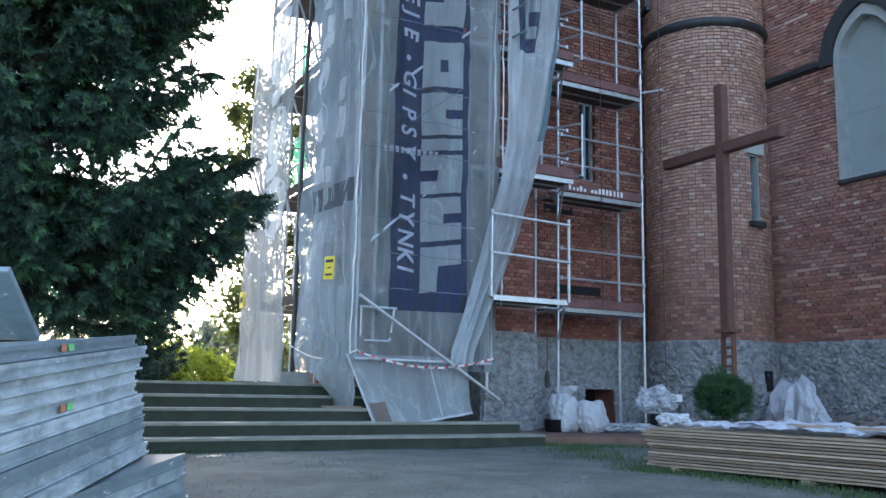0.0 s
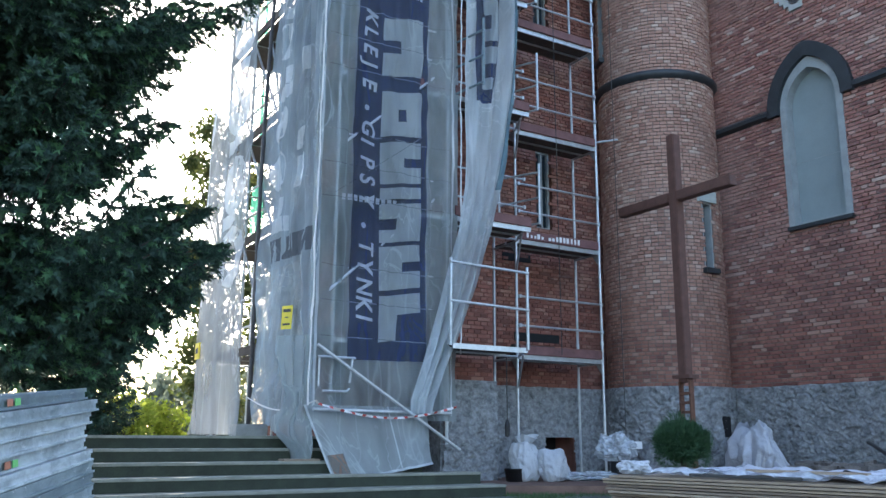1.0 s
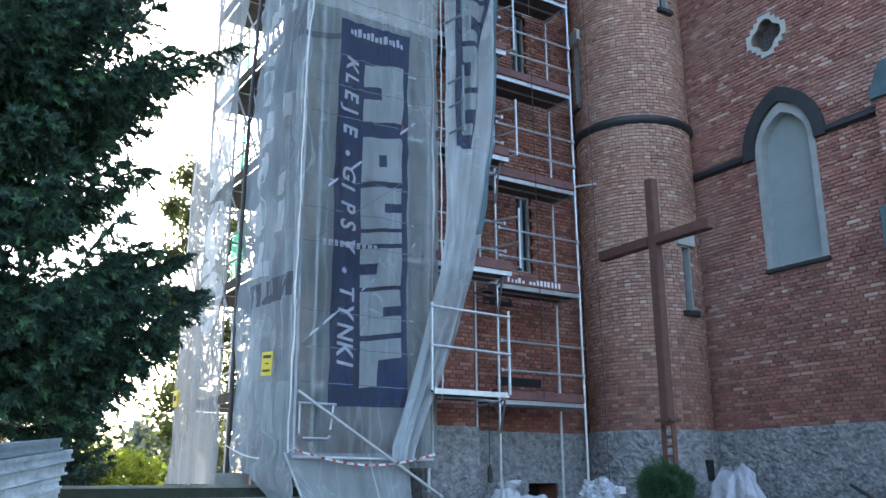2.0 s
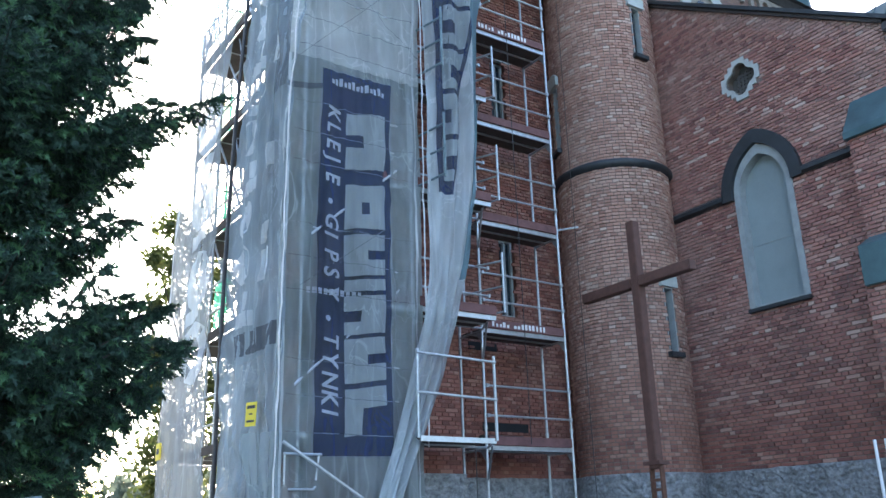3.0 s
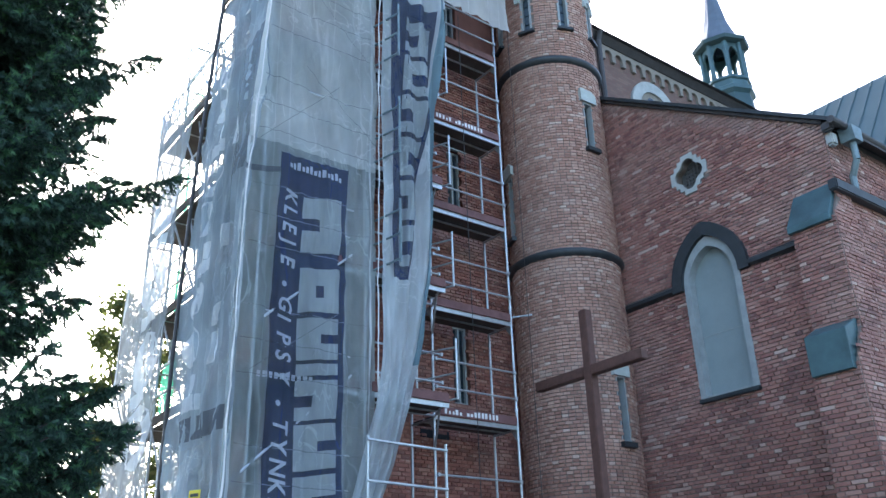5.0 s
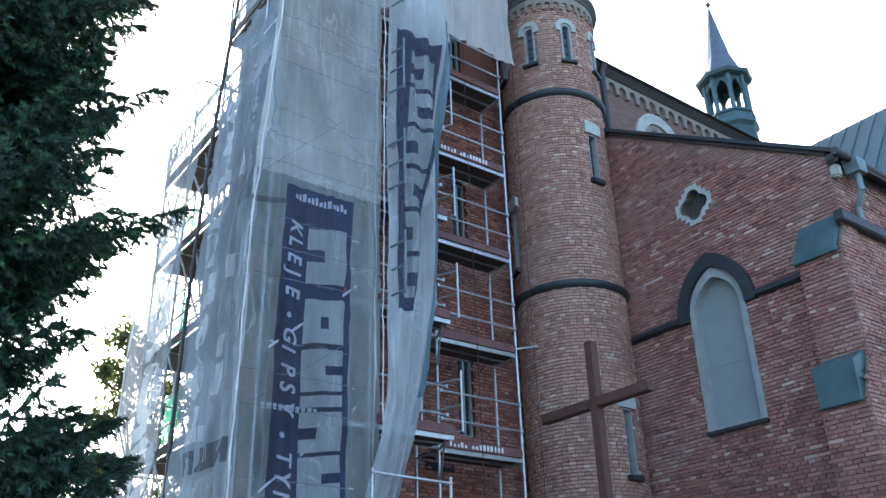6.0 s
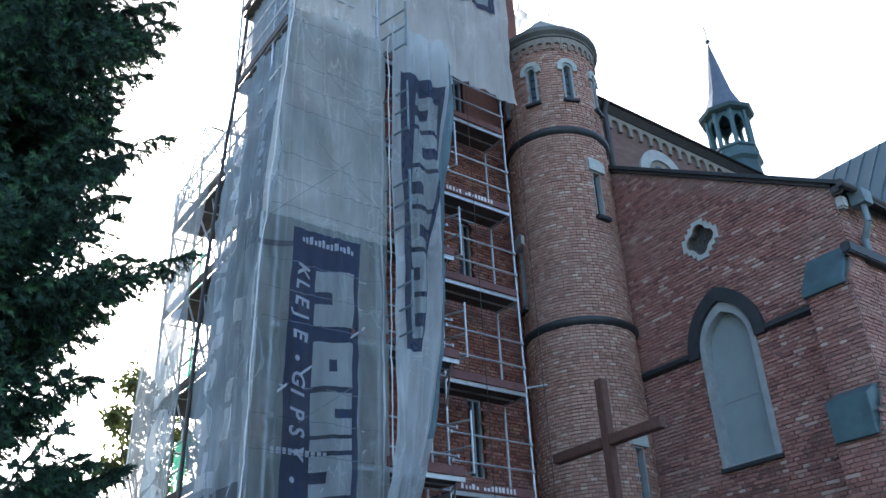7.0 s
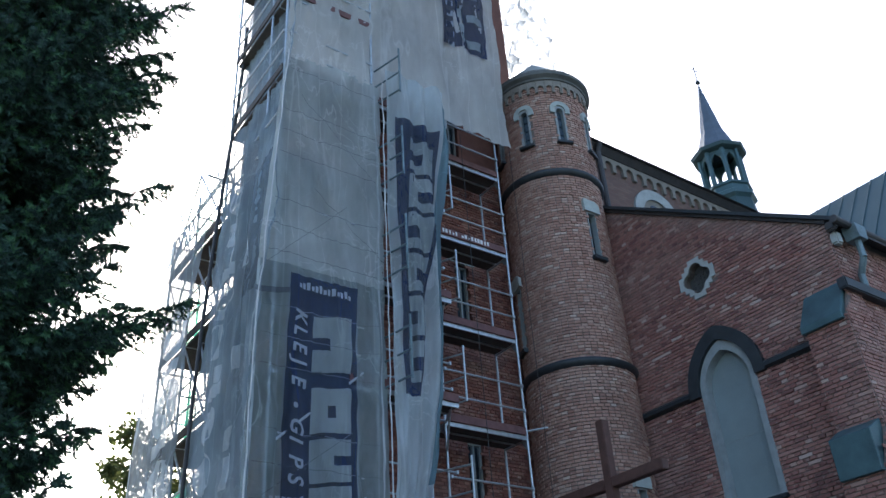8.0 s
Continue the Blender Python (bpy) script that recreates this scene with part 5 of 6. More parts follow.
# pale strips paint the light that the rails behind catch through the net
for k in range(6):
    for h in (0.0, 0.5, 1.0):
        z = 2.15 + 2.0 * k + h
        if z < 12.2:
            printed("crease", cells(4.72 + lean_in(z), 6.84, z, z + 0.013, 0.012 * (k % 3 - 1), 40, 1), MAT["crease"], 0.028, over if z > 7.95 else front)
# slanting pale strips paint light along drawn creases
for u, z, dz in ((4.8, 7.9, 1.5), (5.6, 9.6, -1.2), (4.9, 4.2, 1.1), (5.3, 11.6, -1.4)):
    printed("crease", [[(u + 0.06 * i, z + dz * i / 24), (u + 0.06 * (i + 1), z + dz * (i + 1) / 24), (u + 0.06 * (i + 1), z + dz * (i + 1) / 24 + 0.014), (u + 0.06 * i, z + dz * i / 24 + 0.014)] for i in range(24)], MAT["crease"], 0.027, over if z > 9 else front)
# second net, drawn aside in a long curve
EDGE = [(1.0, 6.36), (1.3, 6.44), (2.0, 6.76), (2.95, 7.13), (4.0, 7.45), (4.9, 7.68), (6.1, 7.90), (7.1, 7.98), (8.3, 8.02), (9.5, 8.08), (10.5, 8.20), (11.8, 8.36), (13.0, 8.40)]


def second(s, z):
    right = float(np.interp(z, [a for a, _ in EDGE], [b for _, b in EDGE]))
    left = 6.99 - 0.95 * min(1, max(0, (4.6 - z) / 3.3)) ** 1.35
    return left + (right - left) * s


def second_fold(s, z):
    """Long folds that run with the drawn edge and crowd together where it is gathered."""
    wide = second(1, z) - second(0, z)
    a = math.sin(2 * math.pi * (3.3 * s + 0.35 * math.sin(0.55 * z) + 0.1 * z))
    b = noise.noise((s * 9, z * 0.35, 3.0)) + 0.5 * noise.noise((s * 22 + 0.3 * z, z * 0.3, 8.0))
    c = abs(noise.noise((s * 4 + 0.5 * z, z * 0.8, 5.0)))
    return 0.055 * a * (0.35 + s) + 0.07 * b - 0.08 * c + 0.10 * max(0, s - 0.8) / 0.2 * min(1, wide)


N2 = frame_at((0, 10.72, 0), (1, 0, 0), (0, -1, 0))


def on_second(name, u0, u1, z0, z1, mat, lift, nu=8, nv=30, parent=None):
    """A stretch of the second net; u0 and u1 may follow the height."""
    verts, faces = [], []
    for j in range(nv + 1):
        z = z0 + (z1 - z0) * j / nv
        a, b = (q(z) if callable(q) else q for q in (u0, u1))
        for i in range(nu + 1):
            s = a + (b - a) * i / nu
            verts.append(N2 @ Vector((second(s, z), z, second_fold(s, z) + lift)))
    n = nu + 1
    faces = [(j * n + i, j * n + i + 1, (j + 1) * n + i + 1, (j + 1) * n + i) for j in range(nv) for i in range(nu)]
    return link_mesh(name, verts, faces, mat, parent, "", True)


net2 = tagged(on_second("scaffold_net", 0.0, 1.0, 1.12, 12.9, MAT["net_white"], 0.0, 44, 130), "pale scaffold net drawn aside in long folds", "netting", "scaffold nets")


def ban0(z):
    return 0.20 - 0.05 * min(1, max(0, (z - 6) / 4))


def ban1(z):
    return 0.52 + 0.36 * min(1, max(0, (z - 6) / 3.5))


on_second("banner", ban0, ban1, 6.0, 11.75, MAT["banner"], 0.014, 30, 110, net2)
for k in range(6):
    z1 = 11.3 - 0.86 * k
    for v0, v1, q0, q1 in ((0.0, 0.30, 0.30, 0.93), (0.30, 0.55, 0.30 if k % 2 else 0.62, 0.55 if k % 2 else 0.93), (0.55, 0.76, 0.30, 0.93)):
        on_second("block", lambda z, q0=q0: ban0(z) + (ban1(z) - ban0(z)) * q0, lambda z, q1=q1: ban0(z) + (ban1(z) - ban0(z)) * q1, z1 - v1, z1 - v0, MAT["banner_light"], 0.024, 12, 6, net2)
on_second("hem", 0.91, 1.0, 4.6, 12.4, MAT["net_hem"], 0.016, 6, 110, net2)
for q in (0.62, 0.78):
    on_second("seam", q, q + 0.02, 1.4, 6.0, MAT["hem_pale"], 0.014, 2, 60, net2)
# net over the upper tower
N3 = frame_at((0, 10.95, 0), (1, 0, 0), (0, -1, 0))


def third(s, z):
    return 4.96 + 0.03 * (z - 12.5) * (1 - s) + (10.42 - 4.96) * s - 0.02 * (z - 12.5) * s


top_net = hung("scaffold_net", N3, third, 12.45, 24.0, 0.11, MAT["net_tan"], "pale net wrapped round the upper tower", 22.0, None, 0.1, 0.14)
top_net["group"] = "scaffold nets"
ban = []
for j in range(20):
    for i in range(8):
        a, b = 8.75 + 1.2 * i / 8, 8.75 + 1.2 * (i + 1) / 8
        c, d = 14.8 + 4.0 * j / 20, 14.8 + 4.0 * (j + 1) / 20
        ban.append([(a, c), (b, c), (b, d), (a, d)])


def on_third(name, loops, mat, lift):
    verts, faces = [], []
    for loop in loops:
        k = len(verts)
        verts += [N3 @ Vector((u, z, sag(u, z, 0.11, 22.0) + lift)) for u, z in loop]
        faces.append(tuple(range(k, k + len(loop))))
    link_mesh(name, verts, faces, mat, top_net)


on_third("banner", ban, MAT["banner"], 0.02)
for k in range(4):
    on_third("block", cells(9.2, 9.85, 15.0 + 0.8 * k, 15.25 + 0.8 * k, -0.1, 6, 2), MAT["banner_light"], 0.03)
    on_third("block", cells(9.2, 9.42, 15.25 + 0.8 * k, 15.55 + 0.8 * k, -0.1, 3, 2), MAT["banner_light"], 0.03)
for k in range(8):
    on_third("print_mark", cells(8.88, 9.05, 14.75 + 0.32 * k, 14.92 + 0.32 * k, 0, 2, 2), MAT["words"], 0.03)
# west face
N4 = frame_at((4.62, 0, 0), (0, -1, 0), (-1, 0, 0))


def west_near(s, z):
    return -13.27 + (13.27 - 10.92) * s - 0.02 * max(0, 3 - z)


def west_far(s, z):
    spread = 0.12 * max(0, 3.0 - z)
    return -(16.45 + spread) + (16.45 + spread - 14.05 + 0.12 * math.sin(z * 1.3)) * s


wn1 = hung("scaffold_net", N4, west_near, 0.95, 20, 0.09, MAT["net_west"], "pale scaffold net with faint white letters", 31.0, None, 0.06, 0.12, 0.0, 1.0)
wn2 = hung("scaffold_net", N4, west_far, 0.82, 11.4, 0.05, MAT["net_thin"], "thin see-through scaffold net against the sky", 37.0, None, 0.08, 0.12, 0.0, 1.0)
end = hung("scaffold_net", frame_at((0, 16.5, 0), (1, 0, 0), (0, 1, 0)), lambda s, z: 4.62 + lean_in(z) + 0.8 * s, 0.82, 11.2, 0.08, MAT["net_thin"], "thin pale net closing the scaffold end", 39.0)
upper = hung("scaffold_net", N4, lambda s, z: -13.75 + 0.5 * s, 11.6, 20, 0.06, MAT["net_thin"], "thin net strip beside the upper scaffold", 41.0, None, 0.06, 0.12, 0.0, 1.0)
for o in (wn1, wn2, end, upper):
    o["group"] = "scaffold nets"


def on_west(owner, seed, amp, name, loops, mat, lift):
    verts, faces = [], []
    for loop in loops:
        k = len(verts)
        verts += [N4 @ Vector((u, z, sag(u, z, amp, seed) + lift - lean_in(z))) for u, z in loop]
        faces.append(tuple(range(k, k + len(loop))))
    link_mesh(name, verts, faces, mat, owner)


def ring_cells(cx, cz, rx, rz, inner, n=24):
    q = []
    for i in range(n):
        a, b = 2 * math.pi * i / n, 2 * math.pi * (i + 1) / n
        q.append([(cx + rx * math.cos(a), cz + rz * math.sin(a)), (cx + rx * math.cos(b), cz + rz * math.sin(b)), (cx + inner * rx * math.cos(b), cz + inner * rz * math.sin(b)), (cx + inner * rx * math.cos(a), cz + inner * rz * math.sin(a))])
    return q


on_west(wn1, 31.0, 0.09, "pale_panel", cells(-13.2, -11.3, 1.0, 3.3, 0.02, 30, 30), MAT["net_pale"], 0.008)
# two darker bands paint the unlit interior that shows through the net
on_west(wn1, 31.0, 0.09, "dark_band", cells(-12.9, -10.95, 3.45, 3.80, -0.04, 20, 5), MAT["net_grey"], 0.008)
on_west(wn1, 31.0, 0.09, "dark_band", cells(-11.75, -11.1, 7.4, 10.2, 0.3, 8, 20), MAT["net_mid"], 0.007)
# rounded white shapes in a column down the near net, broken bars beside them
for k in range(9):
    z = 4.15 + 0.74 * k
    if k % 3 == 0:
        on_west(wn1, 31.0, 0.09, "white_shape", cells(-12.75, -12.15, z - 0.26, z - 0.02, -0.05, 8, 4) + cells(-12.5, -12.3, z - 0.02, z + 0.28, -0.05, 3, 5), MAT["net_print"], 0.016)
    else:
        on_west(wn1, 31.0, 0.09, "white_shape", ring_cells(-12.5, z, 0.30, 0.33, 0.0 if k % 3 == 1 else 0.4), MAT["net_print"], 0.016)
for z, h in ((4.45, 0.5), (5.05, 0.32), (6.3, 0.4), (8.2, 0.5)):
    on_west(wn1, 31.0, 0.09, "white_shape", cells(-11.85, -11.62, z, z + h, 0.1, 4, 6), MAT["net_print"], 0.016)
on_west(wn1, 31.0, 0.09, "hem", cells(-11.0, -10.96, 1.0, 14.0, 0, 1, 90), MAT["hem_pale"], 0.012)
on_west(wn2, 37.0, 0.05, "hem", cells(-16.42, -16.36, 3.2, 11.3, 0, 1, 60), MAT["hem_pale"], 0.012)
on_west(upper, 41.0, 0.06, "hem", cells(-13.74, -13.69, 11.7, 19.8, 0, 1, 60), MAT["hem_pale"], 0.012)
# large discs with a small eye on the thin net
for k, (z, u) in enumerate(((3.9, -14.75), (5.2, -14.72), (6.75, -14.8), (8.3, -14.85))):
    on_west(wn2, 37.0, 0.05, "white_shape", ring_cells(u, z, 0.62, 0.55, 0.22 if k in (1, 2) else 0.5), MAT["net_print"], 0.016)
for z in (4.55, 6.0, 7.5):
    on_west(wn2, 37.0, 0.05, "white_shape", cells(-15.3, -14.5, z - 0.12, z + 0.14, 0.1, 8, 3), MAT["net_print"], 0.016)
for z, y0, y1 in ((4.45, 15.5, 14.8), (6.3, 15.5, 14.75), (8.25, 15.7, 14.9), (10.2, 15.6, 14.6), (12.6, 15.0, 14.5), (14.4, 14.9, 14.4), (16.2, 14.8, 14.3)):
    g = hung("green_net", frame_at((5.2, 0, 0), (0, -1, 0), (-1, 0, 0)), lambda s, zz, y0=y0, y1=y1: -y0 + (y0 - y1) * s, z, z + 1.0, 0.05, MAT["green_net"], "scrap of green netting tied inside the scaffold", z)
    g["group"] = "green nets"

# cords that lace the nets together, and a dark pole outside them
def cord(x0, y0, x1, y1, z0, z1, seed, r=0.011):
    verts, faces = [], []
    n = int((z1 - z0) / 0.09)
    for j in range(n + 1):
        t = j / n
        z = z0 + (z1 - z0) * t
        dx = 0.03 * noise.noise((z * 1.6, seed, 0)) + 0.012 * noise.noise((z * 6, seed, 3))
        rr = r * (1 + 1.1 * max(0, noise.noise((z * 2.2, seed, 7))))
        for q in range(6):
            a = q * math.pi / 3
            verts.append((x0 + (x1 - x0) * t + dx + rr * math.cos(a), y0 + (y1 - y0) * t + rr * math.sin(a), z))
    faces = [(j * 6 + q, j * 6 + (q + 1) % 6, (j + 1) * 6 + (q + 1) % 6, (j + 1) * 6 + q) for j in range(n) for q in range(6)]
    tagged(link_mesh("cord", verts, faces, MAT["tape_white"], None, "", True), "pale cord lacing two scaffold nets together", "cord", "net cords")


cord(6.97, 10.84, 6.98, 10.84, 2.0, 12.6, 1.0)
cord(4.575, 10.87, 4.63, 10.87, 1.2, 6.9, 2.0)
cord(4.63, 10.87, 4.97, 10.87, 6.9, 12.5, 2.0)
def bent(points, r, seg=10):
    """One round tube through a row of points."""
    pts_ = [Vector(p) for p in points]
    verts = []
    for i, p in enumerate(pts_):
        d = (pts_[min(i + 1, len(pts_) - 1)] - pts_[max(i - 1, 0)]).normalized()
        u = d.orthogonal().normalized()
        v = d.cross(u)
        verts += [p + (u * math.cos(2 * math.pi * q / seg) + v * math.sin(2 * math.pi * q / seg)) * r for q in range(seg)]
    faces = [(i * seg + q, i * seg + (q + 1) % seg, (i + 1) * seg + (q + 1) % seg, (i + 1) * seg + q) for i in range(len(pts_) - 1) for q in range(seg)]
    return verts, faces + [tuple(range(seg))[::-1], tuple(range(len(verts) - seg, len(verts)))]


link_mesh("post", *bent([(4.61 + 0.9 * lean_in(0.806 + 0.6 * k), 13.29, 0.806 + 0.6 * k) for k in range(25)], 0.034), MAT["fascia"], scaffold, "dark scaffold pole outside the nets", True)

# drape that hangs from the corner down over the steps
def drape():
    verts, faces = [], []
    nu, nv = 40, 44
    for j in range(nv + 1):
        t = j / nv
        z = 0.40 + 1.75 * t
        gather = 0.12 + 0.52 * math.exp(-((t - 0.25) / 0.14) ** 2) + 0.42 * min(1, max(0, t - 0.2) * 1.6)
        for i in range(nu + 1):
            s = i / nu
            w = (s - 0.80) * min(0.62, gather) + 0.80
            fold = 0.07 * math.sin(17 * s + 1.5 * t) + 0.04 * math.sin(41 * s - 2 * t)
            verts.append((4.08 + 0.60 * w + 0.5 * fold, 11.75 - 0.95 * w - fold * (1.15 - 0.6 * t) - 0.12 * math.exp(-((t - 0.12) / 0.14) ** 2), z + 0.28 * (1 - t) ** 2 * abs(s - 0.6)))
    n = nu + 1
    faces = [(j * n + i, j * n + i + 1, (j + 1) * n + i + 1, (j + 1) * n + i) for j in range(nv) for i in range(nu)]
    ob = link_mesh("scaffold_net", verts, faces, MAT["net"], None, "", True)
    tagged(ob, "gathered net drape hanging over the steps", "netting", "scaffold nets")


drape()


def wrap():
    """Torn film round the top behind the turret."""
    rng = random.Random(3)
    verts, faces = [], []
    nu, nv = 34, 40
    for j in range(nv + 1):
        for i in range(nu + 1):
            s, t = i / nu, j / nv
            verts.append((12.0 + 3.9 * s * (1 - 0.25 * t) + 0.2 * noise.noise((i * .6, j * .6, 2)), 14.0 + 0.4 * noise.noise((i * .5, j * .5, 9)), 17.6 + 5.5 * t + 1.9 * s))
    n = nu + 1
    for j in range(nv):
        for i in range(nu):
            if noise.noise((i * .35, j * .4, 4)) > -0.12:
                faces.append((j * n + i, j * n + i + 1, (j + 1) * n + i + 1, (j + 1) * n + i))
    tagged(link_mesh("film_wrap", verts, faces, MAT["film_torn"], None, "", True), "torn translucent film round the tower top", "sheeting")


wrap()

# ---- things in the yard ----
def lumpy(centre, size, seed, squash=1.0, neck=0.0, sub=3, rough=0.16, freq=2.2, crumple=0.0):
    bm = bmesh.new()
    bmesh.ops.create_icosphere(bm, subdivisions=sub, radius=1)
    for v in bm.verts:
        p = v.co.copy()
        k = 1 + rough * noise.noise(p * freq + Vector((seed, 0, 0))) + 0.4 * rough * (0.4 - abs(noise.noise(p * freq * 2.4 + Vector((0, seed, 0))))) * 2
        if crumple:
            ang = math.atan2(p.y, p.x)
            k += crumple * (0.5 - abs(noise.noise((math.cos(ang) * 2.4 + seed, math.sin(ang) * 2.4, p.z * 1.1)))) - crumple * 0.6 * abs(noise.noise(p * 2.4 + Vector((seed, seed, 0))))
        if neck and p.z > 0.55:
            k *= 1 - neck * (p.z - 0.55) / 0.45
            p.z *= 1.15
        v.co = Vector((p.x * k * size[0], p.y * k * size[1], (max(p.z * k, -0.82) + 0.82) * size[2])) + Vector(centre)
    return bm


for x, y, sx, sy, sz, neck, s in ((8.52, 11.36, 0.23, 0.20, 0.37, 0.35, 1), (8.88, 11.12, 0.24, 0.19, 0.31, 0.5, 2), (9.34, 11.5, 0.16, 0.13, 0.20, 0.8, 4)):
    sack = part("sack", lumpy((x, y, SLAB), (sx, sy, sz), s * 3.1, 1, neck, 5, 0.26, 1.3, 0.13), MAT["sack"], None, "", True)
    tagged(sack, "crumpled white woven rubble sack by the wall", "sack", "rubble sacks")
    if s == 1:
        mv = []
        for j in range(7):
            for i in range(60):
                a = 2 * math.pi * i / 60
                r = 0.10 + 0.015 * j * (1 + 0.5 * math.sin(3 * a + 1) + 0.35 * math.sin(7 * a)) + 0.012 * math.sin(11 * a)
                mv.append((x + 0.04 * j / 6 + r * math.cos(a), y + 0.75 * r * math.sin(a), 0.70 + 0.018 * j + 0.045 * (j / 6) * math.sin(2 * a + 0.5)))
        link_mesh("mouth", mv, [(j * 60 + i, j * 60 + (i + 1) % 60, j * 60 + 60 + (i + 1) % 60, j * 60 + 60 + i) for j in range(6) for i in range(60)], MAT["sack"], sack, "open frayed mouth of the sack", True)
bucket = part("bucket", lathe([(0.001, SLAB), (0.13, SLAB), (0.16, SLAB + .2), (0.165, SLAB + .2), (0.15, SLAB + .18), (0.12, SLAB + .02)], (8.30, 11.35), 20), MAT["tower_dark"], None, "", True)
tagged(bucket, "dark plastic mortar tub beside the sacks", "bucket")
bundle = thing("wrapped_bundle", "bundle wrapped in crinkled clear plastic film", "bundle")
part("wrap", lumpy((10.28, 11.15, 0.42), (0.30, 0.26, 0.24), 7.7, 1, 0, 4, 0.5, 2.4), MAT["film_sheet"], bundle, "", False)
part("stand", box((10.2, 11.08, SLAB), (10.36, 11.22, 0.5)), MAT["tower_dark"], bundle)
part("label", box((10.38, 10.90, 0.62), (10.62, 10.93, 0.74)), MAT["white_paint"], bundle)
sheet = part("plastic_sheet", lumpy((9.7, 11.2, SLAB), (0.55, 0.3, 0.07), 5.5, 1, 0, 4, 0.5, 3), MAT["film_sheet"], None, "", False)
tagged(sheet, "clear plastic sheet lying crumpled on the paving", "sheeting")
hang = thing("pulley_rope", "thin dark hoist rope with a black weight", "rope")
part("rope", tube((8.46, 11.75, 1.0), (8.46, 11.75, 2.1), 0.008, 6), MAT["cable"], hang)
part("weight", lathe([(0.001, 0.80), (0.04, 0.82), (0.045, 1.0), (0.02, 1.08), (0.001, 1.09)], (8.46, 11.75), 12), MAT["tower_dark"], hang)
for x, y, z0, z1 in ((10.88, 11.55, 0.6, 15.0), (9.62, 11.72, 2.2, 13.0)):
    rp = tagged(part("rope", tube((x, y, z0), (x - 0.05, y, z1), 0.007, 5), MAT["cable"]), "thin hoist rope hanging down the scaffold", "rope", "hoist ropes")
tray = thing("mortar_tray", "dark mortar tray standing on the scaffold deck", "tray")
part("tray", box((9.0, 12.28, 2.18), (9.95, 12.42, 2.40), None, 0.02), MAT["tower_dark"], tray)

# pile of planks
PA, PU, PV = Vector((6.2, 6.92, 0)), Vector((0.2, -0.98, 0)), Vector((0.98, 0.2, 0))
pile = thing("plank_pile", "long low pile of weathered scaffold planks", "planks")
rng = random.Random(17)
PLANK = None
for layer in range(13):
    for k in range(5):
        if layer % 6 == 5 and k not in (0, 4):
            continue
        if PLANK is None:
            pb = box((0, 0, 0), (4.2, 0.245, 0.022), None, 0.003)
            me = bpy.data.meshes.new("plank")
            pb.to_mesh(me)
            pb.free()
            me.materials.append(MAT["plank"])
            PLANK = me
        ob = new("plank", PLANK)
        ob.parent = pile
        o = PA + PU * rng.uniform(-0.05, 0.06) + PV * (0.25 * k + rng.uniform(-0.03, 0.03))
        ob.matrix_world = Matrix(((PU.x, PV.x, 0, o.x), (PU.y, PV.y, 0, o.y), (0, 0, 1, 0.05 + 0.0295 * layer), (0, 0, 0, 1))) @ pose(0, 0, 0, 0, 0, rng.uniform(-0.25, 0.25))
for s in (0.35, 1.7, 3.2):
    o = PA + PU * s
    part("bearer", box((-0.04, 0, -0.1), (0.04, 1.22, 0.05), Matrix(((PU.x, PV.x, 0, o.x), (PU.y, PV.y, 0, o.y), (0, 0, 1, 0), (0, 0, 0, 1)))), MAT["plank"], pile)


def spread(name, o, u, v, lu, lv, z, amp, mat, label, seed, ragged=0.08):
    nu, nv = int(lu / 0.05), int(lv / 0.05)
    verts = []
    for j in range(nv + 1):
        for i in range(nu + 1):
            p = o + u * (lu * i / nu + ragged * noise.noise((0, j * .3, seed))) + v * (lv * j / nv + ragged * noise.noise((i * .25, 5, seed)))
            h = amp * (0.5 + noise.noise((i * 0.22, j * 0.30, seed))) + 0.5 * amp * abs(noise.noise((i * 0.6, j * 0.7, seed + 3)))
            verts.append((p.x, p.y, z + max(0.003, h)))
    n = nu + 1
    ob = link_mesh(name, verts, [(j * n + i, j * n + i + 1, (j + 1) * n + i + 1, (j + 1) * n + i) for j in range(nv) for i in range(nu)], mat, None, "", True)
    return tagged(ob, label, "sheeting")


TOP = 0.05 + 0.0295 * 13
spread("plastic_sheet", PA + PU * 0.42 + PV * 0.04, PU, PV, 3.7, 1.05, TOP, 0.07, MAT["film_sheet"], "crumpled clear plastic film over the plank pile", 2.0)
spread("plastic_sheet", PA + PU * 0.8 + PV * 0.40, PU, PV, 2.9, 0.75, TOP + 0.02, 0.065, MAT["sheet_grey"], "pale plastic sheet lying on the plank pile", 6.0)
tagged(part("loose_plank", box((0, 0, 0), (1.1, 0.08, 0.025), Matrix(((PU.x, PV.x, 0, 6.75), (PU.y, PV.y, 0, 5.6), (0, 0, 1, TOP + 0.06), (0, 0, 0, 1))), 0.003), MAT["plank"]), "loose bare plank lying on the plastic", "plank")
tagged(part("black_strip", box((0, 0, 0), (1.1, 0.05, 0.03), Matrix(((PU.x, PV.x, 0, 6.42), (PU.y, PV.y, 0, 6.0), (0, 0, 1, TOP + 0.01), (0, 0, 0, 1))), 0.01), MAT["cable"]), "black rubber strip at the edge of the pile", "strip")
tagged(part("sack", lumpy((6.55, 6.85, TOP), (0.15, 0.15, 0.085), 9.1, 1, 0.7, 5, 0.4, 1.9, 0.35), MAT["sack"], None, "", True), "small white sack lying on the planks", "sack", "rubble sacks")
tagged(part("offcut", box((0, 0, 0), (0.3, 0.06, 0.02), pose(5.15, 6.55, -0.03, 0, 0, 20), 0.003), MAT["plank"]), "short pale wooden offcut on the gravel", "offcut")


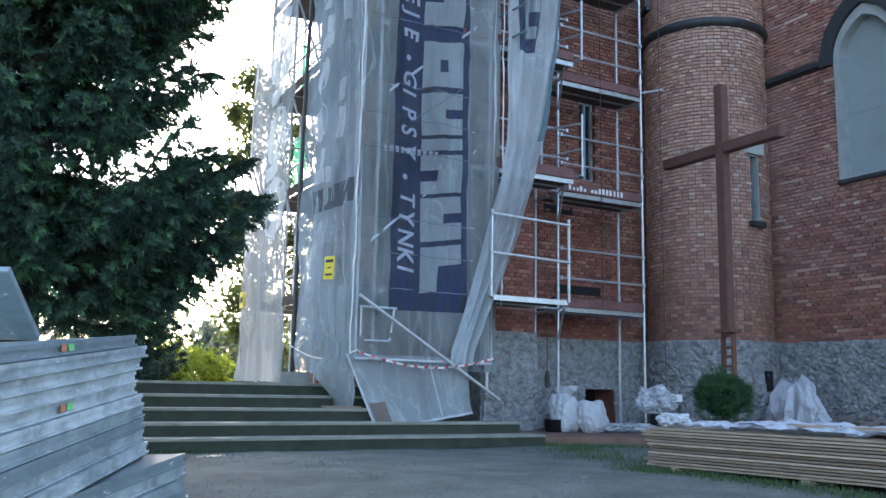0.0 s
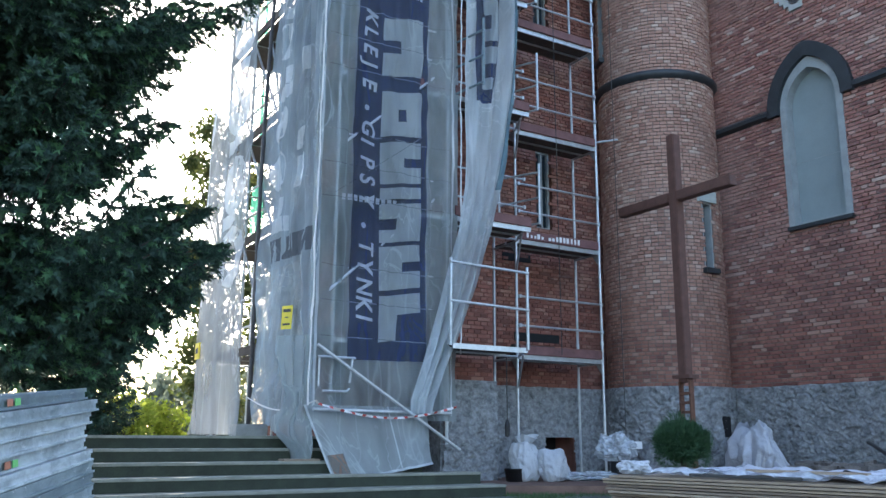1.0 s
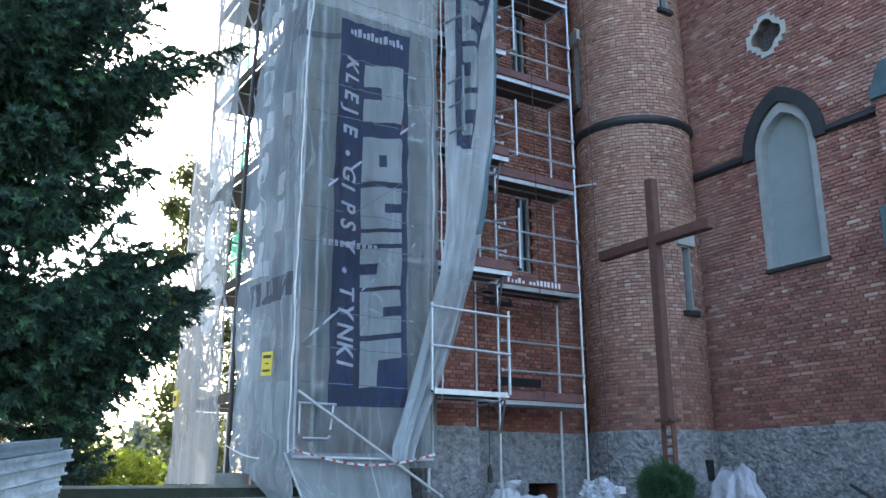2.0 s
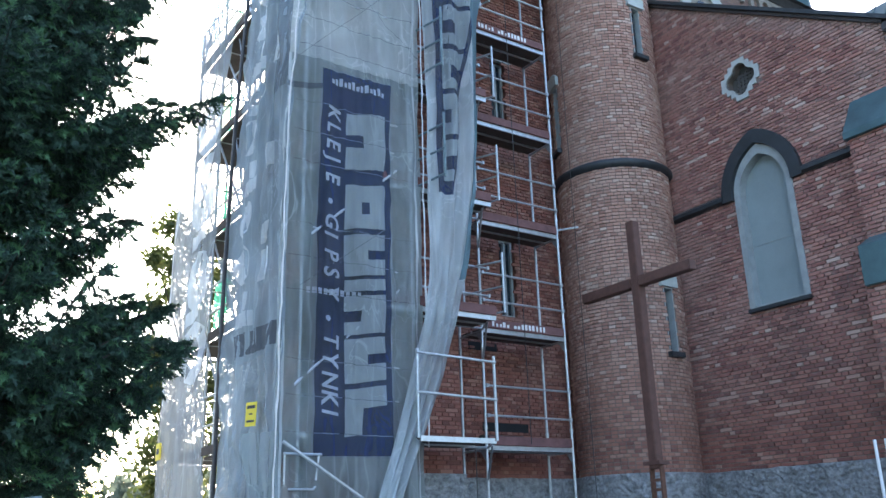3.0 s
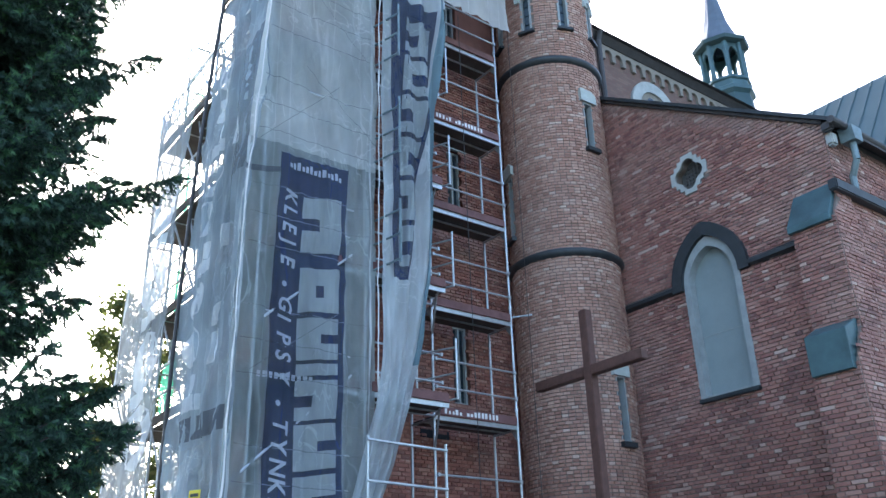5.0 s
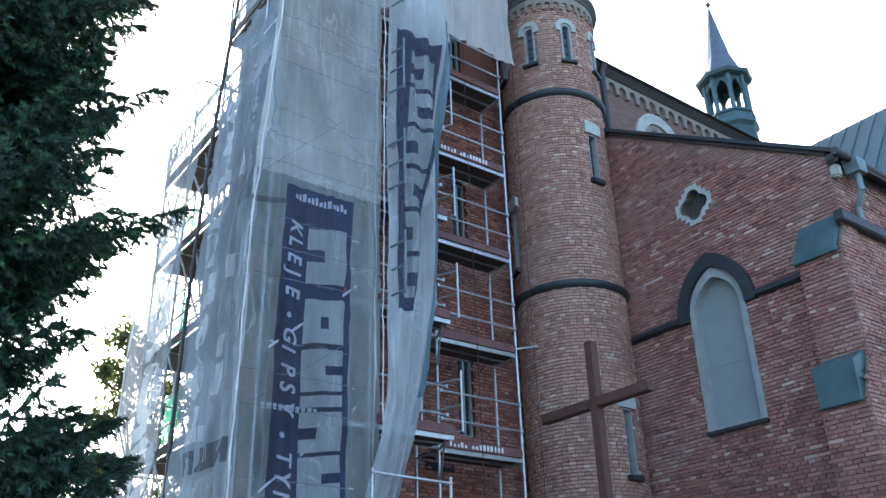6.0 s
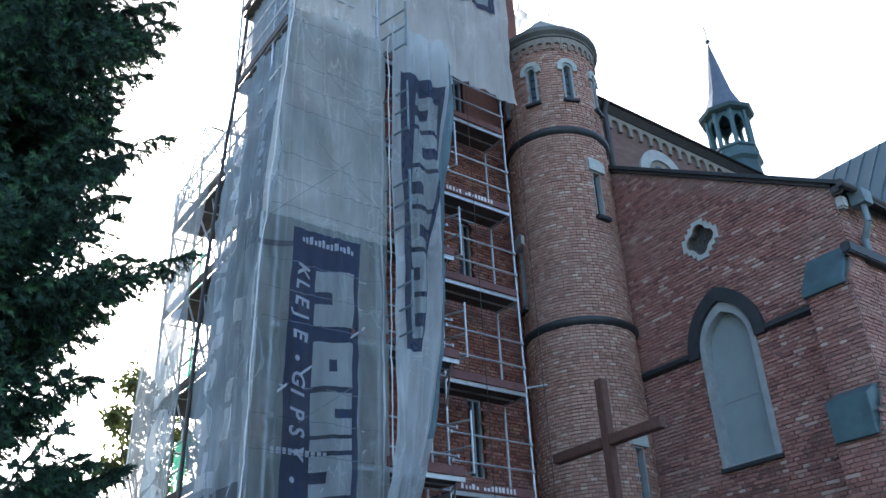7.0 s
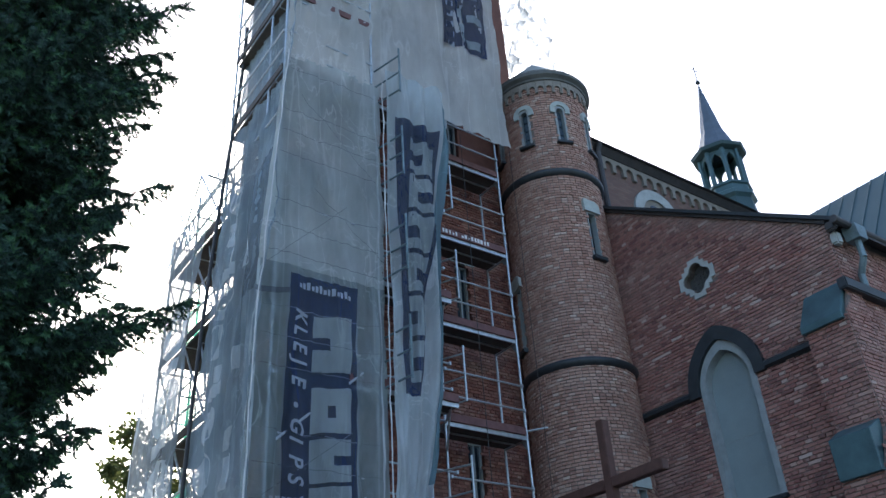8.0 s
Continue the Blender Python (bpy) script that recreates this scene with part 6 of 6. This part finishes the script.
def tarp():
    verts, faces = [], []
    nu, nv = 180, 40
    for j in range(nv + 1):
        t = j / nv
        for i in range(nu):
            a = 2 * math.pi * i / nu
            ca, sa = math.cos(a), math.sin(a)
            fold = 1 + 0.45 * noise.noise((ca * 1.6, sa * 1.6, t * 1.3)) + 0.7 * t ** 0.6 * (0.3 - abs(noise.noise((ca * 2.3, sa * 2.3, t * 1.6)))) - 0.25 * t * abs(noise.noise((ca * 8, sa * 8, t * 1.1))) + 0.2 * noise.noise((ca * 2, sa * 2, t * 5))
            r = (0.20 + 0.31 * t ** 0.9) * fold
            top = 0.84 + 0.20 * abs(math.cos(a - 1.2)) + 0.13 * noise.noise((ca * 3, sa * 3, t * 3)) - 0.10 * abs(noise.noise((ca * 2, sa * 2, t * 5)))
            verts.append((12.05 + 0.6 * r * ca, 9.78 + 1.15 * r * sa, SLAB + 0.02 + (top - SLAB) * (1 - t ** 1.2)))
    faces = [(j * nu + i, j * nu + (i + 1) % nu, (j + 1) * nu + (i + 1) % nu, (j + 1) * nu + i) for j in range(nv) for i in range(nu)]
    faces.append(tuple(range(nu))[::-1])
    ob = link_mesh("tarpaulin", verts, faces, MAT["sheet_grey"], None, "", True)
    tagged(ob, "pale tarpaulin draped in folds over a heap", "tarpaulin")


tarp()


def mound(x, y):
    return SLAB + 0.32 * max(0, min(1, (x - 11.8) / 0.7)) * max(0, min(1, (9.75 - y) / 0.5)) * max(0, min(1, (y - 5.0) / 0.5)) * (0.8 + 0.3 * noise.noise((x * 1.7, y * 1.7, 4)))


xs, ys = [11.75 + 0.1 * i for i in range(13)], [4.95 + 0.1 * j for j in range(49)]
hv = [(x, y, mound(x, y) + 0.004 + 0.02 * abs(noise.noise((x * 7, y * 7, 1)))) for y in ys for x in xs]
heap = link_mesh("rubble_heap", hv, [(j * 13 + i, j * 13 + i + 1, (j + 1) * 13 + i + 1, (j + 1) * 13 + i) for j in range(48) for i in range(12)], MAT["rubble"], None, "", True)
tagged(heap, "low heap of mortar dust and broken stone", "rubble", "", "stuff")
rng = random.Random(23)
for k in range(90):
    x, y = rng.uniform(11.9, 12.95), rng.uniform(5.2, 9.6)
    bm = box((-1, -1, -1), (1, 1, 1))
    for v in bm.verts:
        v.co *= rng.uniform(0.75, 1.15)
    bmesh.ops.bevel(bm, geom=list(bm.edges), offset=0.18, segments=1, affect="EDGES")
    bm.transform(pose(x, y, mound(x, y) + 0.02, rng.uniform(-14, 14), rng.uniform(-14, 14), rng.uniform(0, 180)) @ Matrix.Diagonal((rng.uniform(0.09, 0.22), rng.uniform(0.07, 0.14), rng.uniform(0.03, 0.055), 1)))
    tagged(part("stone", bm, MAT["rubble"]), "broken dark stone slab in the rubble heap", "stone", "rubble")
tagged(part("iron_bar", tube((12.9, 8.3, 0.75), (11.9, 7.0, 0.35), 0.03, 8), MAT["cable"]), "dark iron bar leaning over the rubble", "bar")
for dy in (0, 0.16):
    tagged(part("railing_post", tube((11.5, 6.55 + dy, SLAB), (11.5, 6.55 + dy, 1.84), 0.022, 10), MAT["white_paint"]), "thin white painted metal post", "post", "white posts")


# dwarf pine before the cross
def needles(centre, rx, rz, count, seed, length, width, lo=-1.0):
    rng = random.Random(seed)
    v, f = [], []
    for _ in range(count):
        d = Vector((rng.gauss(0, 1), rng.gauss(0, 1), rng.gauss(0, 1))).normalized()
        if d.z < lo:
            d.z = abs(d.z)
        k = rng.uniform(0.55, 1.0) ** 0.5 * (1 + 0.16 * noise.noise(d * 2.5 + Vector((seed, 0, 0))))
        p = Vector(centre) + Vector((d.x * rx, d.y * rx, d.z * rz)) * k
        way = (d + Vector((rng.gauss(0, .35), rng.gauss(0, .35), 0.5 + rng.gauss(0, .3)))).normalized() * length * rng.uniform(.6, 1.2)
        side = way.cross(Vector((rng.gauss(0, 1), rng.gauss(0, 1), rng.gauss(0, 1)))).normalized() * width
        n = len(v)
        v += [p - side, p + side, p + way]
        f.append((n, n + 1, n + 2))
    return v, f


bush = thing("dwarf_pine", "round dark green dwarf pine before the cross", "shrub", at=pose(9.2, 8.66, 0))
bush.matrix_world = Matrix.Identity(4)
part("stem", tube((9.2, 8.66, SLAB), (9.2, 8.66, 0.6), 0.04, 8), MAT["bark"], bush)
v, f = [], []
rng = random.Random(77)
for k in range(46):
    d = Vector((rng.gauss(0, 1), rng.gauss(0, 1), rng.gauss(0.15, 1))).normalized()
    q = rng.uniform(0.35, 1.0)
    v1, f1 = needles((9.2 + 0.31 * d.x * q, 8.66 + 0.31 * d.y * q, 0.72 + 0.28 * d.z * q), 0.15, 0.17, 520, 100 + k, 0.085, 0.004)
    f += [tuple(i + len(v) for i in t) for t in f1]
    v += v1
link_mesh("crown", v, f, MAT["bush_needle"], bush)

# stack of aluminium panels beside the camera
SU = Vector((0.454, 0.891, 0.087)).normalized()
SV = Vector((-0.891, 0.454, -0.075)).normalized()
SW = SU.cross(SV) * -1
SW = SW if SW.z > 0 else -SW


def panel_mesh(length, width, h):
    """A shallow tray: flat plate with a folded edge all round and ribs below."""
    bm = box((-length, 0, h - 0.012), (0, width, h))
    add_box(bm, (-length, 0.0, 0.012), (0, 0.012, h - 0.012))
    add_box(bm, (-length, -0.014, 0.0), (0.004, 0.03, 0.012))
    add_box(bm, (-length, -0.008, h - 0.02), (0.004, 0.03, h + 0.002))
    add_box(bm, (-0.012, 0.012, 0.0), (0.0, width, h - 0.012))
    for k in range(1, 7):
        add_box(bm, (-length * k / 7 - 0.02, 0.03, 0.005), (-length * k / 7 + 0.02, width, h - 0.012))
    me = bpy.data.meshes.new("panel")
    bm.to_mesh(me)
    bm.free()
    me.materials.append(MAT["aluminium"])
    return me


PANEL = panel_mesh(4.2, 1.1, 0.060)


def stack(o, count, name, label, spread_, seed, fan=0.0, step=0.067, tags=()):
    rng = random.Random(seed)
    st = thing(name, label, "panels", "panel stacks")
    for k in range(count):
        ob = new("panel", PANEL)
        ob.parent = st
        p = o + SW * (step * k) + SU * rng.uniform(-spread_, spread_) + SV * rng.uniform(-0.035, 0.035)
        ob.matrix_world = Matrix(((SU.x, SV.x, SW.x, p.x), (SU.y, SV.y, SW.y, p.y), (SU.z, SV.z, SW.z, p.z), (0, 0, 0, 1))) @ pose(0, 0, 0, 0, 0, fan * k + rng.uniform(-0.5, 0.5))
        if k in tags:
            for dx, mt in ((-0.95, "green_tag"), (-1.03, "orange_tag")):
                tg = part("sticker", box((dx - 0.024, -0.0185, 0.016), (dx + 0.03, -0.0145, 0.048)), MAT[mt], ob)
                tg.matrix_basis = Matrix.Identity(4)
    return st


stack(Vector((1.01, 5.23, -0.27)), 20, "panel_stack", "tall stack of grey aluminium formwork panels", 0.055, 4, 0.0, 0.067, (19, 15, 6))
stack(Vector((1.22, 5.15, -0.33)), 11, "panel_stack", "low stack of grey aluminium panels", 0.06, 9, -1.2, 0.067)
tagged(part("short_board", box((-0.5, 0, 0), (0, 0.5, 0.04), Matrix.Translation((0.34, 4.95, 0.99)) @ pose(0, 0, 0, 0, 38, 62), 0.004), MAT["aluminium"]), "short grey metal board lying on the stack", "board")
block = tagged(part("concrete_block", box((3.95, 11.85, 0.80), (4.4, 12.1, 0.96), None, 0.012), MAT["concrete"]), "grey hollow concrete block on the landing", "block")
tagged(part("base_plank", box((4.25, 10.80, 0.47), (4.75, 11.02, 0.51), None, 0.005), MAT["plank"]), "short plank under the scaffold foot", "plank")
# warning sign and tape
sign = thing("warning_sign", "yellow warning sign with black lines on the net", "sign", "warning signs")
sm = Matrix.Translation((4.535, 11.66, 2.46)) @ pose(0, 0, 0, 0, 3, 28)
part("board", box((-0.004, -0.095, -0.17), (0.004, 0.095, 0.17), sm), MAT["yellow"], sign)
for k, (w, h) in enumerate(((0.07, 0.045), (0.03, 0.02), (0.065, 0.03))):
    part("print_mark", box((-0.009, -w, 0.10 - 0.10 * k - h / 2), (-0.005, w, 0.10 - 0.10 * k + h / 2), sm), MAT["black"], sign)
sign2 = thing("warning_sign", "small yellow sign on the thin net", "sign", "warning signs")
part("board", box((4.575, 16.15, 2.2), (4.60, 16.4, 2.5)), MAT["yellow"], sign2)
part("print_mark", box((4.568, 16.2, 2.3), (4.572, 16.34, 2.4)), MAT["black"], sign2)
tape = thing("barrier_tape", "red and white barrier tape sagging between poles", "tape")
pts = [Vector((4.44 + 0.17 * i / 20, 12.95 - 2.25 * i / 20, 1.38 - 0.16 * math.sin(math.pi * i / 20) - 0.12 * i / 20)) for i in range(21)] + [Vector((4.65 + 2.15 * i / 40, 10.70, 1.22 - 0.17 * math.sin(math.pi * i / 40) )) for i in range(41)]
for i, (p, q) in enumerate(zip(pts, pts[1:])):
    tw = 0.022 * math.sin(i * 0.9)
    n = Vector((0, -0.012, 0))
    up = Vector((0, tw, 0.014 if i > 20 else 0.009))
    bm = bmesh.new()
    vs = [bm.verts.new(c) for c in (p - up, q - up, q + up, p + up, p - up + n, q - up + n, q + up + n, p + up + n)]
    for fc in ((0, 1, 2, 3), (7, 6, 5, 4), (0, 4, 5, 1), (1, 5, 6, 2), (2, 6, 7, 3), (3, 7, 4, 0)):
        bm.faces.new([vs[c] for c in fc])
    part("stripe", bm, MAT["tape_red" if i % 3 == 0 and i > 20 else "tape_white"], tape)


# ---- trees ----
def needle_mesh(name, twigs, per_metre, length, width, mat, parent, seed):
    """Needles round every twig, as one mesh of small blades."""
    g = np.random.default_rng(seed)
    seg = np.array([(*p, *q) for p, q in twigs])
    p, d = seg[:, :3], seg[:, 3:] - seg[:, :3]
    size = np.linalg.norm(d, axis=1)
    pick = np.repeat(np.arange(len(seg)), np.maximum(6, (size * per_metre).astype(int)))
    o = p[pick] + d[pick] * g.random((len(pick), 1)) ** 0.9
    way = d[pick] / size[pick][:, None]
    side = np.cross(way, g.normal(size=(len(pick), 3)))
    side /= np.linalg.norm(side, axis=1)[:, None] + 1e-9
    w = side + way * 0.8
    w *= (length * g.uniform(0.7, 1.25, len(pick)) / np.linalg.norm(w, axis=1))[:, None]
    e = np.cross(side, way) * width
    co = np.stack([o - e, o + e, o + w], 1).reshape(-1, 3)
    n = len(pick)
    me = bpy.data.meshes.new(name)
    me.vertices.add(3 * n)
    me.loops.add(3 * n)
    me.polygons.add(n)
    me.vertices.foreach_set("co", co.ravel())
    me.loops.foreach_set("vertex_index", np.arange(3 * n, dtype=np.int32))
    me.polygons.foreach_set("loop_start", np.arange(0, 3 * n, 3, dtype=np.int32))
    me.update(calc_edges=True)
    me.materials.append(mat)
    ob = new(name, me)
    ob.parent = parent
    return ob


def spruce(name, base, height, radius, label, seed, branches, needle_len, needle_w, per_metre, trunk_r, twig_gap=0.1, young=0.0, tiers=(), full=0.3, low=0.9):
    """radius(z) gives how far the boughs reach; side twigs, hanging twigs and their shoots carry the needles.
    full is the share of boughs spread all round; the rest grow towards the open yard."""
    rng = random.Random(seed)
    tree = thing(name, label, "tree")
    B = Vector(base)
    tb = bmesh.new()
    add_tube(tb, B, B + Vector((0, 0, height)), trunk_r, 12, 0.02)
    lv, lf, old, fresh = [], [], [], []
    for b in range(branches):
        z = low + (height - low - 0.1) * ((b + rng.random()) / branches) ** 1.15
        z = min(tiers, key=lambda q: abs(q - z)) + rng.gauss(0, 0.085) if tiers else z
        a = b * 2.39996 if rng.random() < full else radians(rng.uniform(-150, 60))
        L = radius(z + 0.22) * rng.choice((rng.uniform(0.62, 0.9), rng.uniform(0.85, 1.13)))
        if L < 0.15:
            continue
        h = Vector((math.cos(a), math.sin(a), 0))
        across = Vector((-h.y, h.x, 0))
        droop = rng.uniform(0.10, 0.26) * L
        pts_ = [B + Vector((0, 0, z)) + h * (L * i / 8) + Vector((0, 0, 0.10 * L * i / 8 - droop * math.sin(math.pi * min(1, i / 8 * 1.1)) + 0.5 * droop * (i / 8) ** 3)) for i in range(9)]
        k0 = len(lv)
        for i, c in enumerate(pts_):
            r_ = 0.022 * (1 - i / 9) + 0.004
            lv += [c + across * r_ * math.cos(q) + UP * r_ * math.sin(q) for q in (0, 2.09, 4.19)]
        lf += [(k0 + i * 3 + q, k0 + i * 3 + (q + 1) % 3, k0 + i * 3 + 3 + (q + 1) % 3, k0 + i * 3 + 3 + q) for i in range(8) for q in range(3)]
        s = 0.16 * L
        while s < L:
            t = s / L
            i = min(7, int(t * 8))
            o = pts_[i].lerp(pts_[i + 1], t * 8 - i)
            spread_ = 0.13 + 0.36 * min(1, (L - s) / (0.55 * L))
            for sd in (-1, 1):
                tl = spread_ * min(1, 0.6 * L) * rng.uniform(0.7, 1.15)
                w = (h * rng.uniform(0.5, 0.9) + across * sd * rng.uniform(0.5, 1.0) + Vector((0, 0, rng.uniform(-0.5, 0.0)))).normalized() * tl
                old.append((o, o + w))
                for q in (0.35, 0.6, 0.85):
                    o2 = o + w * q
                    w2 = (w.normalized() + h * rng.uniform(-0.3, 0.8) + across * rng.uniform(-0.6, 0.6) + Vector((0, 0, rng.uniform(-0.55, 0.1)))).normalized() * tl * rng.uniform(0.3, 0.55)
                    (fresh if rng.random() < young else old).append((o2, o2 + w2))
            w = (h * rng.uniform(0.0, 0.7) + across * rng.uniform(-0.4, 0.4) - UP).normalized() * rng.uniform(0.14, 0.34)
            old.append((o, o + w))
            w = (h * rng.uniform(-0.3, 0.8) + across * rng.uniform(-0.8, 0.8) + UP * rng.uniform(-1.2, 0.1)).normalized() * rng.uniform(0.10, 0.25)
            old.append((o, o + w))
            old.append((o, pts_[min(8, i + 1)]))
            s += twig_gap * rng.uniform(0.7, 1.3)
        for q in range(9):
            w = (h + across * rng.uniform(-0.7, 0.7) + Vector((0, 0, rng.uniform(-0.3, 0.3)))).normalized() * rng.uniform(0.10, 0.2)
            (fresh if young and q < 2 else old).append((pts_[8], pts_[8] + w))
    part("trunk", tb, MAT["bark"], tree)
    tagged(link_mesh("branchwork", lv, lf, MAT["bark"], tree), kind="stuff")
    needle_mesh("crown", old, per_metre, needle_len, needle_w, MAT["needle"], tree, seed)
    # paler shoots scattered through the crown double as painted highlights
    if fresh:
        needle_mesh("fresh_growth", fresh, per_metre, needle_len, needle_w, MAT["needle_tip"], tree, seed + 1)
    return tree


REACH = [(0.0, 0.0), (1.3, 0.9), (1.7, 1.8), (2.3, 1.9), (2.85, 2.05), (3.15, 1.3), (3.45, 1.1), (3.75, 1.4), (4.05, 1.15), (4.35, 1.2), (4.65, 2.08), (5.1, 2.05), (5.4, 1.55), (5.85, 1.3), (6.4, 1.5), (7.0, 1.85), (7.5, 1.6), (8.05, 1.4), (8.75, 1.85), (9.8, 1.5), (11.5, 1.2), (14.0, 0.1)]


TIERS = (1.65, 2.1, 2.5, 2.75, 3.5, 4.35, 4.55, 4.75, 4.95, 5.8, 6.65, 7.1, 7.6, 8.4, 8.9, 9.6, 10.3, 11.0, 11.8, 12.6, 13.4)


def reach(z):
    return float(np.interp(z, [a for a, _ in REACH], [r for _, r in REACH]))


spruce("spruce_tree", (0.42, 8.75, -0.05), 14.0, reach, "big dark green spruce with drooping boughs", 41, 470, 0.066, 0.0105, 120, 0.19, 0.10, 0.38, TIERS, 0.3, 1.8)
spruce("spruce_tree", (3.2, 18.6, 0.0), 4.4, lambda z: 1.15 * (1 - z / 4.4) + 0.05, "small dark spruce behind the landing", 43, 110, 0.08, 0.014, 60, 0.08, 0.16, 0.0, (), 1.0)


def broadleaf(name, base, height, rx, count, label, seed, mat, leaf_size=0.09, trunk=0.16, low=0.15):
    rng = random.Random(seed)
    tree = thing(name, label, "tree")
    B = Vector(base)
    tb = bmesh.new()
    add_tube(tb, B, B + Vector((0.1, 0, height * 0.6)), trunk, 10, trunk * 0.5)
    lb = bmesh.new()
    v, f = [], []
    clumps = []
    for k in range(26):
        t = low + (1 - low) * (k + rng.random()) / 26
        a = k * 2.4
        r = rx * math.sqrt(max(0.05, 1 - ((t - 0.55) / 0.5) ** 2)) * rng.uniform(0.4, 1.0)
        c = B + Vector((r * math.cos(a), r * math.sin(a), height * t))
        s = B + Vector((0.05, 0, height * min(0.58, t * 0.8)))
        add_tube(lb, s, c, trunk * 0.25, 5, 0.01)
        clumps.append((c, rx * rng.uniform(0.25, 0.5)))
    for _ in range(count):
        c, r = rng.choice(clumps)
        d = Vector((rng.gauss(0, 1), rng.gauss(0, 1), rng.gauss(0, 1))).normalized() * r * rng.uniform(0.2, 1.15)
        p = c + d
        n1 = Vector((rng.gauss(0, 1), rng.gauss(0, 1), rng.gauss(0, 1))).normalized()
        n2 = n1.cross(Vector((rng.gauss(0, 1), rng.gauss(0, 1), rng.gauss(0, 1)))).normalized()
        s = leaf_size * rng.uniform(0.6, 1.3)
        k = len(v)
        v += [p - n1 * s, p - n2 * s * 0.5, p + n1 * s, p + n2 * s * 0.5]
        f.append((k, k + 1, k + 2, k + 3))
    part("trunk", tb, MAT["bark"], tree)
    part("branchwork", lb, MAT["bark"], tree)
    link_mesh("crown", v, f, MAT[mat], tree)
    return tree


broadleaf("deciduous_tree", (8.75, 29.0, 0), 11.5, 1.75, 7500, "tall leafy tree behind the scaffold", 51, "leaf", 0.13, 0.2)
for k, (x, y, h, r) in enumerate(((4.6, 22.5, 1.75, 0.9), (5.6, 23.0, 1.5, 0.8), (3.6, 23.0, 1.4, 0.9), (2.6, 22.3, 1.5, 0.8))):
    t_ = broadleaf("shrub", (x, y, 0), h, r, 3800, "bright yellow-green shrub, sunlight painted into its leaves", 60 + k, "leaf_bright", 0.06, 0.03, 0.1)
    tagged(t_, category="shrub", group="shrubs")
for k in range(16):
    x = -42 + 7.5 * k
    t_ = broadleaf("far_tree", (x + 3 * math.sin(k * 5), 78 + 8 * math.sin(k * 2.3), 0), 7.5 + 2.5 * math.sin(k * 3.7), 5.0, 2200, "tree on the horizon, haze painted into its pale leaves", 80 + k, "leaf_far", 0.42, 0.3, 0.05)
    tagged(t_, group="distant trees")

# ---- brickwork, laid last ----
for lay in LATER:
    lay()
